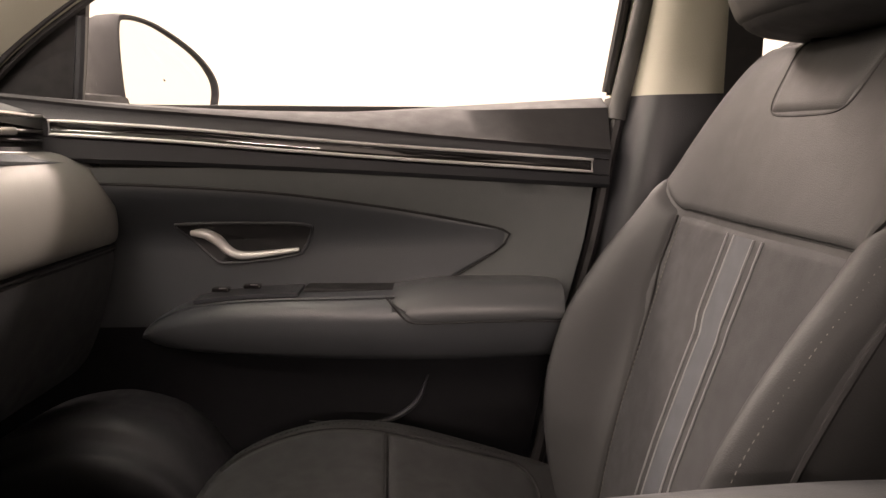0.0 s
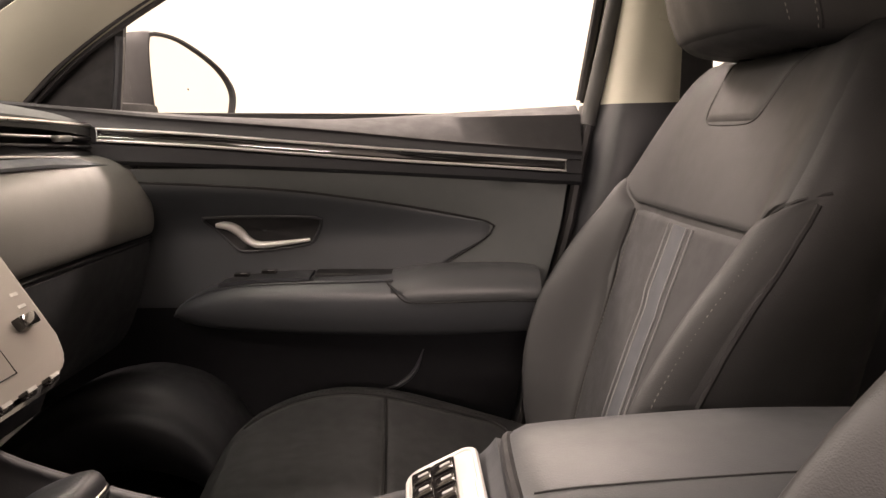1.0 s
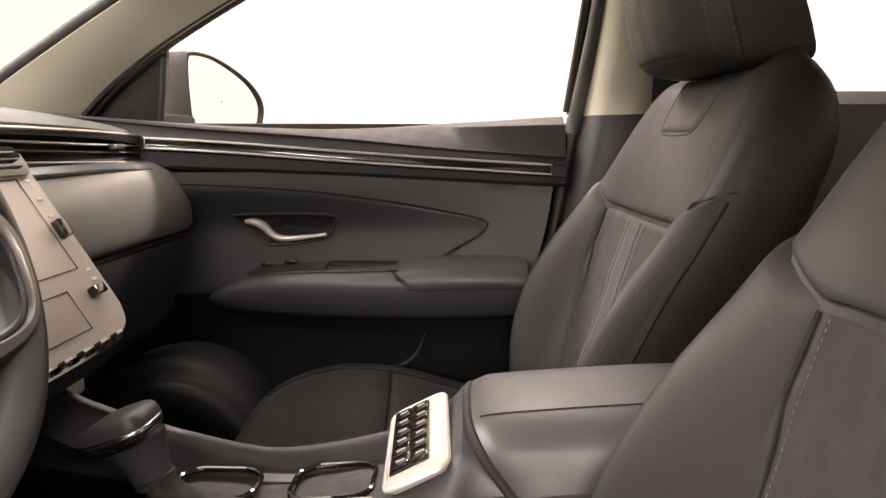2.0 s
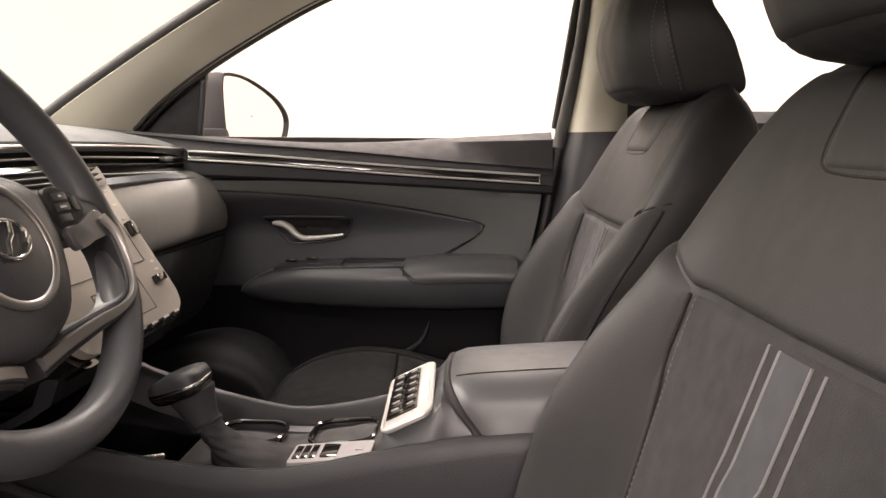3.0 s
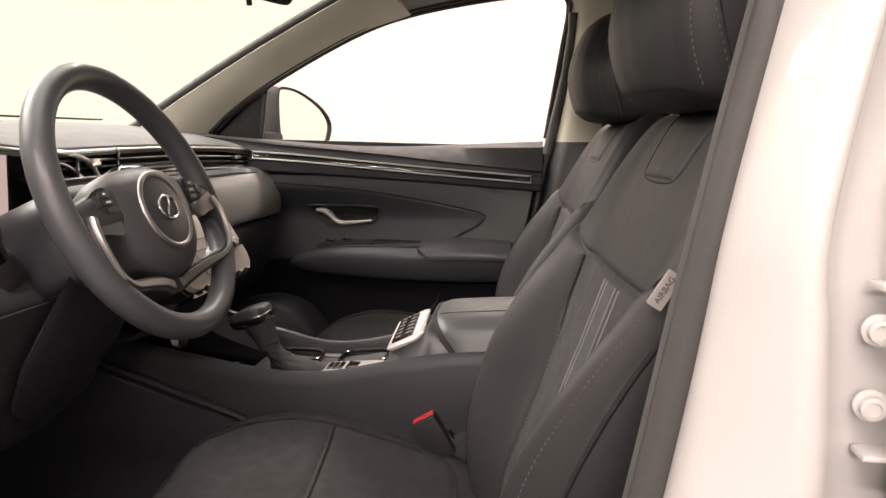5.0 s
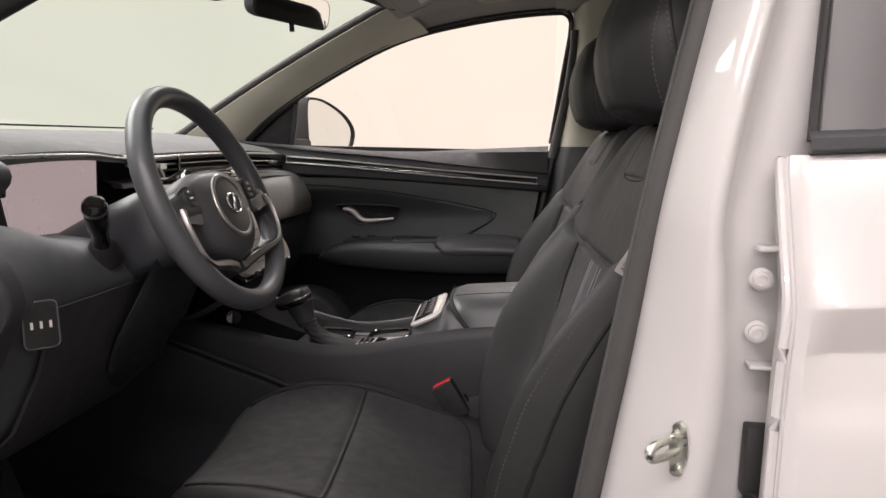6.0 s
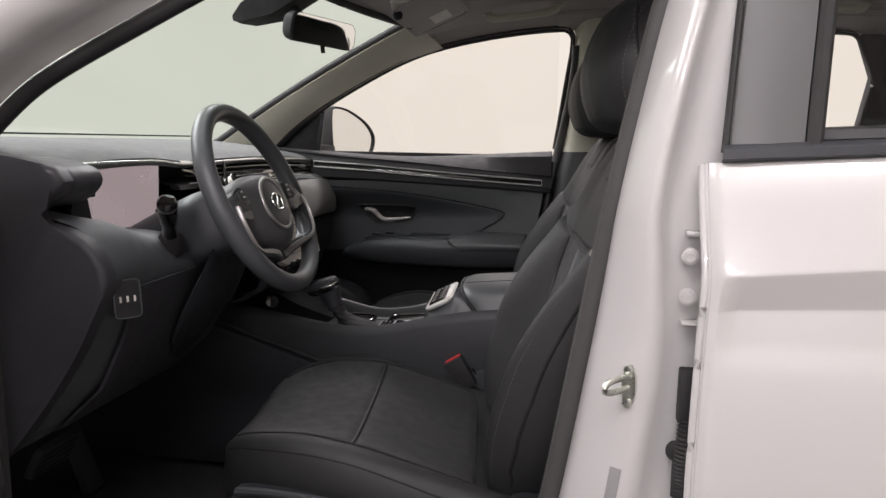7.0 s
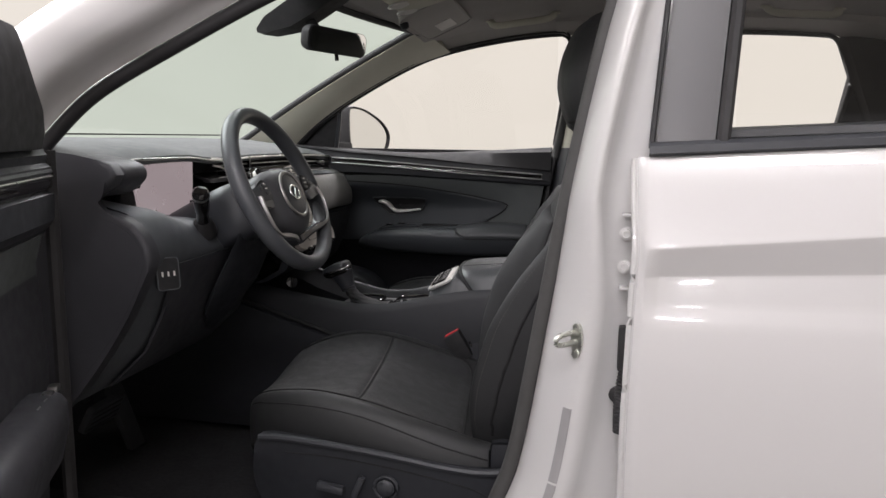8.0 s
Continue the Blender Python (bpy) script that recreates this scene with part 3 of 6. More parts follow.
# plain outer panels that close the body ahead of the doors and behind
hood = [[(x, y, z - 0.07 * (abs(y) / 0.80) ** 3) for y in np.linspace(-0.80, 0.80, 21)] for x, z in ((-0.86, 1.065), (-1.05, 1.055), (-1.30, 1.035), (-1.55, 0.995), (-1.70, 0.945), (-1.78, 0.86), (-1.80, 0.60), (-1.78, 0.36))]
part("hood", sheet(hood, 0.01, (0, 0, -1)), PAINT, car, "white painted hood", 60)
for sgn in (-1, 1):
    fen = [[(x, sgn * y * (1.0 - 0.06 * max(0, (-1.3 - x) / 0.5)), z) for x in np.linspace(-1.78, -0.56, 14)] for y, z in ((0.80, 0.995), (0.84, 0.97), (0.868, 0.90), (0.872, 0.72), (0.86, 0.50), (0.84, 0.34))]
    part("fender", sheet(fen, 0.008, (0, -sgn, 0)), PAINT, car, "white painted front fender", 60)

# ---- passenger door ----
pd = thing("passenger_door", (0.0, 0.72, 0.45), "closed black passenger door with a silver strip and padded armrest", "car door")


def dy(x):
    return 0.65 + 0.16 * x


DX = np.linspace(-0.60, 0.325, 48)


def zl(x, pts):
    return ip(x, [p[0] for p in pts], [p[1] for p in pts])


GL = [(-0.62, 1.100), (-0.49, 1.092), (-0.29, 1.081), (-0.18, 1.078), (-0.04, 1.081), (0.10, 1.090), (0.337, 1.105)]
CR = [(-0.62, 1.103), (-0.472, 1.090), (-0.342, 1.078), (-0.204, 1.069), (-0.059, 1.058), (0.094, 1.044), (0.298, 1.029), (0.34, 1.026)]
ST = [(-0.62, 1.072), (-0.416, 1.062), (-0.275, 1.054), (-0.133, 1.043), (0.016, 1.032), (0.174, 1.022), (0.297, 1.014), (0.34, 1.011)]
BL = [(-0.62, 1.016), (-0.42, 1.008), (-0.207, 1.000), (0.016, 0.989), (0.287, 0.973), (0.34, 0.970)]
rows = [[(x, 0.800, zl(x, GL) - 0.030) for x in DX], [(x, 0.795, zl(x, GL) - 0.004) for x in DX], [(x, 0.780, zl(x, GL)) for x in DX], [(x, 0.45 * 0.78 + 0.55 * dy(x), zl(x, GL) * 0.75 + zl(x, CR) * 0.25 + 0.003) for x in DX],
        [(x, dy(x) + 0.006, zl(x, CR) + 0.004) for x in DX], [(x, dy(x), zl(x, CR)) for x in DX]]
part("window_sill", sheet(rows, 0.02, (0, 0.4, -0.6)), SILL, pd, "soft black window sill", 30)
rows = [[(x, dy(x) + 0.002, zl(x, CR) - 0.001) for x in DX], [(x, dy(x) + 0.004, zl(x, CR) * 0.5 + zl(x, ST) * 0.5) for x in DX], [(x, dy(x) + 0.001, zl(x, ST) + 0.001) for x in DX], [(x, dy(x) + 0.012, zl(x, ST)) for x in DX]]
part("upper_panel", sheet(rows, 0.02, (0, 1, 0)), BAND, pd)
rows = [[(x, dy(x) + 0.012, zl(x, ST)) for x in DX], [(x, dy(x) + 0.010, zl(x, ST) - 0.022) for x in DX], [(x, dy(x) + 0.000, zl(x, ST) - 0.024) for x in DX], [(x, dy(x) + 0.002, zl(x, BL) + 0.006) for x in DX], [(x, dy(x) + 0.010, zl(x, BL)) for x in DX], [(x, dy(x) + 0.03, zl(x, BL) - 0.001) for x in DX]]
part("lower_band", sheet(rows, 0.02, (0, 1, 0)), BAND, pd, "black band under the strip", 30)
# silver framed gloss strip
SX = np.linspace(-0.418, 0.297, 40)
strip = part("trim_strip", sheet([[(x, dy(x) - 0.001, zl(x, ST) - 0.0035) for x in SX], [(x, dy(x) + 0.001, zl(x, ST) - 0.010) for x in SX], [(x, dy(x) - 0.001, zl(x, ST) - 0.0165) for x in SX]], 0.006, (0, 1, 0)), GLOSS, pd, "piano black insert strip")
loop = [(x, dy(x) - 0.002, zl(x, ST) - 0.0015) for x in SX] + [(x, dy(x) - 0.002, zl(x, ST) - 0.0185) for x in SX[::-1]]
part("strip_frame", tube(loop, 0.0023, 8, True), SILVER, strip, "thin satin silver frame")

# main door panel, with the insert and its curved crease
def py(x, z):
    """Inner face of the panel below the band."""
    a = dy(x) + 0.016
    b = 0.705 + 0.03 * min(0.0, x)
    k = min(1, max(0, (0.985 - z) / 0.10))
    k = k * k * (3 - 2 * k)
    yy = a * (1 - k) + b * k
    if z < 0.74:
        yy += 0.02 * min(1, (0.74 - z) / 0.05)
    return yy


PZ = [1.0, 0.985, 0.96, 0.93, 0.90, 0.87, 0.84, 0.81, 0.78, 0.74, 0.70, 0.65, 0.58, 0.50, 0.42]


def rear_x(z):
    return ip(z, (0.42, 0.58, 0.74, 0.83, 0.914, 1.0), (0.195, 0.223, 0.252, 0.275, 0.294, 0.306))


rows = [[(x, py(x, min(z, zl(x, BL) - 0.0)), min(z, zl(x, BL) + 0.004)) for x in np.linspace(-0.60, rear_x(z), 44)] for z in PZ]
part("door_panel", sheet(rows[:9], 0.02, (0, 1, 0)), DOOR_TEX, pd, "grey grained upper door panel")
# same panel further down, its colour darkened as armrest shade
part("lower_door_panel", sheet(rows[8:], 0.02, (0, 1, 0)), LOWER, pd, "black lower door panel, darkened for the shade under the armrest")
# handle pod: a swell below a curved crease that ends in a rounded tip
UP = [(-0.60, 0.982), (-0.457, 0.981), (-0.34, 0.978), (-0.231, 0.972), (-0.14, 0.964), (-0.068, 0.954), (0.014, 0.941), (0.096, 0.926), (0.150, 0.915), (0.172, 0.909), (0.181, 0.903)]
LO = [(-0.60, 0.758), (-0.30, 0.76), (-0.05, 0.772), (0.02, 0.79), (0.05, 0.806), (0.107, 0.843), (0.150, 0.870), (0.174, 0.889), (0.181, 0.903)]
rows = []
PXS = np.concatenate([np.linspace(-0.60, 0.10, 34), np.linspace(0.11, 0.168, 10), [0.174, 0.178, 0.1805]])
for v in np.concatenate([[0, 0.012, 0.03, 0.06], np.linspace(0.1, 0.9, 12), [0.94, 0.97, 0.988, 1.0]]):
    e = math.sin(min(1, min(v, 1 - v) / 0.06) * math.pi / 2)
    rows.append([(x, py(x, zl(x, UP) * (1 - v) + zl(x, LO) * v) + 0.002 - 0.005 * e * min(1, (0.1815 - x) / 0.02), zl(x, UP) * (1 - v) + zl(x, LO) * v) for x in PXS])
part("handle_pod", loft(rows, False), POD, pd, "black panel round the door handle", 50)
cl = [(x, zl(x, UP)) for x in np.linspace(-0.58, 0.17, 60)] + [(0.181, 0.903)] + [(x, zl(x, LO)) for x in np.linspace(0.174, 0.05, 16)]
part("crease_line", tube([(x, py(x, z) - 0.0005, z) for x, z in cl], 0.0022, 6), SEAM, pd)
# handle bezel and lever
BEZ = [(-0.296, 0.913), (-0.285, 0.919), (-0.20, 0.921), (-0.118, 0.919), (-0.106, 0.909), (-0.118, 0.882), (-0.128, 0.873), (-0.18, 0.864), (-0.235, 0.860), (-0.248, 0.866), (-0.272, 0.888)]
bz = [(x, py(x, z) - 0.0085, z) for x, z in curve(BEZ, 60, True)]
bez = part("handle_bezel", tube(bz, 0.0024, 8, True), SOFT, pd, "black handle recess rim")
cen = np.mean(np.array(bz), axis=0)
rows = [[tuple(cen + (np.array(p) - cen) * k + np.array((0, d, 0))) for p in bz] for k, d in ((1.035, 0.007), (1.0, 0.0), (0.965, 0.001), (0.93, 0.0035), (0.6, 0.0040), (0.05, 0.0040))]
part("handle_recess", loft(rows, True, False), MATTE_BLACK, bez, "dark handle recess", 60)
LEV = curve([(-0.276, 0.9055), (-0.258, 0.905), (-0.243, 0.897), (-0.228, 0.881), (-0.212, 0.873), (-0.19, 0.873), (-0.155, 0.877), (-0.125, 0.881)], 40)
rr = np.interp(np.linspace(0, 1, 40), (0, 0.06, 0.2, 0.45, 0.8, 1.0), (0.0035, 0.0062, 0.0085, 0.0065, 0.0042, 0.003))
part("door_lever", tube([(x, py(x, z) - 0.0145, z) for x, z in LEV], rr, 12), SILVER, pd, "satin silver door lever")
part("lock_tab", box((-0.160, 0.706, 0.898), (0.016, 0.01, 0.022), 0.003), SOFT, pd)

# armrest: swept shelf with a pad at its rear half
AX = np.concatenate([[-0.352, -0.349, -0.345], np.linspace(-0.338, 0.250, 43)])


def arm_top(x):
    return ip(x, (-0.352, -0.349, -0.341, -0.320, -0.300, -0.267, -0.188, -0.05, 0.016, 0.064, 0.134, 0.213, 0.250), (0.758, 0.766, 0.774, 0.787, 0.797, 0.809, 0.820, 0.826, 0.829, 0.835, 0.838, 0.838, 0.834))


def arm_bot(x):
    return ip(x, (-0.352, -0.33, -0.229, -0.066, 0.097, 0.250), (0.744, 0.736, 0.730, 0.727, 0.728, 0.735))


def arm_in(x):
    return ip(x, (-0.352, -0.33, -0.28, -0.2, -0.05, 0.15, 0.250), (0.672, 0.655, 0.640, 0.630, 0.622, 0.618, 0.622))


rings = []
for x in AX:
    t, b, yi = arm_top(x), arm_bot(x), arm_in(x)
    h = t - b
    pr = [(0.73, t - 0.004), (yi + 0.050, t), (yi + 0.034, t - 0.001), (yi + 0.020, t - 0.045 * h), (yi + 0.009, t - 0.13 * h), (yi + 0.002, t - 0.25 * h), (yi, t - 0.38 * h), (yi + 0.006, t - 0.6 * h), (yi + 0.020, b + 0.12 * h), (yi + 0.034, b), (0.73, b)]
    rings.append([(x, a, c) for a, c in pr])
arm = part("armrest", loft(rings), ARM, pd, "black door armrest", 50)
rings = []
PX = np.linspace(0.012, 0.2515, 26)
for i, x in enumerate(PX):
    t, b, yi = arm_top(x), arm_bot(x), arm_in(x)
    h = t - b
    lo2, e2 = 0.42 * min(1, 0.35 + i / 5), min(1, i / 5)
    u = 0.002 * min(1, i / 6)
    rings.append([(x, a, c) for a, c in ((0.73, t + u), (yi + 0.050, t + u + 0.002), (yi + 0.034, t + u + 0.001), (yi + 0.019, t + u - 0.04 * h), (yi + 0.009 - 0.002 * e2, t - 0.125 * h), (yi + 0.002 - 0.0025 * e2, t - 0.245 * h), (yi - 0.002 * e2, t - (lo2 - 0.05) * h), (yi + 0.001, t - lo2 * h), (0.73, t - lo2 * h))])
part("armrest_pad", loft(rings), PAD, pd, "padded black armrest top", 60)
part("pad_seam", tube(curve([(0.004, arm_in(0.004) + 0.004, arm_top(0.004) - 0.004)] + [(x, arm_in(x) - 0.0004, arm_top(x) - 0.425 * (arm_top(x) - arm_bot(x)) * k) for x, k in ((0.02, 0.55), (0.035, 0.9), (0.06, 1.0), (0.12, 1.0), (0.19, 1.0), (0.246, 1.0))], 40), 0.0013, 6), SEAM, pd)
part("arm_edge", tube([(x, arm_in(x) + 0.016, arm_top(x) - 0.006) for x in np.linspace(-0.33, 0.015, 40)], 0.0025, 6), SOFT, pd)
# pull pocket and window switches
part("pull_pocket", box((-0.03, 0.685, arm_top(-0.03) - 0.0008), (0.17, 0.05, 0.006), 0.002), MATTE_BLACK, pd, "dark pull pocket")
sw = part("switch_plate", sheet([[(x, arm_in(x) + 0.015, arm_top(x) + 0.003) for x in np.linspace(-0.27, -0.12, 14)], [(x, 0.71, arm_top(x) + 0.005) for x in np.linspace(-0.27, -0.12, 14)]], 0.005, (0, 0, -1)), SOFT, pd)
for x in (-0.235, -0.19):
    part("window_switch", box((x, 0.672, arm_top(x) + 0.010), (0.024, 0.016, 0.006), 0.002), GLOSS, sw, "gloss black window switch")
    part("switch_mark", box((x + 0.004, 0.6635, arm_top(x) + 0.0132), (0.010, 0.0012, 0.0008), 0), LABEL_G, sw)
# map pocket and speaker rim low on the door
part("map_pocket_lip", tube([(x, py(x, z) - 0.012, z) for x, z in curve([(-0.12, 0.612), (-0.05, 0.604), (-0.002, 0.612), (0.027, 0.626), (0.048, 0.648), (0.062, 0.685)], 30)], np.interp(np.linspace(0, 1, 30), (0, 0.3, 0.8, 1), (0.001, 0.004, 0.005, 0.001)), 8), SOFT, pd, "moulded map pocket lip")
# glass and sail panel
gl = bmesh.new()
base = [(x, 0.785, zl(x, GL) - 0.01) for x in np.linspace(-0.59, 0.335, 50)]
topc = []
tp = curve(WIN, 200)
for x, y, z in base:
    zt = float(np.interp(x, [q[0] for q in tp[:150]], [q[2] for q in tp[:150]]))
    yt = 0.725
    topc.append((x, yt, zt))
rows = [[tuple(np.array(a) * (1 - k) + np.array(b) * k + np.array((0, 0.012 * math.sin(math.pi * k), 0))) for a, b in zip(base, topc)] for k in np.linspace(0, 1, 6)]
g = part("window_glass", loft(rows, False, False, gl), GLASS, pd, "clear door glass")
g.visible_shadow = False
sail = [(-0.66, 1.075), (-0.615, 1.135), (-0.545, 1.195), (-0.436, 1.262), (-0.448, 1.15), (-0.458, 1.075)]
part("sail_panel", slab([(x, z) for x, z in sail], (0, 0.765, 0), (1, 0, 0), (0, 0, 1), 0.012, 0.003), MATTE_BLACK, pd, "black mirror sail panel")
part("sail_post", tube([(-0.462, 0.757, 1.085), (-0.452, 0.752, 1.15), (-0.444, 0.748, 1.213)], 0.008, 8), SOFT, pd, "dark grey quarter post")

# ---- passenger mirror outside ----
mr = thing("door_mirror", (-0.5, 0.85, 1.09), "dark grey passenger door mirror outside the window", "side mirror")
MO = [(0.0, 1.232), (0.02, 1.246), (0.08, 1.240), (0.15, 1.214), (0.20, 1.185), (0.232, 1.150), (0.236, 1.115), (0.215, 1.075), (0.15, 1.050), (0.05, 1.050), (0.012, 1.075), (0.0, 1.15)]
MU, MN, MC = Vector((0.447, 0.894, 0)), Vector((0.894, -0.447, 0)), Vector((-0.471, 0.93, 0))


def mring(k, d, dz=0.0):
    pts = curve(MO, 60, True)
    c = np.mean(pts, axis=0)
    return [MC + MU * float(c[0] + (p[0] - c[0]) * k) + Vector((0, 0, float(c[1] + (p[1] - c[1]) * k) + dz)) + MN * d for p in pts]


part("mirror_housing", loft([mring(0.93, -0.006), mring(0.96, 0.004), mring(1.0, 0.004), mring(1.03, -0.012), mring(1.03, -0.05), mring(0.97, -0.09), mring(0.80, -0.125), mring(0.5, -0.145), mring(0.1, -0.15)], True, False), HOUSING, mr, "dark grey mirror housing", 30)
part("mirror_glass", loft([mring(0.93, -0.004), mring(0.5, -0.004), mring(0.02, -0.004)], True, False), MIRROR, mr, "silvered mirror glass")
part("mirror_arm", box((-0.53, 0.885, 1.085), (0.10, 0.16, 0.05), 0.015, pose(0, 0, 0, 0, 0, -20)), MATTE_BLACK, mr)

# ---- rear door on the driver's side ----
rd = thing("rear_door", (0.9, -0.84, 0.45), "closed white rear door with a black window frame", "car door")
RP = [(0.40, -0.845), (0.55, -0.866), (0.70, -0.876), (0.80, -0.876), (0.87, -0.8715), (0.895, -0.8685), (0.907, -0.8650), (0.918, -0.8612), (0.93, -0.8590), (0.954, -0.8525), (0.993, -0.869), (1.04, -0.856), (1.085, -0.842), (1.108, -0.832), (1.113, -0.822)]


def rdy(z):
    return float(np.interp(z, [p[0] for p in RP], [p[1] for p in RP]))


def edge_y(z):
    """The door's front edge, without the crease."""
    return ip(z, (0.40, 0.70, 0.90, 1.0, 1.113), (-0.845, -0.874, -0.868, -0.862, -0.826))


def rfront(z):
    return float(np.interp(z, (0.40, 0.63, 0.774, 0.94, 0.987, 1.03, 1.097, 1.115), (0.519, 0.518, 0.517, 0.5205, 0.5225, 0.520, 0.5175, 0.518)))


rows = []
for z in list(np.linspace(0.40, 0.87, 13)) + [0.885, 0.895, 0.901, 0.907, 0.913, 0.918, 0.924, 0.938, 0.950, 0.9535, 0.9545, 0.958, 0.973, 0.989, 0.9925, 0.9935, 0.997, 1.01, 1.03, 1.05, 1.07, 1.085, 1.097, 1.108, 1.113]:
    # the two creases climb towards the rear
    rise = float(np.interp(z, (0.85, 0.92, 0.954, 0.993, 1.03, 1.113), (0.0, 0.035, 0.063, 0.103, 0.09, 0.06)))
    row = []
    for x in list(np.linspace(0, 0.03, 8)) + list(np.linspace(0.06, 1.24, 28)):
        edge = max(0, 1 - x / 0.012)
        soft = min(1.0, x / 0.03)
        y = edge_y(z) * (1 - soft) + rdy(z) * soft
        row.append((rfront(z) + x, y + 0.008 * edge ** 2 - 0.010 * math.sin(min(1, x / 1.2) * math.pi), z + rise * x))
    rows.append(row)
part("door_skin", sheet(rows, 0.012, (0, 1, 0)), PAINT, rd, "white painted door skin", 24)
part("door_flange", sheet([[(rfront(z) - 0.002, edge_y(z) + o, z) for z in np.linspace(0.42, 1.112, 40)] for o in (0.012, 0.05)] + [[(rfront(z) + 0.012, edge_y(z) + 0.06, z) for z in np.linspace(0.42, 1.112, 40)]], 0.006, (1, 0, 0)), PAINT_IN, rd)
part("flange_bead", tube([(rfront(z) - 0.005, edge_y(z) + 0.016, z) for z in np.linspace(0.42, 1.11, 60)], 0.0045, 8), PAINT_IN, rd)
belt = [[(x, -0.815 - o, 1.114 + d + 0.060 * (x - 0.53)) for x in np.linspace(0.530, 1.70, 24)] for o, d in ((0.0, 0.019), (0.010, 0.019), (0.018, 0.013), (0.020, 0.004), (0.014, 0.0), (0.0, 0.0))]
part("belt_moulding", sheet(belt, 0.006, (0, 1, 0)), SOFT, rd, "black belt moulding")


def lean(z):
    return -0.822 + 0.20 * (z - 1.14)


ap = [[(0.537 + 0.075 * (z - 1.13) + dx, lean(z) + dyy, z) for z in np.linspace(1.130, 1.47, 10)] for dx, dyy in ((0.0, 0.016), (0.002, 0.003), (0.010, 0.0), (0.04, -0.003), (0.076, 0.0), (0.078, 0.004))]
part("pillar_cover", sheet(ap, 0.010, (0, 1, 0)), mat("satin_black_cover", (0.12, 0.118, 0.12), 0.4, var=0.04), rd, "satin dark grey pillar cover")
for dx, rr2 in ((-0.005, 0.004), (0.0855, 0.0095)):
    part("window_frame", tube([(0.538 + 0.075 * (z - 1.13) + dx, lean(z) + 0.003, z) for z in np.linspace(1.125, 1.47, 12)], rr2, 8), RUBBER, rd, "black window frame")
part("window_frame", tube([(x, lean(1.47) , 1.472 + 0.02 * math.sin((x - 0.56) * 2.2)) for x in np.linspace(0.56, 1.7, 20)], 0.014, 8), RUBBER, rd)
rg = part("window_glass", loft([[(x, lean(z) + 0.008, z) for x in np.linspace(0.64, 1.7, 6)] for z in np.linspace(1.135, 1.475, 6)], False), GLASS, rd, "clear rear door glass")
rg.visible_shadow = False
part("inner_sill", sheet([[(x, y, 1.145 + 0.055 * (x - 0.53) + d) for x in np.linspace(0.62, 1.7, 12)] for y, d in ((-0.79, 0.0), (-0.74, 0.004), (-0.70, -0.02), (-0.69, -0.2))], 0.02, (0, -0.5, -0.5)), SOFT, rd, "black inner sill")

# ---- driver's door, swung open ----
dd = thing("driver_door", (-0.50, -0.78, 0.45), "open driver door with black trim and gloss strip", "car door")
HP, DD, DN = Vector((-0.437, -0.775, 0)), Vector((0.42, -0.9075, 0)), Vector((0.9075, 0.42, 0))


def dpt(a, n, z):
    return HP + DD * a + DN * n + Vector((0, 0, z))


AA = np.linspace(0.0, 1.02, 22)
part("door_shell", sheet([[dpt(a, -0.13 + 0.02 * q, z) for a in AA] for z, q in ((0.42, 0), (0.6, -1), (0.9, -1), (1.09, 0.4))], 0.01, -DN), PAINT, dd, "white painted outer skin")
part("inner_sill", sheet([[dpt(a, n, z) for a in AA] for n, z in ((-0.10, 1.085), (-0.09, 1.112), (-0.05, 1.116), (0.0, 1.108), (0.008, 1.098), (0.004, 1.085), (0.012, 1.078))], 0.02, (0, 0, -1)), SOFT, dd, "soft black window sill")
part("upper_band", sheet([[dpt(a, n, z) for a in AA] for n, z in ((0.010, 1.080), (0.014, 1.070), (0.004, 1.066), (0.004, 1.038), (0.014, 1.034), (0.012, 0.99), (0.0, 0.975))], 0.02, -DN), SOFT, dd, "black trim band", 30)
gs = part("trim_strip", sheet([[dpt(a, n, z) for a in np.linspace(0.0, 0.9, 10)] for n, z in ((0.010, 1.060), (0.013, 1.052), (0.010, 1.043))], 0.004, -DN), GLOSS, dd, "piano black strip")
part("strip_frame", tube([dpt(a, 0.012, 1.063) for a in np.linspace(0, 0.9, 10)] , 0.002, 8), SATIN, gs)
part("door_panel", sheet([[dpt(a, n, z) for a in AA] for n, z in ((0.0, 0.978), (-0.012, 0.96), (-0.022, 0.93), (-0.02, 0.85), (-0.012, 0.75), (-0.02, 0.60), (-0.03, 0.45))], 0.02, -DN), ENDCAP, dd, "black door panel")
part("grey_insert", sheet([[dpt(a, n - 0.0, z) for a in np.linspace(0.02, 0.98, 20)] for n, z in ((-0.004, 0.968), (-0.008, 0.955), (-0.017, 0.92), (-0.018, 0.90))], 0.004, -DN), DOOR_TEX, dd, "grey door insert")
rings = []
for a in np.linspace(0.03, 0.85, 20):
    k = min(1, (a - 0.03) / 0.10)
    t = 0.675 + 0.055 * k ** 0.6
    rings.append([dpt(a, n, z) for n, z in ((-0.02, t), (0.02 * k, t + 0.004), (0.038 * k, t - 0.002), (0.048 * k, t - 0.014), (0.050 * k, t - 0.05), (0.034 * k, t - 0.11), (-0.02, t - 0.13))])
da = part("armrest", loft(rings), ENDCAP, dd, "black door armrest")
for a in (0.10, 0.135, 0.17, 0.205):
    c = dpt(a, 0.018, 0.728)
    part("window_switch", box(c, (0.022, 0.016, 0.010), 0.003, pose(0, 0, 0, 0, 0, -65)), SATIN, da, "silver edged window switch")
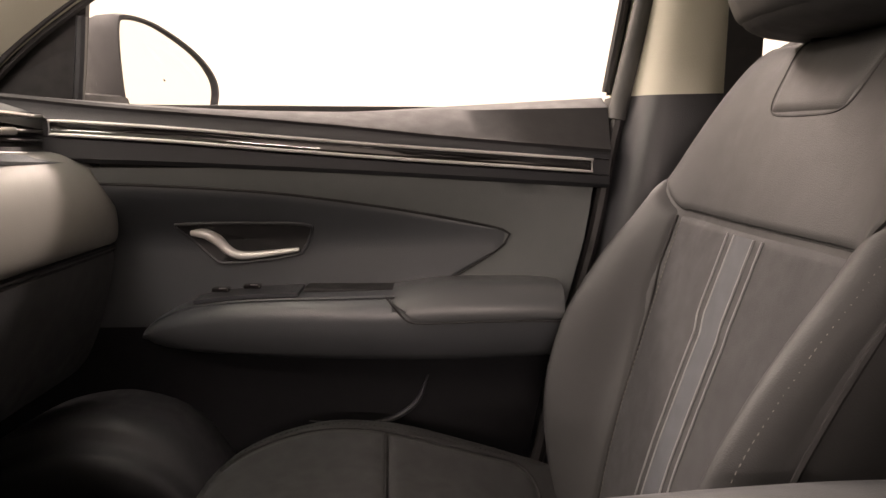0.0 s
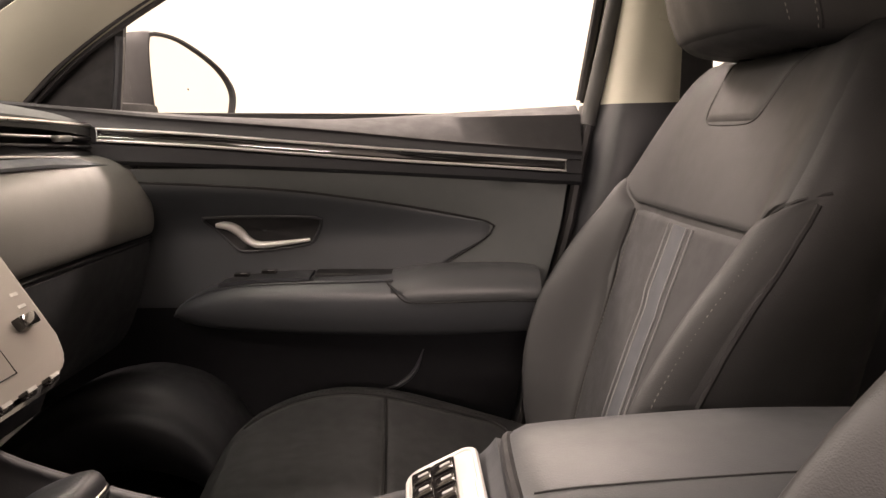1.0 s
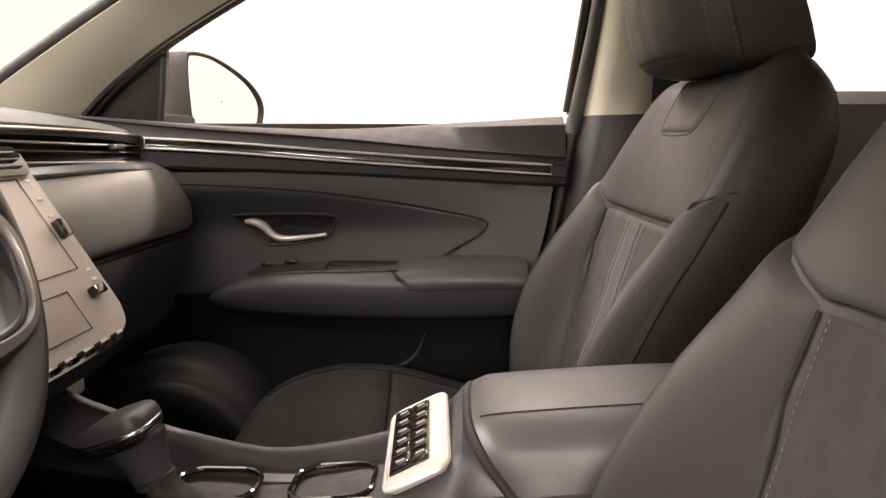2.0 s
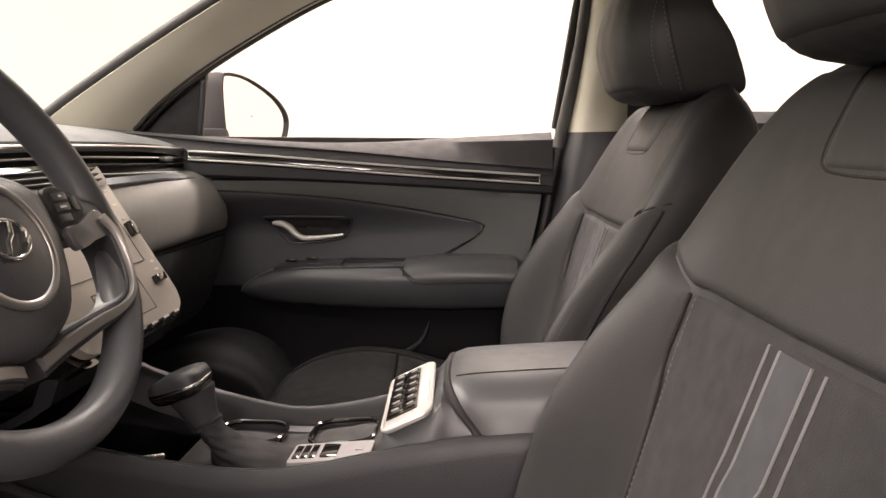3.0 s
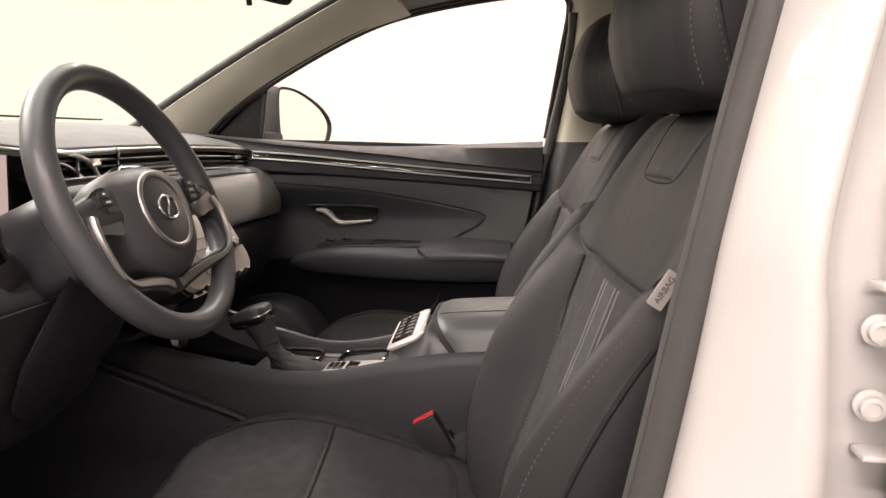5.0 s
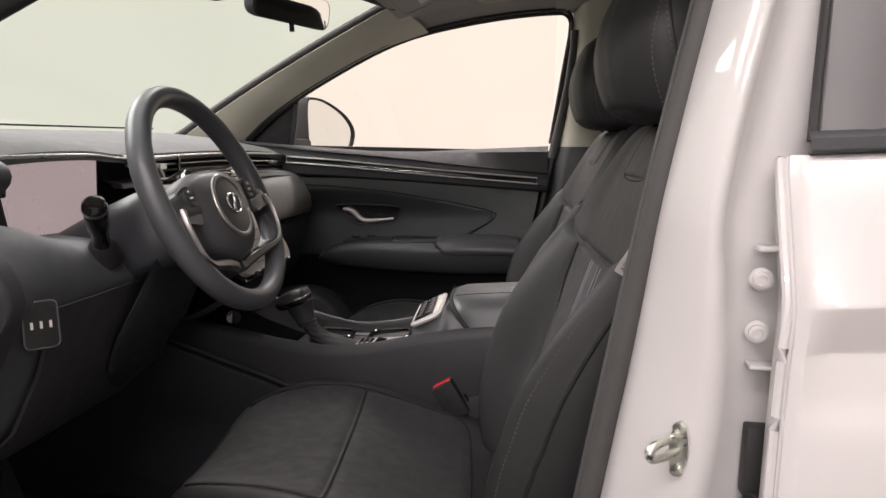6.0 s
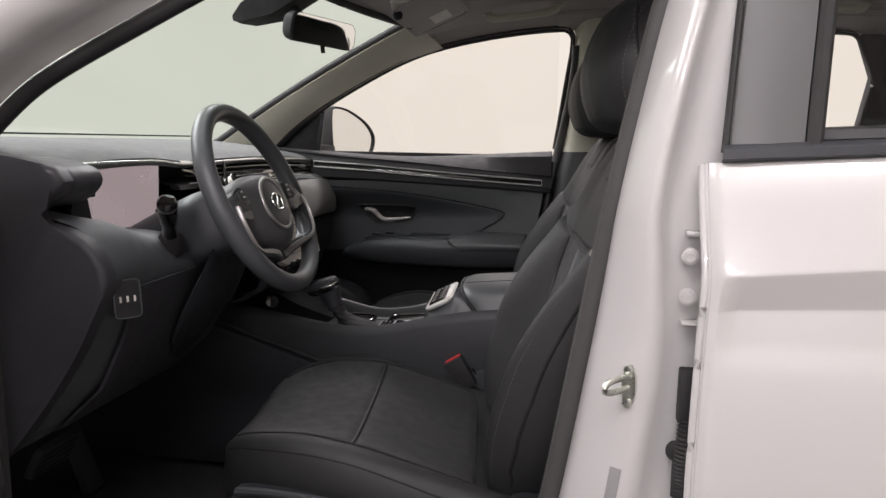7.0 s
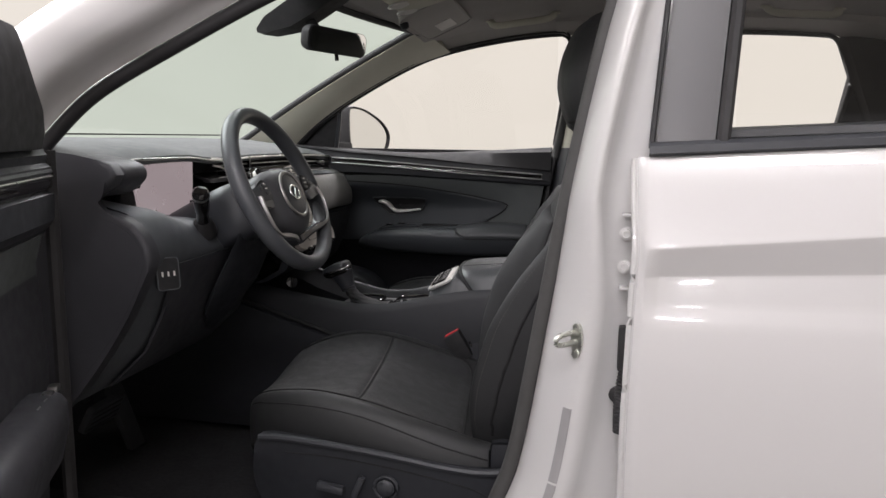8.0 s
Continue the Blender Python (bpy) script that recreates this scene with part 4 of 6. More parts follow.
part("door_edge_seal", tube([dpt(-0.005, 0.006, z) for z in np.linspace(0.45, 1.105, 14)], 0.012, 8), RUBBER, dd)
part("window_frame", tube(curve([dpt(0.0, -0.05, 1.10), dpt(0.05, -0.055, 1.18), dpt(0.16, -0.07, 1.27), dpt(0.32, -0.09, 1.36), dpt(0.6, -0.11, 1.43), dpt(0.95, -0.115, 1.45)], 40), 0.016, 8), RUBBER, dd, "black window frame")
part("sail_panel", sheet([[dpt(a, n + 0.004 * math.sin(8 * a), z * (1 - q) + q * (1.195 + 0.09 * math.sin(min(1, (a - 0.06) / 0.10) * math.pi / 2))) for a in np.linspace(0.06, 0.30, 14)] for n, z, q in ((0.012, 1.108, 0.0), (0.018, 1.108, 0.3), (0.018, 1.108, 0.7), (0.008, 1.108, 1.0))], 0.05, -DN), MATTE_BLACK, dd, "black mirror sail panel")

# ---- front seats ----
SZ = (0.54, 0.60, 0.66, 0.73, 0.80, 0.85, 0.90, 0.95, 1.00, 1.05, 1.10, 1.14, 1.17)
S_FRONT = (0.275, 0.288, 0.299, 0.315, 0.336, 0.352, 0.368, 0.384, 0.402, 0.422, 0.445, 0.470, 0.512)
S_BOLSTER = (0.015, 0.045, 0.068, 0.086, 0.090, 0.080, 0.062, 0.036, 0.018, 0.009, 0.003, 0.0, 0.0)
S_WIDTH = (0.19, 0.212, 0.232, 0.244, 0.248, 0.248, 0.247, 0.244, 0.238, 0.229, 0.214, 0.190, 0.145)
S_THICK = (0.13, 0.14, 0.14, 0.14, 0.135, 0.13, 0.125, 0.122, 0.12, 0.120, 0.106, 0.070, 0.014)


def half_ring(z, swell=1.0):
    """Half a level of the backrest; swell scales its side bolster."""
    w, b, t = ip(z, SZ, S_WIDTH), swell * max(0.0, ip(z, SZ, S_BOLSTER)), ip(z, SZ, S_THICK)
    return [(0, 0), (0.3 * w, 0.002), (0.58 * w, 0.004), (0.71 * w, -0.02 * b), (0.82 * w, -0.66 * b), (0.91 * w, -b), (0.975 * w, -0.82 * b + 0.010),
            (w, -0.4 * b + min(0.032, 0.28 * t)), (0.985 * w, min(0.075, 0.58 * t)), (0.94 * w, t - min(0.025, 0.2 * t)), (0.82 * w, t), (0.4 * w, t + 0.006)]


FRONT_CACHE = {}


def seat_front(y, z, swell=1.0):
    """x of the front of the backrest at the side distance y and the height z."""
    key = (round(z, 3), swell)
    if key not in FRONT_CACHE:
        h = half_ring(*key)[:8]
        FRONT_CACHE[key] = curve(h, 80)
    c = FRONT_CACHE[key]
    return ip(z, SZ, S_FRONT) + float(np.interp(abs(y), c[:, 0], c[:, 1]))


def patch(fn, nu, nv, rise=0.005, sink=0.003, soft=0.10):
    """An upholstered panel: fn(u, v, lift) gives its points; its edges dip to make the seams."""
    rows = []
    for i in range(nv):
        row = []
        for j in range(nu):
            u, v = j / (nu - 1), i / (nv - 1)
            u, v = 0.5 - 0.5 * math.cos(math.pi * u), 0.5 - 0.5 * math.cos(math.pi * v)
            e = min(1.0, min(u, 1 - u) / soft, min(v, 1 - v) / (soft * 0.5))
            row.append(fn(u, v, -sink + (rise + sink) * math.sin(e * math.pi / 2)))
        rows.append(row)
    return loft(rows, False)


def yoke_low(y):
    return 0.956 if abs(y) < 0.177 else 0.956 + (abs(y) - 0.177) * 0.85


def make_seat(cy, out, label):
    s = thing("front_seat", (0.1, cy, 0.40), label, "car seat", "front seats")

    recline, askew = (0.017, 0.10) if cy < 0 else (0.004, 0.065)

    def P(x, y, z):
        # the seats stand a few degrees askew
        return (x - askew * y * out + recline * min(1.0, max(0.0, (z - 0.63) / 0.12)), cy + y * out, z)

    def front(y, z):
        return seat_front(y, z, 0.85)
    # backrest shell
    rings = []
    zs = list(np.linspace(0.54, 1.10, 29)) + [1.115, 1.13, 1.142, 1.153, 1.162, 1.168]
    for z in zs:
        h = half_ring(z, 0.85)
        full = h + [(-a, b) for a, b in h[:0:-1]]
        x0 = ip(z, SZ, S_FRONT)
        rings.append([P(x0 + b, a, z) for a, b in curve(full, 72, True)])
    last = rings[-1]
    c = np.mean(np.array(last), axis=0)
    for k, dz in ((0.75, 0.006), (0.4, 0.010), (0.1, 0.011)):
        rings.append([tuple(c + (np.array(p) - c) * k + np.array((0.004, 0, dz))) for p in last])
    back = part("backrest", loft(rings), SEAT_BACK, s, "dark vinyl backrest shell", 60)

    # upholstery panels of the backrest
    def yoke(u, v, lift):
        y = (2 * u - 1) * 0.93 * 0.245
        lo = yoke_low(y)
        z = lo + (1.150 - lo) * v
        y = (2 * u - 1) * 0.94 * ip(z, SZ, S_WIDTH)
        z = max(z, yoke_low(y)) if v > 0 else yoke_low(y)
        return P(front(y, z) - lift, y, z)
    part("upper_panel", patch(yoke, 41, 27, 0.006, 0.003, 0.05), SEAT_LEATHER, back, "smooth dark grey shoulder panel")

    def insert(u, v, lift):
        z = 0.56 + (0.951 - 0.56) * v
        hw = 0.134 + 0.042 * min(1, max(0, (z - 0.56) / 0.33))
        y = (2 * u - 1) * hw
        return P(front(y, z) - lift, y, z)
    part("centre_insert", patch(insert, 41, 41, 0.0056, 0.004, 0.035), SEAT_CLOTH, back, "dark cloth centre panel")
    for side in (-1, 1):
        def bolster(u, v, lift, side=side):
            z = 0.56 + 0.44 * v
            hw = 0.136 + 0.042 * min(1, max(0, (z - 0.56) / 0.33))
            wid = ip(z, SZ, S_WIDTH)
            y = hw + (wid * 0.985 - hw) * u
            z = 0.56 + (yoke_low(y) - 0.0015 - 0.56) * v
            return P(front(y * side, z) - lift - 0.006 * math.sin(u * math.pi) * lift / 0.006, y * side, z)
        part("side_bolster", patch(bolster, 25, 33, 0.006, 0.003, 0.06), SEAT_LEATHER, back, "padded leather side bolster")

    # seam cords and thread
    def on(y, z, lift=0.0):
        return P(front(y, z) - lift, y, z)
    part("seam_cord", tube([on(y, yoke_low(y), -0.0015) for y in np.linspace(-0.235, 0.235, 60)], 0.0022, 6), SEAM, back)
    for side in (-1, 1):
        ins = [(side * (0.135 + 0.042 * min(1, max(0, (z - 0.56) / 0.33))), z) for z in np.linspace(0.58, 0.95, 40)]
        part("seam_cord", tube([on(y, z, 0.0022) for y, z in ins], 0.0018, 6), SEAM, back)
        part("stitching", stitches([on(y - side * 0.013, z, 0.0064) for y, z in ins], 0.0035, 0.003, 0.0006), THREAD, back, "pale dotted stitch line")
        edge = [(side * 0.955 * ip(z, SZ, S_WIDTH), z) for z in np.linspace(0.60, 0.985, 44)]
        part("stitching", stitches([on(y, z, 0.0070) for y, z in edge], 0.0035, 0.003, 0.0006), THREAD, back)
        rim_line = [(side * 0.988 * ip(z, SZ, S_WIDTH), z) for z in np.linspace(0.60, 0.995, 44)]
        part("edge_seam", tube([on(y, z, 0.0015) for y, z in rim_line], 0.0030, 6), SEAM, back, "dark piped edge seam")
    # pull-tab seam under the headrest
    tab = curve([(-0.092, 1.148), (-0.080, 1.12), (-0.072, 1.085), (-0.060, 1.071), (-0.03, 1.067), (0.03, 1.067), (0.060, 1.071), (0.072, 1.085), (0.080, 1.12), (0.092, 1.148)], 60)
    part("tab_seam", tube([on(y, z, 0.0052) for y, z in tab], 0.0017, 6), SEAM, back)

    def tabp(u, v, lift):
        z = 1.070 + 0.078 * v
        hw = 0.066 + 0.022 * v
        y = (2 * u - 1) * hw
        return P(front(y, z) - 0.004 - lift, y, z)
    part("head_tab", patch(tabp, 17, 13, 0.0045, 0.002, 0.08), SEAT_LEATHER, back)
    # grey stripes down the insert, with a jog two thirds of the way down
    def jog(y0, z):
        k = 0 if z > 0.862 else 1 if z < 0.842 else (0.862 - z) / 0.02
        return y0 * (1 - 0.10 * k) + 0.006 * k - (0.020 if cy < 0 else 0.0)
    zz = np.linspace(0.60, 0.946, 70)
    for y0 in (-0.036, -0.020, 0.020, 0.036):
        part("stripe_piping", tube([on(jog(y0, z), z, 0.0061) for z in zz], 0.0013, 6), PIPING, back, "light grey raised piping")
    rows = [[on(jog(y, z), z, 0.0062) for y in (-0.019, -0.009, 0.0, 0.009, 0.019)] for z in zz]
    part("stripe_band", loft(rows, False), STRIPE, back, "mid grey ribbed fabric stripe")

    # airbag tag on the door side of the driver's backrest
    if cy < 0:
        t0 = Vector(P(0.373, -0.2475, 0.988))
        uu = Vector((0.50, 0, 0.87)).normalized()
        vv = Vector((0.87, 0, -0.50)).normalized()
        tag = part("airbag_tag", slab(rrect(0.035, 0.0145, 0.001, 1), t0, uu, vv, -0.0022 * out), TAG, back, "pale grey woven airbag tag")
        cu = bpy.data.curves.new("airbag_lettering", "FONT")
        cu.body, cu.size, cu.align_x, cu.align_y, cu.extrude = "AIRBAG", 0.0076, "CENTER", "CENTER", 0.0002
        made = new("airbag_lettering", cu)
        bpy.context.view_layer.update()
        me = bpy.data.meshes.new_from_object(made)
        bpy.data.objects.remove(made)
        bm = bmesh.new()
        bm.from_mesh(me)
        # text x runs along uu, its normal points to the door side
        nrm = Vector((0, -1.0 * out, 0))
        ty = nrm.cross(uu)
        M = Matrix((( uu.x, ty.x, nrm.x, 0), (uu.y, ty.y, nrm.y, 0), (uu.z, ty.z, nrm.z, 0), (0, 0, 0, 1)))
        M.translation = t0 + nrm * 0.0024
        bmesh.ops.transform(bm, matrix=M, verts=bm.verts)
        part("airbag_lettering", bm, SEAT_LEATHER, tag, "dark woven lettering")

    # cushion: domed, with broad front corners and raised side bolsters
    XS = (-0.232, -0.222, -0.205, -0.17, -0.12, -0.06, 0.0, 0.05, 0.10, 0.20, 0.30)
    TOP = (0.560, 0.582, 0.600, 0.616, 0.625, 0.630, 0.630, 0.622, 0.606, 0.570, 0.545)
    BOL = (0.002, 0.005, 0.010, 0.018, 0.026, 0.030, 0.026, 0.026, 0.030, 0.040, 0.036)
    WID = (0.105, 0.142, 0.175, 0.210, 0.240, 0.258, 0.267, 0.270, 0.270, 0.266, 0.250)

    def cush_half(x):
        w, b = ip(x, XS, WID), ip(x, XS, BOL)
        return [(0, 0), (0.35 * w, 0.001), (0.56 * w, 0.005), (0.72 * w, 0.55 * b), (0.85 * w, b), (0.935 * w, 0.82 * b), (0.985 * w, 0.20 * b - 0.010), (1.0 * w, -0.036)]
    memo = {}

    def cush_top(x, y):
        k = round(x, 3)
        if k not in memo:
            memo[k] = curve(cush_half(k), 80)
        c = memo[k]
        return ip(x, XS, TOP) + float(np.interp(abs(y), c[:, 0], c[:, 1]))
    rings = []
    for x in list(np.linspace(-0.232, -0.17, 9)) + list(np.linspace(-0.155, 0.33, 26)):
        xx = min(x, 0.30)
        h = cush_half(xx) + [(0.985 * ip(xx, XS, WID), -0.062), (0.94 * ip(xx, XS, WID), -0.088), (0.5 * ip(xx, XS, WID), -0.095)]
        full = h + [(-a, b) for a, b in h[:0:-1]]
        rings.append([P(x, a, ip(xx, XS, TOP) + b) for a, b in curve(full, 80, True)])
    first = rings[0]
    c = np.mean(np.array(first), axis=0)
    rings = [[tuple(c + (np.array(p) - c) * k + np.array((-d, 0, -0.010))) for p in first] for k, d in ((0.3, 0.009), (0.72, 0.008), (0.93, 0.004))] + rings
    cush = part("cushion", loft(rings), SEAT_LEATHER, s, "dark grey leather seat cushion", 60)

    def insert_half(x):
        return 0.80 * ip(x, XS, WID) if x < 0.0 else 0.80 * 0.267

    def cpatch(x0, x1):
        def fn(u, v, lift):
            x = x0 + (x1 - x0) * u
            # the rear corners are round
            hw = insert_half(x) - 0.035 * (1 - math.sqrt(max(0.0, 1 - max(0.0, (x - 0.185) / 0.035) ** 2)))
            y = (2 * v - 1) * hw
            return P(x, y, cush_top(x, y) + lift)
        return fn
    part("front_insert", patch(cpatch(-0.205, 0.0175), 25, 33, 0.004, 0.002, 0.07), SEAT_CLOTH, cush, "dark cloth front cushion insert")
    part("rear_insert", patch(cpatch(0.0215, 0.220), 25, 33, 0.004, 0.002, 0.07), SEAT_CLOTH, cush, "dark cloth rear cushion insert")
    part("seam_cord", tube([P(0.0195, y, cush_top(0.0195, y) + 0.001) for y in np.linspace(-0.21, 0.21, 40)], 0.0022, 6), SEAM, cush)
    uline = [(x, -insert_half(x) - 0.002) for x in np.linspace(-0.19, 0.185, 40)] + [(0.185 + 0.036 * math.sin(t), -0.2156 + 0.036 * (1 - math.cos(t))) for t in np.linspace(0.1, math.pi / 2, 10)]
    uline += [(0.222, y) for y in np.linspace(-0.17, 0.17, 20)] + [(x, -y) for x, y in uline[::-1]]
    part("seam_cord", tube([P(x, y, cush_top(x, y) + 0.0012) for x, y in uline], 0.0019, 6), SEAM, cush, "dark piping round the insert")
    for sd in (-1, 1):
        part("stitching", stitches([P(x, sd * (insert_half(x) + 0.010), cush_top(x, insert_half(x) + 0.010) + 0.0008) for x in np.linspace(-0.17, 0.25, 60)], 0.004, 0.003, 0.0005), SEAM, cush)
        part("edge_seam", tube([P(x, sd * 0.965 * ip(min(x, 0.3), XS, WID), cush_top(x, 0.965 * ip(min(x, 0.3), XS, WID)) + 0.0003) for x in np.linspace(-0.2, 0.30, 40)], 0.0012, 6), SEAM, cush)

    # seat base: side trims, rails
    for sd in (-1, 1):
        prof = [(-0.150, 0.588), (-0.10, 0.590), (0.0, 0.583), (0.10, 0.574), (0.20, 0.562), (0.27, 0.560), (0.33, 0.572), (0.37, 0.585), (0.375, 0.52), (0.31, 0.440), (0.05, 0.42), (-0.10, 0.43), (-0.155, 0.48), (-0.160, 0.555)]
        ol = [(p[0], p[1]) for p in curve(prof, 60, True)]
        tr = part("side_trim", slab(ol, P(0, sd * 0.258, 0), (1, 0, 0), (0, 0, 1), -0.022 * sd * out, 0.004), HARD, s, "black plastic seat side cover", 50)
        rail = [P(x, sd * 0.281, z) for x, z in curve([(-0.150, 0.586), (-0.10, 0.589), (0.0, 0.583), (0.10, 0.574), (0.20, 0.562), (0.27, 0.560), (0.33, 0.572), (0.37, 0.586)], 40)]
        part("trim_edge", tube(rail, 0.0065, 8), SOFT, tr, "smooth rounded rim of the cover")
        groove = [P(x, sd * 0.2805, z) for x, z in curve([(-0.10, 0.562), (0.0, 0.560), (0.12, 0.548), (0.24, 0.528), (0.30, 0.505)], 30)]
        part("trim_groove", tube(groove, 0.0013, 6), SEAM, tr)
        part("seat_rail", box(P(0.08, sd * 0.18, 0.395), (0.46, 0.04, 0.03), 0.003), METAL, s, "steel seat rail")
        part("rail_bracket", box(P(0.08, sd * 0.18, 0.445), (0.34, 0.02, 0.08), 0.004), MATTE_BLACK, s)
        if sd < 0:
            part("seat_switch", box(P(-0.01, sd * 0.292, 0.508), (0.052, 0.014, 0.016), 0.005, pose(0, 0, 0, 0, 8, 0)), SOFT, tr, "black seat adjust switch")
            part("recline_switch", box(P(0.042, sd * 0.292, 0.515), (0.012, 0.014, 0.042), 0.004, pose(0, 0, 0, 0, 22, 0)), SOFT, tr)
            part("lumbar_ring", tube([P(0.092 + 0.021 * math.cos(t), sd * 0.285, 0.515 + 0.021 * math.sin(t)) for t in np.linspace(0, 2 * math.pi, 28, endpoint=False)], 0.003, 8, True), SOFT, tr)
            part("lumbar_knob", turned([(0, 0.0165), (0.006, 0.0165), (0.009, 0.013), (0.0095, 0.002)], P(0.092, sd * 0.283, 0.515), (0, sd * out, 0), 24), SOFT, tr)
    # recliner hinge cover
    for sd in (-1, 1):
        part("hinge_cover", box(P(0.33, sd * 0.252, 0.565), (0.11, 0.024, 0.09), 0.02), HARD, s)

    # headrest with two posts
    back_by = 0.004 if cy < 0 else 0.0
    hz = (1.148, 1.154, 1.168, 1.21, 1.25, 1.30, 1.34, 1.362, 1.370)
    hf = (0.425, 0.405, 0.388, 0.372, 0.368, 0.378, 0.398, 0.420, 0.445)
    hb = (0.515, 0.538, 0.555, 0.543, 0.522, 0.492, 0.470, 0.458, 0.450)
    hw = (0.100, 0.116, 0.124, 0.129, 0.130, 0.124, 0.112, 0.096, 0.070)
    rings = []
    for z in np.concatenate([np.linspace(1.148, 1.18, 8), np.linspace(1.20, 1.33, 9), np.linspace(1.345, 1.370, 6)]):
        f, b, w = ip(z, hz, hf), ip(z, hz, hb), ip(z, hz, hw)
        d = b - f
        half = [(0, 0), (0.45 * w, 0.004), (0.75 * w, 0.014), (0.93 * w, 0.034), (1.0 * w, 0.058), (0.99 * w, d * 0.60), (0.965 * w, d * 0.90), (0.945 * w, d * 0.975), (0.88 * w, d), (0.4 * w, d + 0.003)]
        full = half + [(-a, q) for a, q in half[:0:-1]]
        rings.append([P(f + q + back_by, a, z) for a, q in curve(full, 56, True)])
    head = part("headrest", loft(rings), SEAT_BACK, s, "black padded headrest", 60)

    def hfront(y, z):
        f, w = ip(z, hz, hf), ip(z, hz, hw)
        y = abs(y)
        return f + back_by + float(np.interp(y / w, (0, 0.45, 0.75, 0.93, 1.0), (0, 0.004, 0.014, 0.034, 0.058)))

    def hp(u, v, lift):
        z = 1.163 + (1.352 - 1.163) * v
        y = (2 * u - 1) * 0.93 * ip(z, hz, hw)
        return P(hfront(y, z) - lift, y, z)
    part("headrest_face", patch(hp, 27, 25, 0.004, 0.003, 0.06), SEAT_LEATHER, head, "dark grey leather headrest face")
    for sd in (-1, 1):
        ed = [P(hfront(0.955 * ip(z, hz, hw), z) - 0.0015, sd * 0.968 * ip(z, hz, hw), z) for z in np.linspace(1.17, 1.345, 40)]
        part("stitching", stitches(ed, 0.004, 0.003, 0.0007), THREAD, head)
        side_line = [(ip(z, hz, hf) * 0.57 + ip(z, hz, hb) * 0.43 + back_by, sd * 0.993 * ip(z, hz, hw), z) for z in np.linspace(1.162, 1.340, 30)]
        part("side_seam", tube([P(*p) for p in side_line], 0.0018, 6), SEAM, head, "dark side seam")
        part("stitching", stitches([P(x - 0.005, y + sd * 0.0012, z) for x, y, z in side_line], 0.004, 0.004, 0.0007), THREAD, head)
        part("headrest_post", tube([P(0.478, sd * 0.062, 1.12), P(0.478, sd * 0.062, 1.165)], 0.006, 12), CHROME, s, "chrome headrest post")
        part("post_sleeve", turned([(0, 0.014), (0.010, 0.013), (0.012, 0.009)], P(0.478, sd * 0.062, 1.146), (0, 0, 1), 18), GLOSS, s)
    return s


make_seat(-0.376, 1, "dark grey leather and cloth driver's seat behind the steering wheel")
make_seat(0.361, -1, "dark grey leather and cloth passenger seat beside the closed door")

# ---- dashboard ----
dash = thing("dashboard", (-0.55, 0.0, 0.60), "black and grey dashboard with slim vents and screens", "dashboard")
YY = np.linspace(-0.69, 0.655, 50)


def lip_z(y):
    return ip(y, (-0.70, -0.6, -0.45, -0.33, -0.22, 0.0, 0.16, 0.42, 0.6, 0.66), (1.090, 1.089, 1.090, 1.088, 1.080, 1.082, 1.082, 1.078, 1.071, 1.068))


def lip_x(y):
    return ip(y, (-0.70, -0.6, -0.4, -0.2, 0.2, 0.5, 0.66), (-0.425, -0.425, -0.425, -0.43, -0.438, -0.438, -0.425))


rows = []
for k, lift in ((0.0, 0.0), (0.04, 0.008), (0.10, 0.014), (0.30, 0.024), (0.6, 0.030), (0.85, 0.026), (1.0, 0.005)):
    rows.append([(lip_x(y) * (1 - k) + (-0.83 - 0.06 * (1 - (y / 0.7) ** 2)) * k, y, lip_z(y) * (1 - k) + 1.098 * k + lift - 0.014 * (abs(y) / 0.66) ** 6) for y in YY])
part("top_pad", sheet(rows, 0.015, (0, 0, -1)), DASH_TOP, dash, "grained grey dashboard top")
part("chrome_lip", tube([(lip_x(y) + 0.005, y, lip_z(y) - 0.007) for y in np.linspace(-0.61, 0.60, 70)], 0.0028, 8), SATIN, dash, "thin satin silver trim line")
part("demist_vent", sheet([[(-0.80, y, 1.1285) for y in np.linspace(-0.5, 0.5, 9)], [(-0.775, y, 1.1295) for y in np.linspace(-0.5, 0.5, 9)]], 0.003, (0, 0, 1)), MATTE_BLACK, dash)
# vent band across the passenger side
part("vent_recess", sheet([[(x + 0.0, y, z) for y in np.linspace(-0.24, 0.635, 30)] for x, z in ((-0.435, 1.070), (-0.475, 1.068), (-0.480, 1.040), (-0.430, 1.028), (-0.425, 1.020))], 0.02, (-1, 0, 0)), MATTE_BLACK, dash, "black vent recess")
for z, x, r, mt in ((1.058, -0.440, 0.0030, DULL_SILVER), (1.046, -0.436, 0.003, MATTE_BLACK), (1.031, -0.426, 0.0020, DULL_SILVER)):
    part("vent_slat", tube([(x + 0.010 * max(0, (y - 0.45) / 0.2), y, z - 0.012 * max(0, (y - 0.2) / 0.4)) for y in np.linspace(-0.20, 0.60, 40)], r, 8, flat=0.7), mt, dash)
part("vent_slider", box((-0.428, 0.50, 1.047), (0.014, 0.034, 0.009), 0.003), SATIN, dash, "silver vent slider")
part("vent_slider", box((-0.430, -0.10, 1.055), (0.014, 0.026, 0.012), 0.003), SATIN, dash, "silver vent slider")
part("vent_end_cap", box((-0.430, 0.620, 1.047), (0.024, 0.034, 0.064), 0.008), SOFT, dash)
for y in (-0.02, -0.14):
    part("vent_divider", box((-0.446, y, 1.050), (0.03, 0.008, 0.042), 0.002), GLOSS, dash)
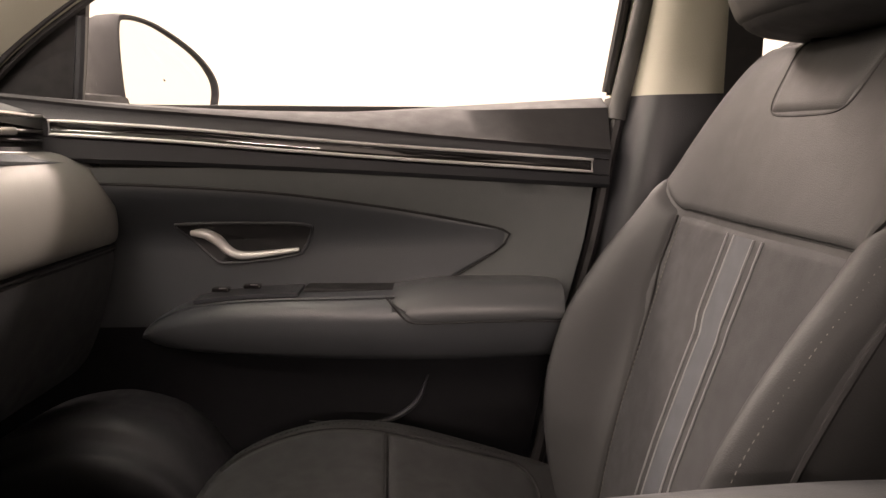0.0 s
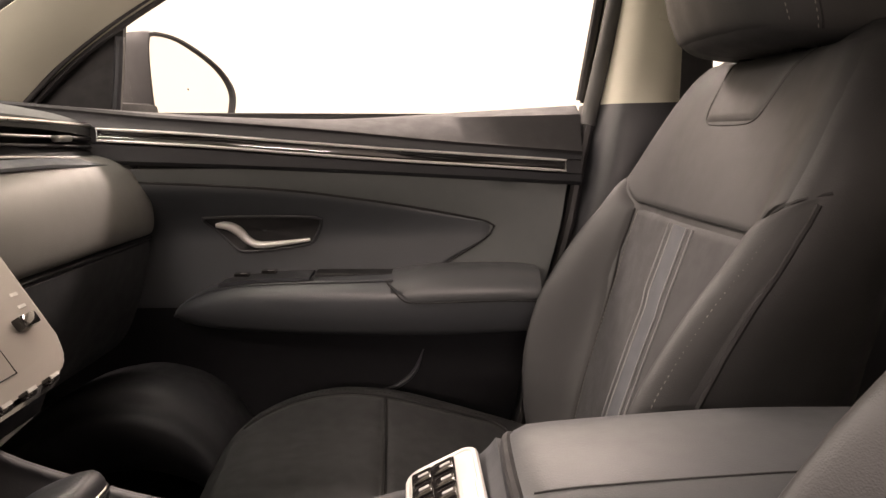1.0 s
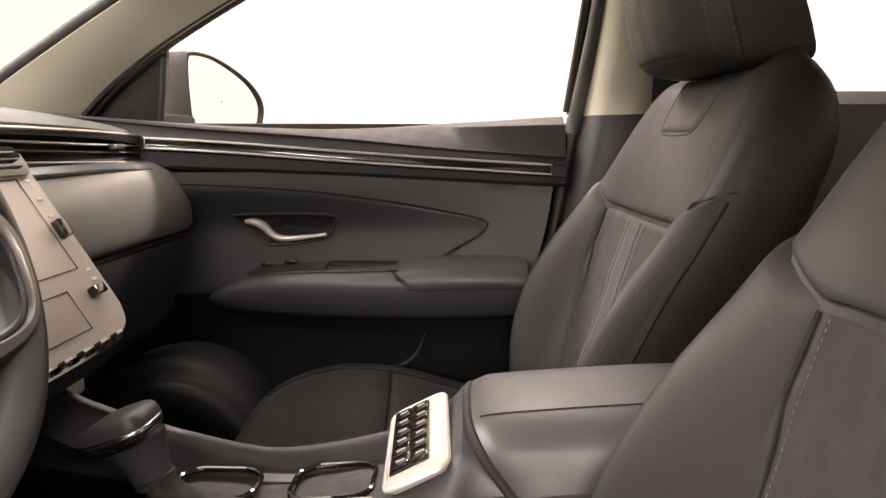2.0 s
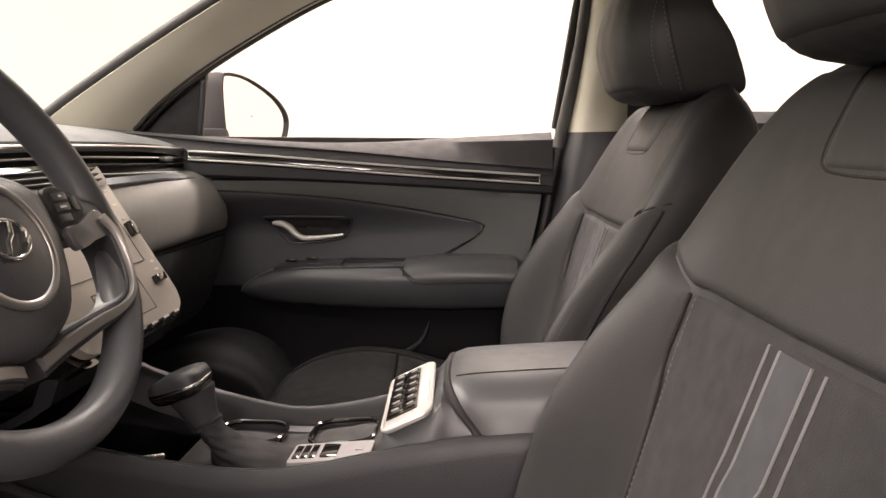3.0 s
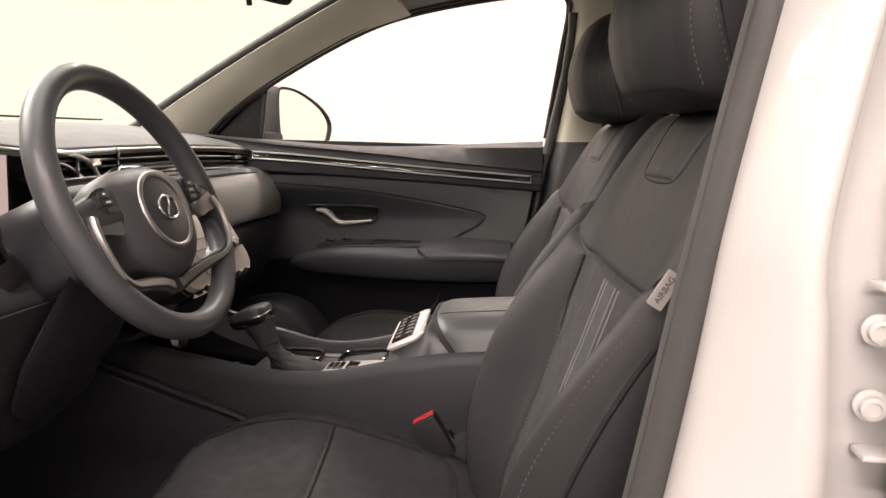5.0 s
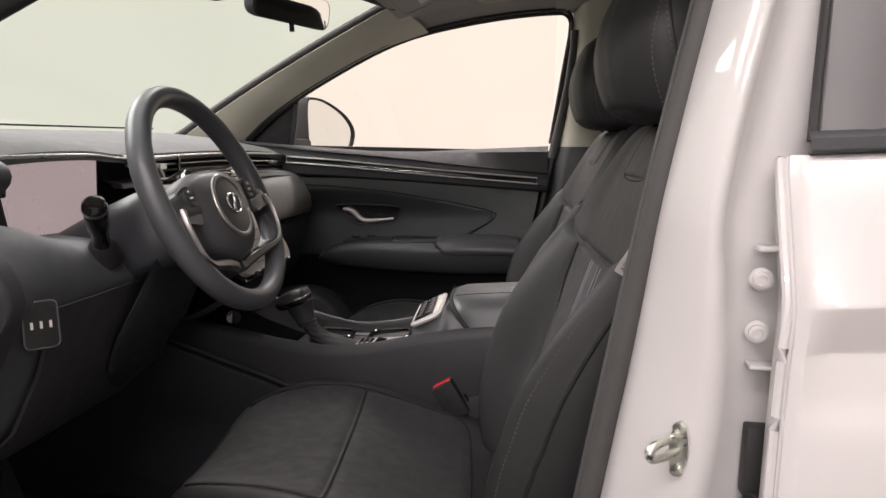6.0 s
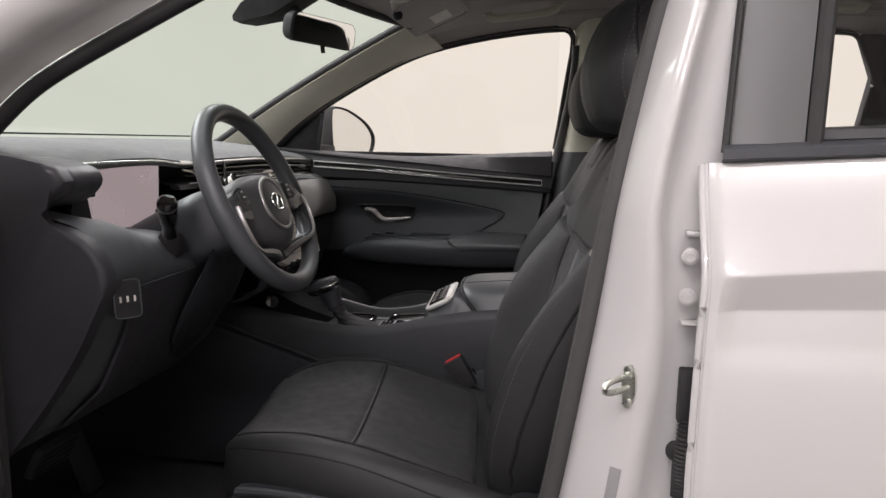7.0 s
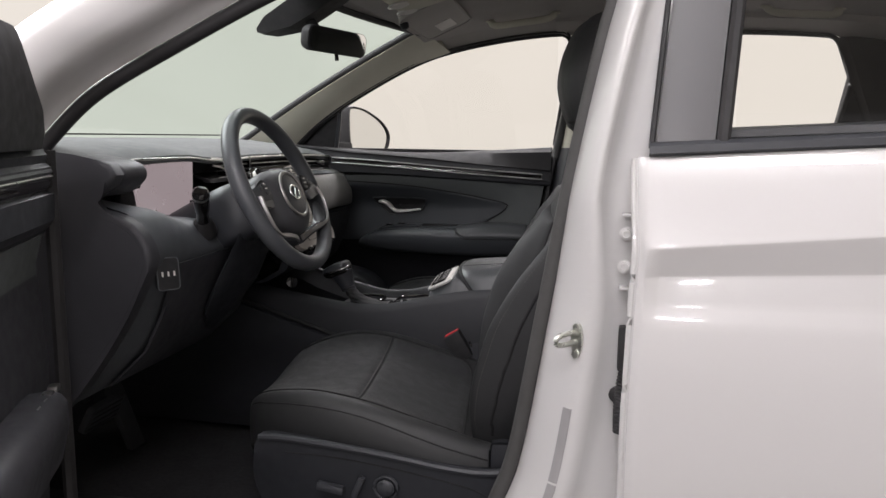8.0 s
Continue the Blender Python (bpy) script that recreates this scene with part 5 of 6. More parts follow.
# padded roll of the passenger side and the glove box
PR = [(-0.430, 1.022), (-0.406, 1.017), (-0.383, 1.000), (-0.368, 0.974), (-0.360, 0.945), (-0.358, 0.918), (-0.364, 0.900), (-0.384, 0.893)]
rows = []
for y in np.concatenate([np.linspace(0.10, 0.58, 22), np.linspace(0.60, 0.668, 10)]):
    e = max(0, (y - 0.618) / 0.052)
    sh = 0.060 * (1 - math.sqrt(max(0, 1 - e * e)))
    rows.append([(x - sh * (0.4 + 0.6 * (x + 0.43) / 0.08), y, z - (0.020 * e * (z > 0.95)) - 0.004 * e) for x, z in curve(PR, 26)])
part("dash_roll", loft(rows, False), ROLL, dash, "smooth padded dashboard roll")
part("grey_ledge", sheet([[(x, y, z - 0.012 * max(0, (y - 0.4) / 0.25)) for y in np.linspace(0.12, 0.66, 20)] for x, z in ((-0.428, 1.021), (-0.410, 1.024), (-0.392, 1.016))], 0.004, (0, 0, -1)), DASH_PAD, dash)
rows = []
for y in np.linspace(0.10, 0.655, 22):
    rows.append([(x, y, z) for x, z in curve([(-0.390, 0.890), (-0.378, 0.880), (-0.385, 0.84), (-0.405, 0.77), (-0.44, 0.71), (-0.52, 0.66)], 20)])
part("glove_box", loft(rows, False), GLOVE, dash, "black glove box door")
part("glove_line", tube([(-0.377, y, 0.888 - 0.0 * y) for y in np.linspace(0.12, 0.655, 20)], 0.0028, 6), SOFT, dash)
part("lower_shroud", sheet([[(-0.52, y, 0.66) for y in np.linspace(-0.68, 0.66, 12)], [(-0.75, y, 0.60) for y in np.linspace(-0.68, 0.66, 12)]], 0.02, (0, 0, 1)), MATTE_BLACK, dash)

# centre stack: sloped glossy panel
cu_, cv_ = Vector((0, 1, 0)), Vector((-0.53, 0, 0.848))
stack = part("centre_panel", slab(rrect(0.270, 0.235, 0.03, 5), (-0.310, -0.015, 0.945), cu_, cv_, 0.012, 0.004), FILM, dash, "centre touch panel under pale protective film", 30)
part("stack_body", slab(rrect(0.285, 0.25, 0.035, 5), (-0.312, -0.015, 0.943), cu_, cv_, -0.06), GLOSS, dash, "piano black centre stack surround")
def on_stack(y, v, lift=0.0):
    n = cu_.cross(cv_).normalized()
    return Vector((-0.310, -0.012, 0.945)) + cv_ * v + Vector((0, y, 0)) + n * (0.0125 + lift)


part("screen_outline", tube([on_stack(y, v) for y, v in ((-0.10, 0.078), (0.098, 0.078), (0.098, -0.035), (-0.10, -0.035))], 0.0006, 5, True), SEAM, stack)
part("screen_outline", tube([on_stack(y, v) for y, v in ((-0.06, -0.055), (0.055, -0.055), (0.055, -0.10), (-0.06, -0.10))], 0.0006, 5, True), MATTE_BLACK, stack)
part("volume_switch", box(on_stack(0.112, 0.012, 0.003), (0.012, 0.014, 0.022), 0.003, pose(0, 0, 0, 0, -32, 0)), GLOSS, stack, "gloss black volume switch")
part("climate_switch", box(on_stack(0.100, -0.066, 0.003), (0.012, 0.024, 0.012), 0.003, pose(0, 0, 0, 0, -32, 0)), GLOSS, stack, "gloss black climate switch")
for v in (0.075, 0.052, 0.030, -0.040, -0.052):
    part("key_mark", box(on_stack(0.114, v, 0.0), (0.0008, 0.010, 0.003), 0, pose(0, 0, 0, 0, -32, 0)), LABEL_W, stack)
for i in range(6):
    part("toggle_key", box(on_stack(-0.09 + i * 0.034, -0.119, 0.003), (0.008, 0.014, 0.007), 0.002, pose(0, 0, 0, 0, -32, 0)), GLOSS, stack, "small gloss black toggle")
    part("toggle_mark", box(on_stack(-0.09 + i * 0.034, -0.117, 0.0085), (0.001, 0.012, 0.003), 0, pose(0, 0, 0, 0, -32, 0)), LABEL_W, stack)
vent = part("stack_vent", slab(rrect(0.264, 0.036, 0.012, 4), on_stack(-0.003, 0.0995, -0.0005), cu_, cv_, 0.004, 0.001), GLOSS, dash, "gloss black vent frame", 30)
for v in (0.091, 0.0995, 0.108):
    part("vent_slat", box(on_stack(-0.003, v, 0.0045), (0.005, 0.235, 0.0022), 0.0008, pose(0, 0, 0, 0, -32, 0)), SOFT, vent)
part("vent_slider", box(on_stack(0.055, 0.0995, 0.0065), (0.008, 0.016, 0.009), 0.002, pose(0, 0, 0, 0, -32, 0)), SATIN, vent, "silver vent slider")

part("dash_core", slab([(-0.75, 0.93), (-0.75, 0.60), (-0.50, 0.635), (-0.372, 0.79), (-0.322, 0.90), (-0.345, 0.93)], (0, -0.668, 0), (1, 0, 0), (0, 0, 1), -0.43), MATTE_BLACK, dash)
# driver side: cluster screen in its pocket, curved lower pad, knee panel
scr = part("cluster_housing", slab([(-0.03, -0.008), (0.0, 0.132), (0.258, 0.132), (0.270, -0.008)], (-0.472, -0.530, 0.950), (0, 1, 0), (0.05, 0, 1), 0.012), MATTE_BLACK, dash, "black instrument display housing")
part("cluster_screen", slab([(0.046, 0.006), (0.008, 0.128), (0.250, 0.128), (0.254, 0.006)], (-0.4594, -0.530, 0.950), (0, 1, 0), (0.05, 0, 1), 0.003), DISPLAY, scr, "blank glossy instrument display")
part("cluster_back", sheet([[(x, y, z) for y in np.linspace(-0.66, 0.13, 16)] for x, z in ((-0.485, 1.085), (-0.492, 1.0), (-0.48, 0.90), (-0.47, 0.80))], 0.02, (-1, 0, 0)), MATTE_BLACK, dash, "black instrument recess")
# silver bows that close the instrument recess towards the centre vent
for r, pts in ((0.0042, [(-0.430, -0.235, 1.076), (-0.430, -0.181, 1.073), (-0.430, -0.129, 1.062), (-0.432, -0.100, 1.048), (-0.434, -0.082, 1.030)]), (0.0024, [(-0.434, -0.215, 1.060), (-0.434, -0.172, 1.053), (-0.434, -0.150, 1.044), (-0.436, -0.118, 1.028)])):
    part("recess_bow", tube(curve(pts, 24), r, 8), SATIN, dash, "satin silver bow beside the instrument display")
part("recess_ledge", sheet([[(x, y, z) for y in np.linspace(-0.29, -0.13, 8)] for x, z in ((-0.485, 0.985), (-0.43, 0.980), (-0.40, 0.965), (-0.38, 0.94))], 0.01, (0, 0, -1)), SOFT, dash)
LIPZ = ((-0.700, -0.66, -0.60, -0.54, -0.48, -0.40, -0.28, -0.16), (1.018, 1.010, 0.990, 0.970, 0.958, 0.953, 0.950, 0.945))
rows = []
for y in np.linspace(-0.674, -0.235, 34):
    lz = ip(y, *LIPZ)
    w = max(0.0, min(1.0, (-0.58 - y) / 0.09))
    inner = curve([(-0.475, lz + 0.004), (-0.42, lz + 0.006), (-0.36, lz + 0.004), (-0.325, lz - 0.010), (-0.306, lz - 0.045), (-0.302, 0.905), (-0.312, 0.87), (-0.335, 0.80), (-0.375, 0.72), (-0.46, 0.64)], 44)
    outer = curve([(-0.475, 1.022), (-0.430, 1.014), (-0.398, 1.003), (-0.346, 0.986), (-0.314, 0.956), (-0.300, 0.925), (-0.302, 0.905), (-0.322, 0.86), (-0.357, 0.794), (-0.42, 0.70), (-0.489, 0.624)], 44)
    rows.append([(a, y, b) for a, b in inner * (1 - w) + outer * w])
part("lower_pad", loft(rows, False), DASH_PAD, dash, "grained grey lower dashboard pad")
part("knee_panel", sheet([[(x + 0.004, y, z) for y in np.linspace(-0.62, -0.24, 12)] for x, z in ((-0.298, 0.895), (-0.306, 0.87), (-0.330, 0.80), (-0.370, 0.72), (-0.45, 0.645))], 0.006, (-1, 0, 0)), ENDCAP, dash, "black knee panel")
END = [(-0.75, 1.08), (-0.56, 1.105), (-0.462, 1.099), (-0.424, 1.094), (-0.374, 1.082), (-0.360, 1.066), (-0.366, 1.046), (-0.398, 1.026), (-0.410, 1.012), (-0.400, 1.000), (-0.345, 0.985), (-0.312, 0.955), (-0.298, 0.925), (-0.299, 0.905), (-0.320, 0.86), (-0.355, 0.794), (-0.42, 0.70), (-0.489, 0.622), (-0.60, 0.56), (-0.80, 0.56)]
part("end_cap", slab([(x, z) for x, z in curve(END, 80, True)], (0, -0.672, 0), (1, 0, 0), (0, 0, 1), 0.030, 0.010, seg=3), ENDCAP, dash, "black dashboard end cap", 50)
part("end_line", tube([(x, -0.7005, z) for x, z in curve([(-0.40, 0.988), (-0.352, 0.972), (-0.322, 0.945), (-0.310, 0.920), (-0.312, 0.900), (-0.366, 0.790), (-0.50, 0.62)], 40)], 0.0016, 6), SEAM, dash)
NOSE = [(-0.54, 1.085), (-0.47, 1.094), (-0.424, 1.091), (-0.380, 1.082), (-0.362, 1.067), (-0.366, 1.048), (-0.396, 1.026), (-0.45, 1.016), (-0.54, 1.02)]
part("vent_block", slab([(x, z) for x, z in curve(NOSE, 50, True)], (0, -0.600, 0), (1, 0, 0), (0, 0, 1), 0.074, 0.013, seg=5), ENDCAP, dash, "black side vent pod", 60)
part("side_vent", box((-0.425, -0.585, 1.050), (0.05, 0.05, 0.044), 0.006), GLOSS, dash)
part("vent_slider", box((-0.396, -0.572, 1.052), (0.012, 0.016, 0.012), 0.003), SATIN, dash, "silver vent slider")
SN, SU = Vector((0.80, -0.58, 0.12)).normalized(), Vector((0.587, 0.809, 0)).normalized()
SV = SN.cross(SU) * 1.0
swp = part("switch_bank", slab(rrect(0.040, 0.058, 0.007), Vector((-0.302, -0.645, 0.880)), tuple(SU), tuple(SV), 0.008, 0.001), MATTE_BLACK, dash, "black switch bank with silver rim", 18)
part("switch_rim", tube([Vector((-0.302, -0.645, 0.880)) + SU * a + SV * b + SN * 0.008 for a, b in rrect(0.041, 0.059, 0.007)], 0.0012, 6, True), DASH_PAD, swp)
for a in (-0.011, 0.0, 0.011):
    part("switch_mark", box(Vector((-0.302, -0.645, 0.880)) + SU * a + SN * 0.0085, (0.001, 0.003, 0.009), 0, Matrix((SN, SU, SV)).transposed().to_4x4()), LABEL_W, swp)
TR = [(-0.50, 0.806), (-0.44, 0.794), (-0.388, 0.779), (-0.336, 0.772), (-0.306, 0.788), (-0.290, 0.815), (-0.281, 0.845)]
for o, r, mt in ((0.0, 0.003, CHROME), (0.010, 0.004, GLOSS)):
    part("tray_trim", tube([(x, -0.128 - 0.2 * o, z + o) for x, z in curve(TR, 30)], r, 8), mt, dash, "curved lower stack trim")
part("stack_side", sheet([[(x, -0.124, z) for x, z in curve(TR, 20)], [(x - 0.02, -0.122, z + 0.06) for x, z in curve(TR, 20)]], 0.01, (0, 1, 0)), GLOSS, dash)
part("stack_foot", sheet([[(x, y, z) for y in np.linspace(-0.15, 0.13, 12)] for x, z in ((-0.268, 0.83), (-0.28, 0.80), (-0.33, 0.77), (-0.40, 0.75), (-0.45, 0.70))], 0.02, (-1, 0, 0)), HARD, dash, "black lower stack")
part("start_button", turned([(0, 0.014), (0.006, 0.014), (0.007, 0.010)], (-0.275, -0.128, 0.766), (0.6, -0.75, 0.2), 20), GLOSS, dash)

# ---- pedals ----
pdl = thing("brake_pedal", (-0.64, -0.40, 0.40), "black rubber brake pedal on a steel arm", "pedal")
part("pedal_arm", tube(curve([(-0.78, -0.40, 0.74), (-0.74, -0.40, 0.62), (-0.67, -0.40, 0.515)], 14), 0.011, 8, flat=0.6), MATTE_BLACK, pdl)
pb = part("pedal_pad", slab(rrect(0.125, 0.070, 0.012), (-0.640, -0.400, 0.495), (0, 1, 0), (0.45, 0, 0.89), 0.016, 0.004), GLOVE, pdl, "ribbed black pedal rubber")
for v in (-0.022, -0.007, 0.008, 0.023):
    part("pedal_rib", tube([Vector((-0.640, -0.400 + a, 0.495)) + Vector((0.45, 0, 0.89)) * v + Vector((0.89, 0, -0.45)) * 0.0165 for a in (-0.05, 0, 0.05)], 0.002, 6), RUBBER, pb)
acc = thing("accelerator_pedal", (-0.64, -0.29, 0.36), "black plastic accelerator pedal", "pedal")
part("pedal_pad", slab(rrect(0.052, 0.20, 0.012), (-0.655, -0.290, 0.420), (0, 1, 0), (-0.36, 0, 0.93), 0.016, 0.004), GLOVE, acc)
part("pedal_hinge", box((-0.635, -0.290, 0.350), (0.05, 0.06, 0.03), 0.006), MATTE_BLACK, acc)

# ---- steering wheel ----
WT = radians(25.5)
WC, WA, WU, WR = Vector((-0.196, -0.367, 1.020)), Vector((math.cos(WT), 0, math.sin(WT))), Vector((-math.sin(WT), 0, math.cos(WT))), Vector((0, 1, 0))


def wp(a, b, h=0.0):
    """A point of the wheel: a to the driver's right, b up, h towards the driver."""
    return WC + WR * a + WU * b + WA * h


wh = thing("steering_wheel", tuple(WC), "black leather steering wheel with silver spoke trim", "steering wheel")
part("rim", tube([wp(0.172 * math.cos(t), 0.172 * math.sin(t)) for t in np.linspace(0, 2 * math.pi, 96, endpoint=False)], 0.0165, 16, True, up=tuple(WA), flat=1.1), WHEEL_SKIN, wh, "grained black leather rim", 60)
HUB = curve([(0.0, 0.046), (0.05, 0.043), (0.090, 0.028), (0.098, 0.0), (0.090, -0.040), (0.062, -0.085), (0.0, -0.106), (-0.062, -0.085), (-0.090, -0.040), (-0.098, 0.0), (-0.090, 0.028), (-0.05, 0.043)], 60, True)
HB = -0.021
rings = [[wp(p[0] * k, HB + (p[1] - HB) * k, h) for p in HUB] for k, h in ((0.55, -0.060), (0.85, -0.050), (0.98, -0.025), (1.0, -0.006), (0.96, 0.006), (0.85, 0.014), (0.65, 0.020), (0.35, 0.023), (0.05, 0.024))]
hub = part("airbag_cover", loft(rings), HUB_SKIN, wh, "grained black airbag cover", 60)
part("hub_ring", tube([wp(0.0495 * math.cos(t), HB + 0.0495 * math.sin(t), 0.0225) for t in np.linspace(0, 2 * math.pi, 64, endpoint=False)], 0.0040, 10, True, up=tuple(WA), flat=0.8), DULL_SILVER, hub, "dull silver ring")
part("hub_disc", turned([(0, 0.0485), (0.003, 0.0485), (0.005, 0.040), (0.006, 0.01)], tuple(wp(0, HB, 0.020)), tuple(WA), 40), SOFT, hub)
part("badge_oval", tube([wp(0.0215 * math.cos(t), HB + 0.002 + 0.0155 * math.sin(t), 0.0275) for t in np.linspace(0, 2 * math.pi, 48, endpoint=False)], 0.0017, 8, True), CHROME, hub, "chrome oval badge")
part("badge_bar", tube([wp(-0.008, HB - 0.010, 0.0275), wp(-0.003, HB + 0.0, 0.028), wp(0.003, HB + 0.004, 0.028), wp(0.008, HB + 0.014, 0.0275)], 0.0022, 8), CHROME, hub)
WM = Matrix((WA, WR, WU)).transposed().to_4x4()


def strap(pts, widths, h0, deep, n=40):
    """A flat bow in the wheel's plane: pts are (a, b, h), widths lie along it."""
    c = curve(pts, n)
    w = np.interp(np.linspace(0, 1, n), np.linspace(0, 1, len(widths)), widths)
    rings = []
    for k in range(n):
        d = c[min(k + 1, n - 1)] - c[max(k - 1, 0)]
        nx, ny = -d[1], d[0]
        q = math.hypot(nx, ny)
        nx, ny = nx / q * w[k] / 2, ny / q * w[k] / 2
        a, b, h = c[k]
        rings.append([wp(a + nx * s, b + ny * s, h + h0 + e) for s, e in ((-1, -deep), (-1, -0.002), (-0.75, 0.0), (0.75, 0.0), (1, -0.002), (1, -deep))])
    return loft(rings)


for sg in (-1, 1):
    # side spokes with a switch pod and a thumb plate
    rows = []
    for k in np.linspace(0, 1, 10):
        a = sg * (0.070 + 0.090 * k)
        hw = 0.026 - 0.010 * k
        h = 0.010
        cy0 = 0.000 - 0.012 * k
        rows.append([wp(a, cy0 + q * hw, h + d) for q, d in ((-1, -0.030), (-1, 0.0), (-0.6, 0.004), (0.6, 0.004), (1, 0.0), (1, -0.030))])
    sp = part("upper_spoke", loft(rows), SOFT, wh)
    pod = part("switch_pod", slab([(sg * x, z) for x, z in curve([(0.092, 0.021), (0.116, 0.018), (0.133, 0.008), (0.132, -0.006), (0.112, -0.014), (0.088, -0.016), (0.086, 0.004)], 36, True)], tuple(wp(0, 0, 0.011)), tuple(WR), tuple(WU), 0.0045 * sg, 0.0015), MATTE_BLACK, sp, "black switch pod")
    for a, b, w1, h1 in ((0.106, 0.012, 0.020, 0.007), (0.104, 0.002, 0.020, 0.007), (0.101, -0.008, 0.018, 0.007), (0.124, 0.004, 0.008, 0.014)):
        part("thumb_key", box(wp(sg * a, b, 0.0158), (0.0018, w1, h1), 0.0008, WM), SOFT, pod)
    part("key_mark", box(wp(sg * 0.104, 0.002, 0.0169), (0.0006, 0.009, 0.002), 0, WM), LABEL_W, pod)
    part("key_mark", box(wp(sg * 0.106, 0.012, 0.0169), (0.0006, 0.004, 0.002), 0, WM), LABEL_W, pod)
    part("thumb_plate", slab([(sg * x, z) for x, z in curve([(0.090, -0.018), (0.112, -0.016), (0.136, -0.008), (0.150, -0.006), (0.157, -0.016), (0.150, -0.030), (0.124, -0.034), (0.104, -0.038), (0.092, -0.036)], 44, True)], tuple(wp(0, 0, 0.012)), tuple(WR), tuple(WU), 0.006 * sg, 0.002), PLATE, sp, "dark satin thumb plate")
    # silver bow from the plate down inside the rim and back to the hub
    path = [(sg * 0.149, -0.014, 0.021), (sg * 0.156, -0.034, 0.023), (sg * 0.153, -0.062, 0.022), (sg * 0.143, -0.086, 0.020), (sg * 0.122, -0.098, 0.017), (sg * 0.080, -0.102, 0.011), (sg * 0.040, -0.107, 0.004), (sg * 0.012, -0.113, -0.004)]
    part("spoke_trim", strap(path, (0.010, 0.006, 0.005, 0.006, 0.009, 0.010, 0.011, 0.012), 0.001, 0.006), DULL_SILVER, wh, "satin silver spoke trim", 30)
    part("lower_spoke", strap(path, (0.016, 0.012, 0.011, 0.013, 0.016, 0.018, 0.020, 0.022), -0.004, 0.034), SOFT, wh, "black spoke core", 30)
# column shroud and stalks
col = thing("steering_column", tuple(wp(0, 0, -0.15)), "black plastic steering column shroud with stalks", "steering column")
rings = []
for h, a, b in ((-0.055, 0.050, 0.052), (-0.07, 0.066, 0.062), (-0.11, 0.072, 0.066), (-0.16, 0.072, 0.066), (-0.24, 0.068, 0.062)):
    rings.append([wp(a * math.copysign(abs(math.cos(t)) ** 0.6, math.cos(t)), b * math.copysign(abs(math.sin(t)) ** 0.6, math.sin(t)) - 0.008, h) for t in np.linspace(0, 2 * math.pi, 32, endpoint=False)])
part("shroud", loft(rings), SOFT, col, "", 50)
rings = [[(x + 0.02 * math.cos(t) * 0, -0.367 + w * math.cos(t), z + 0.03 * math.sin(t)) for t in np.linspace(0, 2 * math.pi, 24, endpoint=False)] for x, z, w in ((-0.26, 0.93, 0.06), (-0.27, 0.88, 0.10), (-0.30, 0.82, 0.11), (-0.34, 0.76, 0.08), (-0.37, 0.73, 0.03))]
part("knee_bulge", loft(rings), HARD, col)
SB, ST_ = Vector((-0.316, -0.480, 0.950)), Vector((-0.276, -0.560, 1.026))
SD = (ST_ - SB).normalized()
st = part("indicator_stalk", turned([(0, 0.0145), (0.03, 0.0125), (0.05, 0.0125), (0.06, 0.0150), ((ST_ - SB).length - 0.016, 0.0160), ((ST_ - SB).length - 0.014, 0.0150)], SB, SD, 24), GLOSS, col, "gloss black indicator stalk")
part("stalk_ring", turned([(-0.015, 0.0165), (-0.012, 0.0172), (-0.009, 0.0165)], ST_, SD, 24), SATIN, st)
part("stalk_cap", turned([(-0.009, 0.0165), (-0.003, 0.0155), (0.002, 0.011), (0.003, 0.002)], ST_, SD, 24), GLOSS, st)
part("stalk_boot", turned([(-0.02, 0.026), (0.0, 0.022), (0.012, 0.018), (0.02, 0.014)], SB, SD, 24), RUBBER, st)

# ---- centre console ----
con = thing("centre_console", (0.0, 0.0, 0.36), "black centre console with cup holders between the seats", "centre console")
CX = (-0.85, -0.60, -0.429, -0.254, -0.159, -0.082, -0.005, 0.086, 0.219, 0.45)
NZ = (0.79, 0.785, 0.760, 0.734, 0.720, 0.715, 0.724, 0.746, 0.769, 0.785)


def rim(x):
    return ip(x, CX, NZ)


for sg in (-1, 1):
    rows = []
    for x in np.linspace(-0.85, 0.45, 52):
        z = rim(x) + (ip(x, (-0.85, -0.45, -0.316, -0.28, -0.205, -0.154, -0.08), (0.06, 0.055, 0.029, 0.019, 0.007, 0.001, -0.008)) if sg > 0 else 0)
        rows.append([(x, sg * y, zz) for y, zz in ((0.090, z - 0.05), (0.100, z - 0.012), (0.105, z - 0.001), (0.112, z + 0.001), (0.119, z - 0.004), (0.124, z - 0.020), (0.131, z - 0.10), (0.138, z - 0.20), (0.145, 0.38))])
    part("side_wall", sheet(np.transpose(np.array(rows), (1, 0, 2)), 0.004, (0, -sg, 0)), CONSOLE, con, "grained black console side", 50)
    low = [[(x, sg * (0.134 + o), z + d) for x, z in curve([(-0.85, 0.80), (-0.50, 0.735), (-0.39, 0.705), (-0.282, 0.671), (-0.165, 0.634), (-0.10, 0.60), (-0.06, 0.55)], 30)] for o, d in ((0.0, 0.0), (0.010, -0.006), (0.014, -0.03), (0.014, -0.14), (0.014, -0.30))]
    part("lower_panel", sheet(low, 0.004, (0, -sg, 0)), HARD, con, "black lower console panel")
    groove = curve([(-0.85, 0.803), (-0.50, 0.738), (-0.39, 0.708), (-0.282, 0.674), (-0.165, 0.637), (-0.10, 0.603), (-0.06, 0.553)], 40)
    part("panel_groove", tube([(x, sg * 0.1365, z + 0.003) for x, z in groove], 0.0065, 8), MATTE_BLACK, con, "dark groove along the console")
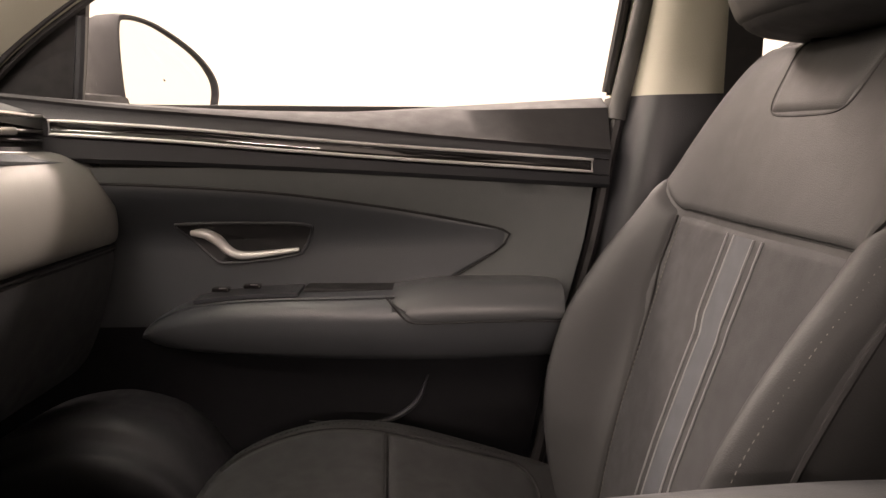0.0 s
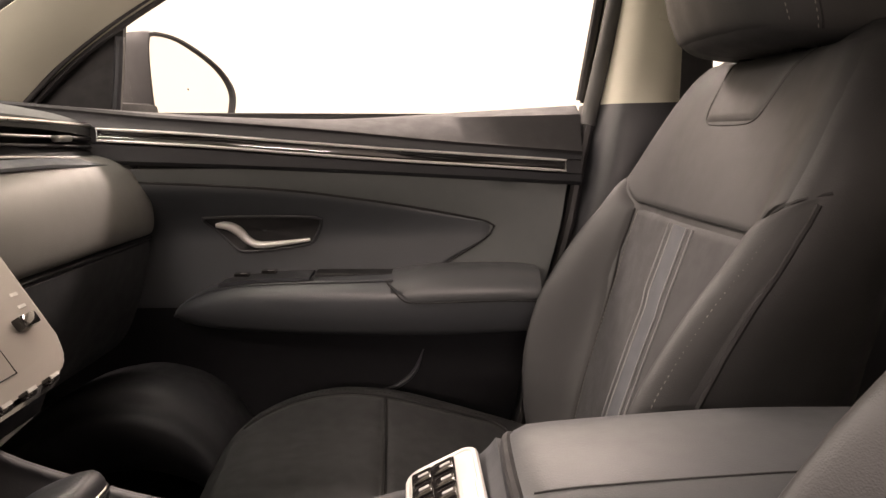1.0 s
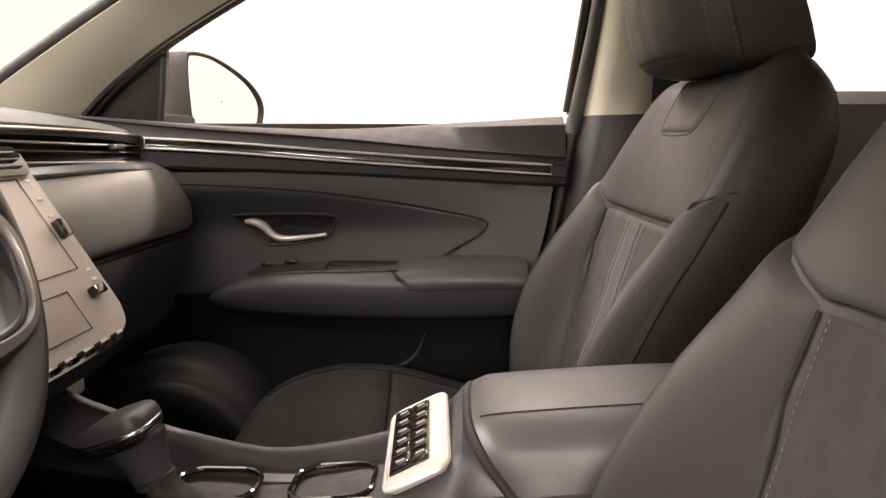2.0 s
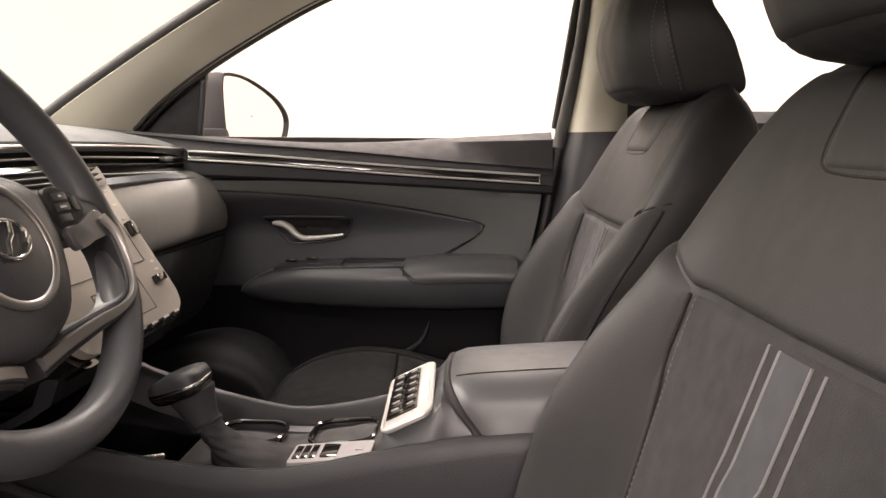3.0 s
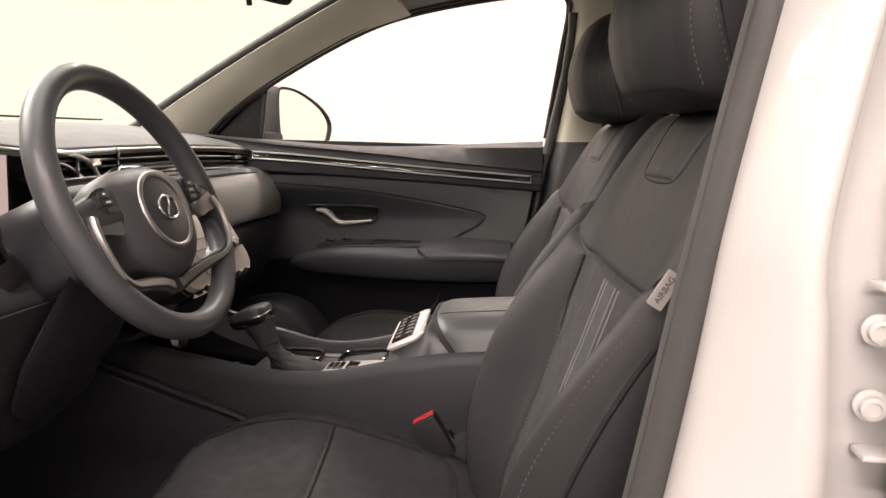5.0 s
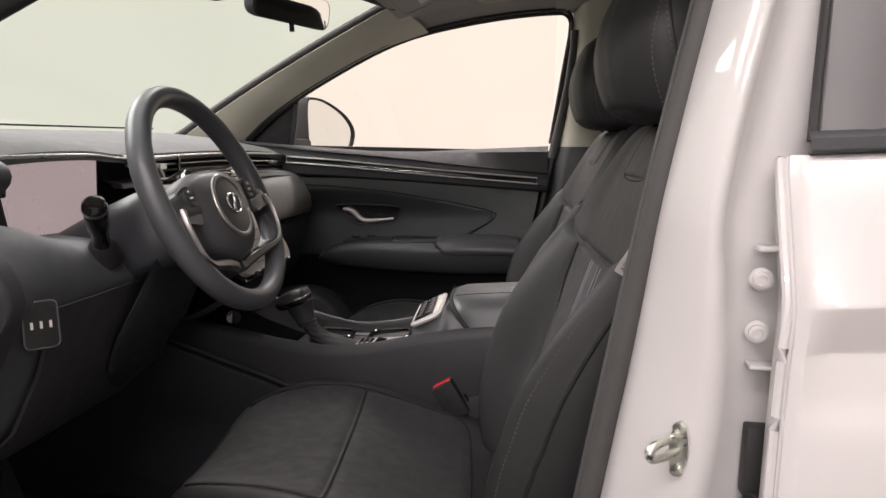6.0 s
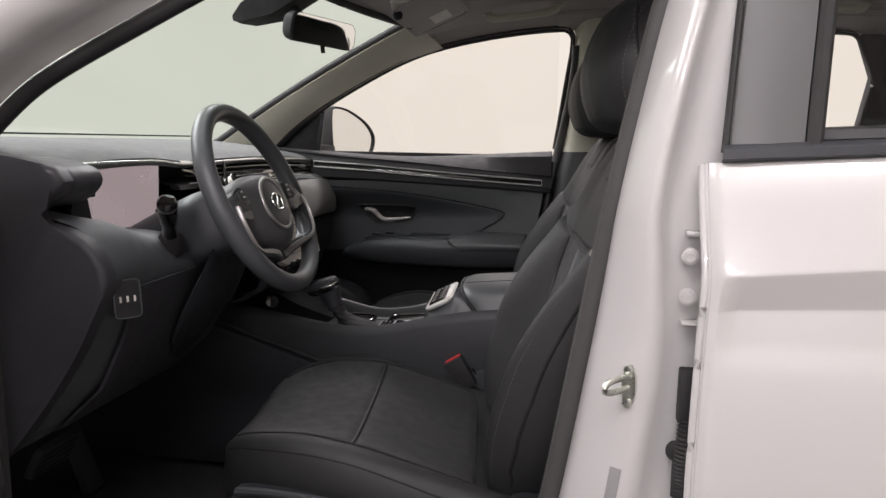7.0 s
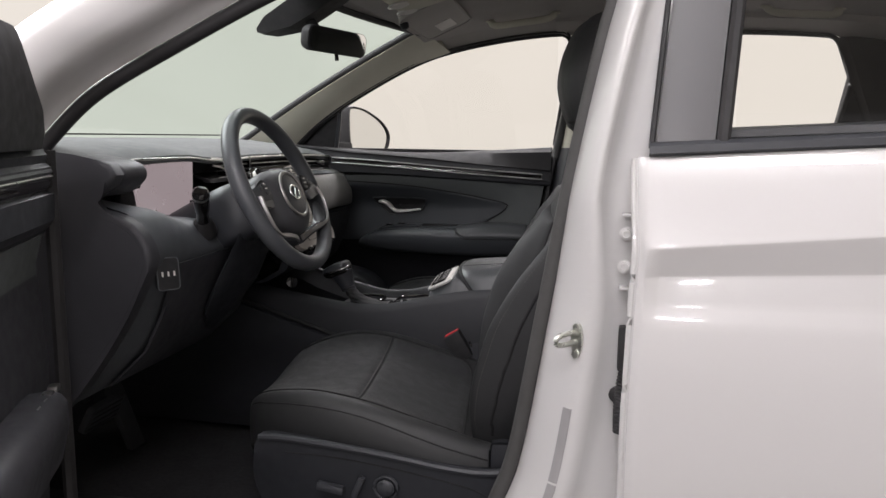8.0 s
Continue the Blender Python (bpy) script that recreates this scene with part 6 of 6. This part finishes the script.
part("floor_tray", sheet([[(x, y, rim(x) - ip(x, (-0.48, -0.24, -0.18, 0.12), (0.15, 0.15, 0.034, 0.034))) for x in np.linspace(-0.48, 0.12, 31)] for y in (-0.098, -0.05, 0.0, 0.05, 0.098)], 0.005, (0, 0, -1)), MATTE_BLACK, con, "black console top")
# two squarish cups with a thin gloss rim
for x0, x1, y1 in ((-0.166, -0.078, 0.074), (-0.040, 0.046, 0.084)):
    cx, cy2, w, d = (x0 + x1) / 2, (y1 + 0.004) / 2, x1 - x0, y1 - 0.004
    tilt = lambda x: 0.694 + 0.09 * max(0.0, x + 0.03)
    rims = [[(cx + a * k, cy2 + b * k, tilt(cx + a) + dz) for a, b in rrect(w, d, 0.024, 6)] for k, dz in ((1.0, 0.004), (0.97, 0.002), (0.93, -0.02), (0.86, -0.058), (0.02, -0.060))]
    cup = part("cup_holder", loft(rims, True, False), HARD, con, "deep black cup holder", 50)
    part("cup_rim", tube([(cx + a, cy2 + b, tilt(cx + a) + 0.005) for a, b in rrect(w, d, 0.024, 6)], 0.0034, 8, True), GLOSS, cup, "thin gloss black rim")
part("cup_bridge", box((-0.060, 0.070, 0.690), (0.050, 0.020, 0.005), 0.001), GLOVE, con, "grey bridge between the cups")
part("cup_deck", box((-0.06, 0.045, 0.630), (0.25, 0.10, 0.004), 0.001), GLOSS, con)
kp = part("key_panel", slab([(x, z) for x, z in rrect(0.100, 0.055, 0.006)], (0.004, -0.042, 0.704), (1, 0, 0.10), (0, 1, 0), 0.008, 0.002), LABEL_G, con, "silver grey switch panel")
for x, w in ((-0.038, 0.008), (-0.028, 0.008), (-0.018, 0.008), (0.002, 0.020)):
    part("panel_key", box((x, -0.042, 0.7118 + x * 0.10), (w, 0.036, 0.003), 0.0008), GLOSS, kp, "gloss black key")
part("key_mark", box((0.038, -0.042, 0.7162), (0.010, 0.008, 0.001), 0), LABEL_G, kp)
part("tray_lip", tube(curve([(-0.27, -0.10, rim(-0.27) - 0.02), (-0.215, -0.085, rim(-0.2) - 0.012), (-0.20, -0.06, rim(-0.2) - 0.02)], 14), 0.004, 8), SATIN, con)

# storage bin: a grey shell with a sloped switch face, and a padded lid behind a dark gap
rings = []
for x0, zt, hw in ((0.070, 0.748, 0.080), (0.074, 0.756, 0.086), (0.085, 0.762, 0.090), (0.127, 0.784, 0.096), (0.134, 0.792, 0.094), (0.139, 0.800, 0.092), (0.146, 0.799, 0.090), (0.165, 0.785, 0.094), (0.20, 0.780, 0.098), (0.43, 0.77, 0.096)):
    half = [(0, zt), (hw * 0.6, zt), (hw * 0.86, zt - 0.002), (hw * 0.95, zt - 0.008), (hw, zt - 0.020), (hw + 0.006, min(zt - 0.024, 0.748)), (hw + 0.010, 0.68)]
    rings.append([(x0, a, b) for a, b in half] + [(x0, -a, b) for a, b in half[:0:-1]])
part("storage_bin", loft(rings), BIN_GREY, con, "dark grey storage bin shell", 35)
fp_u, fp_v = Vector((-0.05, 1, 0.03)).normalized(), Vector((0.894, 0.04, 0.447)).normalized()
FACE_AT = Vector((0.0985, -0.008, 0.7700))
fr = part("bin_face", slab(rrect(0.166, 0.060, 0.012, 4), FACE_AT, fp_u, fp_v, -0.006, 0.002), SILVER, con, "satin silver framed bin face")
FN = -fp_u.cross(fp_v).normalized()


def on_face(y, v, lift=0.0):
    return FACE_AT + fp_u * y + fp_v * v + FN * (0.006 + lift)


FM = Matrix((FN, fp_u, fp_v)).transposed().to_4x4()
part("frame_edge", tube([on_face(a, b, -0.001) for a, b in rrect(0.168, 0.062, 0.013, 5)], 0.0028, 8, True), SILVER, fr, "bright rounded frame edge")
part("face_panel", box(on_face(0.010, -0.007, 0.0005), (0.003, 0.136, 0.040), 0.001, FM), GLOSS, fr, "piano black seat switch panel")
for y in (-0.044, -0.022, 0.0, 0.022, 0.044, 0.066):
    for v in (-0.017, 0.003):
        part("heater_key", box(on_face(y, v, 0.0025), (0.003, 0.018, 0.017), 0.001, FM), GLOSS, fr, "small glossy key")
        part("key_mark", box(on_face(y, v + 0.002, 0.0044), (0.0008, 0.003, 0.009), 0, FM), LABEL_G, fr)
part("face_button", box(on_face(-0.012, 0.022, 0.0005), (0.003, 0.085, 0.010), 0.001, FM), LABEL_W, fr, "pale push plate")
rings = []
LX = np.concatenate([[0.1415, 0.144, 0.150, 0.164], np.linspace(0.185, 0.44, 16)])


def lid_top(x):
    return ip(x, (0.14, 0.165, 0.19, 0.27, 0.35, 0.45), (0.811, 0.816, 0.819, 0.826, 0.831, 0.832))


for x in LX:
    e = math.sin(min(1, (x - 0.1415) / 0.022) * math.pi / 2)
    top = lid_top(x) - 0.006 * (1 - e)
    half = [(0.0, top + 0.004), (0.050, top + 0.002), (0.080, top - 0.006), (0.099, top - 0.020), (0.108, top - 0.042), (0.1125, 0.765), (0.115, 0.735), (0.08, 0.728)]
    full = half + [(-a, b) for a, b in half[:0:-1]]
    keep = max(0.0, 1 - max(0.0, x - 0.165) / 0.10)
    rings.append([(x + min(0.055, 0.85 * max(0.0, 0.812 - b)) * keep, a * (0.97 + 0.03 * e), b) for a, b in curve(full, 48, True)])
lid = part("armrest_lid", loft(rings), PAD, con, "padded dark grey armrest lid", 60)
part("lid_gap", tube([p for p in rings[0][24:] + rings[0][:24] if p[2] > 0.742], 0.0048, 8), MATTE_BLACK, lid, "dark gap round the lid")
part("lid_seam", tube([(x, -0.055, lid_top(x) + 0.0016) for x in np.linspace(0.155, 0.44, 30)], 0.0008, 6), SEAM, lid)

part("rear_side_cap", sheet([[(x, -0.1385, z) for x, z in ((0.12, 0.622), (0.19, 0.638), (0.25, 0.656), (0.36, 0.69))], [(x, -0.1425, z - 0.012) for x, z in ((0.12, 0.622), (0.19, 0.638), (0.25, 0.656), (0.36, 0.69))], [(x, -0.146, z - 0.20) for x, z in ((0.12, 0.622), (0.19, 0.638), (0.25, 0.656), (0.36, 0.69))]], 0.003, (0, 1, 0)), HARD, con, "black lower rear side cover")

# ---- gear selector ----
gs2 = thing("gear_selector", (-0.13, -0.03, 0.70), "leather booted gear selector with a silver rimmed knob", "gear lever")
BOOT_Z = (0.690, 0.700, 0.708, 0.717, 0.730, 0.743)
rings = []
for k, z in enumerate(np.linspace(0.690, 0.743, 26)):
    x, a, b = ip(z, BOOT_Z, (-0.084, -0.094, -0.112, -0.132, -0.146, -0.154)), ip(z, BOOT_Z, (0.066, 0.055, 0.040, 0.027, 0.020, 0.017)), ip(z, BOOT_Z, (0.046, 0.040, 0.032, 0.026, 0.020, 0.017))
    ring = []
    for t in np.linspace(0, 2 * math.pi, 48, endpoint=False):
        fold = 1 + (0.055 * math.sin(1.15 * k + 1.6 * math.sin(2 * t) + t) + 0.03 * math.sin(5 * t + 0.7 * k)) * math.sin(math.pi * k / 25)
        ring.append((x + a * fold * math.cos(t), -0.03 + b * fold * math.sin(t), z - 0.005 * math.cos(t)))
    rings.append(ring)
part("boot", loft(rings), BOOT, gs2, "wrinkled black leather boot", 70)
part("collar", turned([(0, 0.0195), (0.003, 0.0195), (0.005, 0.017)], (-0.155, -0.03, 0.738), (-0.35, 0, 0.94), 24), MATTE_BLACK, gs2)
rings = []
for d, a, b in ((-0.006, 0.0185, 0.0175), (0.012, 0.0195, 0.0190), (0.030, 0.025, 0.023), (0.046, 0.031, 0.026)):
    c = Vector((-0.157, -0.03, 0.738)) + Vector((-0.42, 0, 0.91)) * d
    rings.append([c + Vector((a * math.cos(t), b * math.sin(t), 0.30 * a * math.cos(t))) for t in np.linspace(0, 2 * math.pi, 28, endpoint=False)])
part("neck", loft(rings), SOFT, gs2, "satin black neck", 60)


def kn(d, k, low=0.0):
    """A level of the knob, whose nose slopes down ahead."""
    c = Vector((-0.186, -0.03, 0.780)) + Vector((-0.30, 0, 0.95)) * d
    out = []
    for t in np.linspace(0, 2 * math.pi, 40, endpoint=False):
        ca, sa = math.copysign(abs(math.cos(t)) ** 0.5, math.cos(t)), math.copysign(abs(math.sin(t)) ** 0.55, math.sin(t))
        a = 0.034 * k * ca
        out.append(c + Vector((a, 0.030 * k * sa * (1.0 + 0.12 * ca), 0.36 * a - low * max(0.0, -ca) ** 1.5)))
    return out


part("knob_base", loft([kn(-0.010, 0.72), kn(-0.006, 0.90), kn(0.000, 0.99), kn(0.003, 1.0)]), GLOSS, gs2, "gloss black knob base", 60)
part("knob_ring", loft([kn(0.003, 1.0), kn(0.004, 1.02), kn(0.0065, 1.02), kn(0.0075, 1.0)]), CHROME, gs2, "chrome knob ring", 60)
part("knob_top", loft([kn(0.0075, 0.99), kn(0.012, 0.985, 0.001), kn(0.017, 0.95, 0.003), kn(0.0205, 0.88, 0.004), kn(0.0225, 0.74, 0.004), kn(0.0235, 0.4, 0.002), kn(0.0238, 0.05)]), SOFT, gs2, "leather knob top", 60)

# ---- driver's belt buckle ----
bk = thing("belt_buckle", (0.16, -0.135, 0.60), "black seat belt buckle with a red release button", "belt buckle")
BM = pose(0, 0, 0, 0, -32, 0)
part("buckle_body", box((0.160, -0.145, 0.634), (0.044, 0.026, 0.070), 0.005, BM), MATTE_BLACK, bk, "black buckle body")
part("release_button", box(Vector((0.160, -0.138, 0.634)) + BM.to_3x3() @ Vector((0, 0, 0.032)), (0.038, 0.018, 0.010), 0.003, BM), RED, bk, "red release button")
part("buckle_rim", tube([Vector((0.160, -0.138, 0.634)) + BM.to_3x3() @ Vector((a, 0.0, -0.034 + b)) for a, b in ((-0.024, 0.004), (-0.018, -0.004), (0.018, -0.004), (0.026, 0.006), (0.027, 0.03))], 0.003, 8), GLOSS, bk)
part("buckle_stem", tube([(0.178, -0.138, 0.605), (0.20, -0.138, 0.55), (0.22, -0.14, 0.48)], 0.010, 8, flat=0.5, up=(0, 1, 0)), MATTE_BLACK, bk)

# ---- overhead things ----
rv = thing("rear_view_mirror", (-0.24, 0.0, 1.42), "black rear view mirror below the windshield header", "rear-view mirror")
# tilted body facing the driver
RVN = Vector((0.928, -0.330, -0.145)).normalized()
RVU = Vector((0.330, 0.928, 0.0)).normalized()
RVV = RVN.cross(RVU).normalized()
RVC = Vector((-0.192, 0.0, 1.372))


def rvp(k, d):
    return [RVC + RVU * (a * k) + RVV * (b * k) + RVN * d for a, b in rrect(0.235, 0.062, 0.022, 6)]


part("mirror_case", loft([rvp(0.96, 0.006), rvp(1.0, 0.003), rvp(1.0, -0.012), rvp(0.9, -0.03), rvp(0.5, -0.042), rvp(0.1, -0.044)], True, False), MATTE_BLACK, rv, "black mirror case")
part("mirror_glass", loft([rvp(0.96, 0.0055), rvp(0.5, 0.0055), rvp(0.02, 0.0055)], True, False), MIRROR, rv, "silvered mirror glass")
part("dim_lever", tube([RVC + RVV * -0.030, RVC + RVV * -0.046 + RVN * 0.004], 0.005, 8), MATTE_BLACK, rv)
part("mirror_stem", tube([RVC - RVN * 0.04, (-0.26, 0.0, 1.42), (-0.30, 0.0, 1.45)], 0.012, 10), MATTE_BLACK, rv)
part("camera_cover", loft([[(x, y * w, z) for y, z in ((-1, zt), (-0.8, zb), (0.8, zb), (1, zt))] for x, w, zt, zb in ((-0.40, 0.03, 1.405, 1.395), (-0.37, 0.05, 1.43, 1.392), (-0.30, 0.06, 1.47, 1.405), (-0.22, 0.055, 1.50, 1.45), (-0.16, 0.05, 1.51, 1.49))]), MATTE_BLACK, rv, "black camera cover")

ov = thing("overhead_console", (0.0, 0.0, 1.50), "pale overhead console with reading lamps", "overhead console")
rows = []
for k in np.linspace(0, 1, 9):
    drop = math.sin(min(1, min(k, 1 - k) / 0.22) * math.pi / 2)
    rows.append([(-0.075 + 0.19 * k, 0.045 + q * (0.095 - 0.02 * abs(2 * k - 1) ** 3), 1.500 + 0.30 * (0.19 * k - 0.09) - 0.030 * drop * (1 - abs(q) ** 6)) for q in np.linspace(-1, 1, 15)])
part("console_body", sheet(rows, 0.012, (0, 0, 1)), PILLAR_TRIM, ov, "pale moulded overhead console", 60)
for y in (0.0, 0.09):
    part("lamp_lens", turned([(0, 0.026), (0.005, 0.025), (0.008, 0.015)], (-0.030, y, 1.462), (0.25, 0, -1), 24), LABEL_W, ov, "clear reading lamp lens")
    part("lamp_ring", tube([(-0.030 + 0.027 * math.cos(t), y + 0.027 * math.sin(t), 1.460 + 0.008 * math.cos(t)) for t in np.linspace(0, 2 * math.pi, 28, endpoint=False)], 0.0022, 6, True), SATIN, ov)
for y in (0.02, 0.045, 0.07):
    part("console_switch", box((0.040, y, 1.484), (0.030, 0.018, 0.008), 0.002, pose(0, 0, 0, 0, -17, 0)), HARD, ov, "small dark overhead switch")
vz = thing("sun_visor", (0.0, 0.38, 1.48), "folded up beige sun visor with a warning label", "sun visor")
VU, VV = Vector((0.912, 0.0, 0.410)), Vector((0, 1, 0))
vb = part("visor_board", slab(rrect(0.150, 0.400, 0.028, 5), (0.003, 0.320, 1.4715), VU, VV, 0.016, 0.006), VISOR, vz, "", 50)
part("visor_hem", tube([Vector((0.003, 0.320, 1.4715)) + VU * a + VV * b for a, b in rrect(0.150, 0.400, 0.028, 6)], 0.0035, 8, True), VISOR, vb)
part("visor_label", slab(rrect(0.052, 0.112, 0.003, 2), Vector((0.008, 0.420, 1.4737)), VU, VV, -0.0015), LABEL_W, vb, "pale warning label")
part("visor_clip", turned([(0, 0.012), (0.010, 0.012), (0.016, 0.007)], (-0.055, 0.150, 1.438), (0.3, 0, -1), 18), HARD, vz, "dark visor clip")
for x0 in (0.125, 0.95):
    yy = 0.545
    gh = thing("grab_handle", (x0 + 0.1, yy, 1.50), "grey beige grab handle on the headliner", "grab handle", "grab handles")
    gp = [(x0 + a, yy + b, roof_z(x0 + a, yy) - c) for a, b, c in ((0.0, 0.02, 0.002), (0.010, 0.0, 0.018), (0.035, -0.012, 0.026), (0.10, -0.014, 0.027), (0.165, -0.012, 0.026), (0.195, 0.0, 0.018), (0.205, 0.02, 0.002))]
    part("grip", tube(curve(gp, 36), 0.0105, 12), PILLAR_TRIM, gh)
    for k in (0, -1):
        part("handle_mount", box(gp[k], (0.030, 0.026, 0.010), 0.004), PILLAR_TRIM, gh)

# ---- rear bench ----
rb = thing("rear_bench", (1.1, 0.0, 0.40), "black rear bench seat", "car seat")
part("bench_cushion", box((1.02, 0, 0.52), (0.50, 1.24, 0.16), 0.05), SEAT_CLOTH, rb)
part("bench_back", box((1.36, 0, 0.85), (0.16, 1.22, 0.62), 0.05, pose(0, 0, 0, 0, 16, 0)), SEAT_CLOTH, rb)
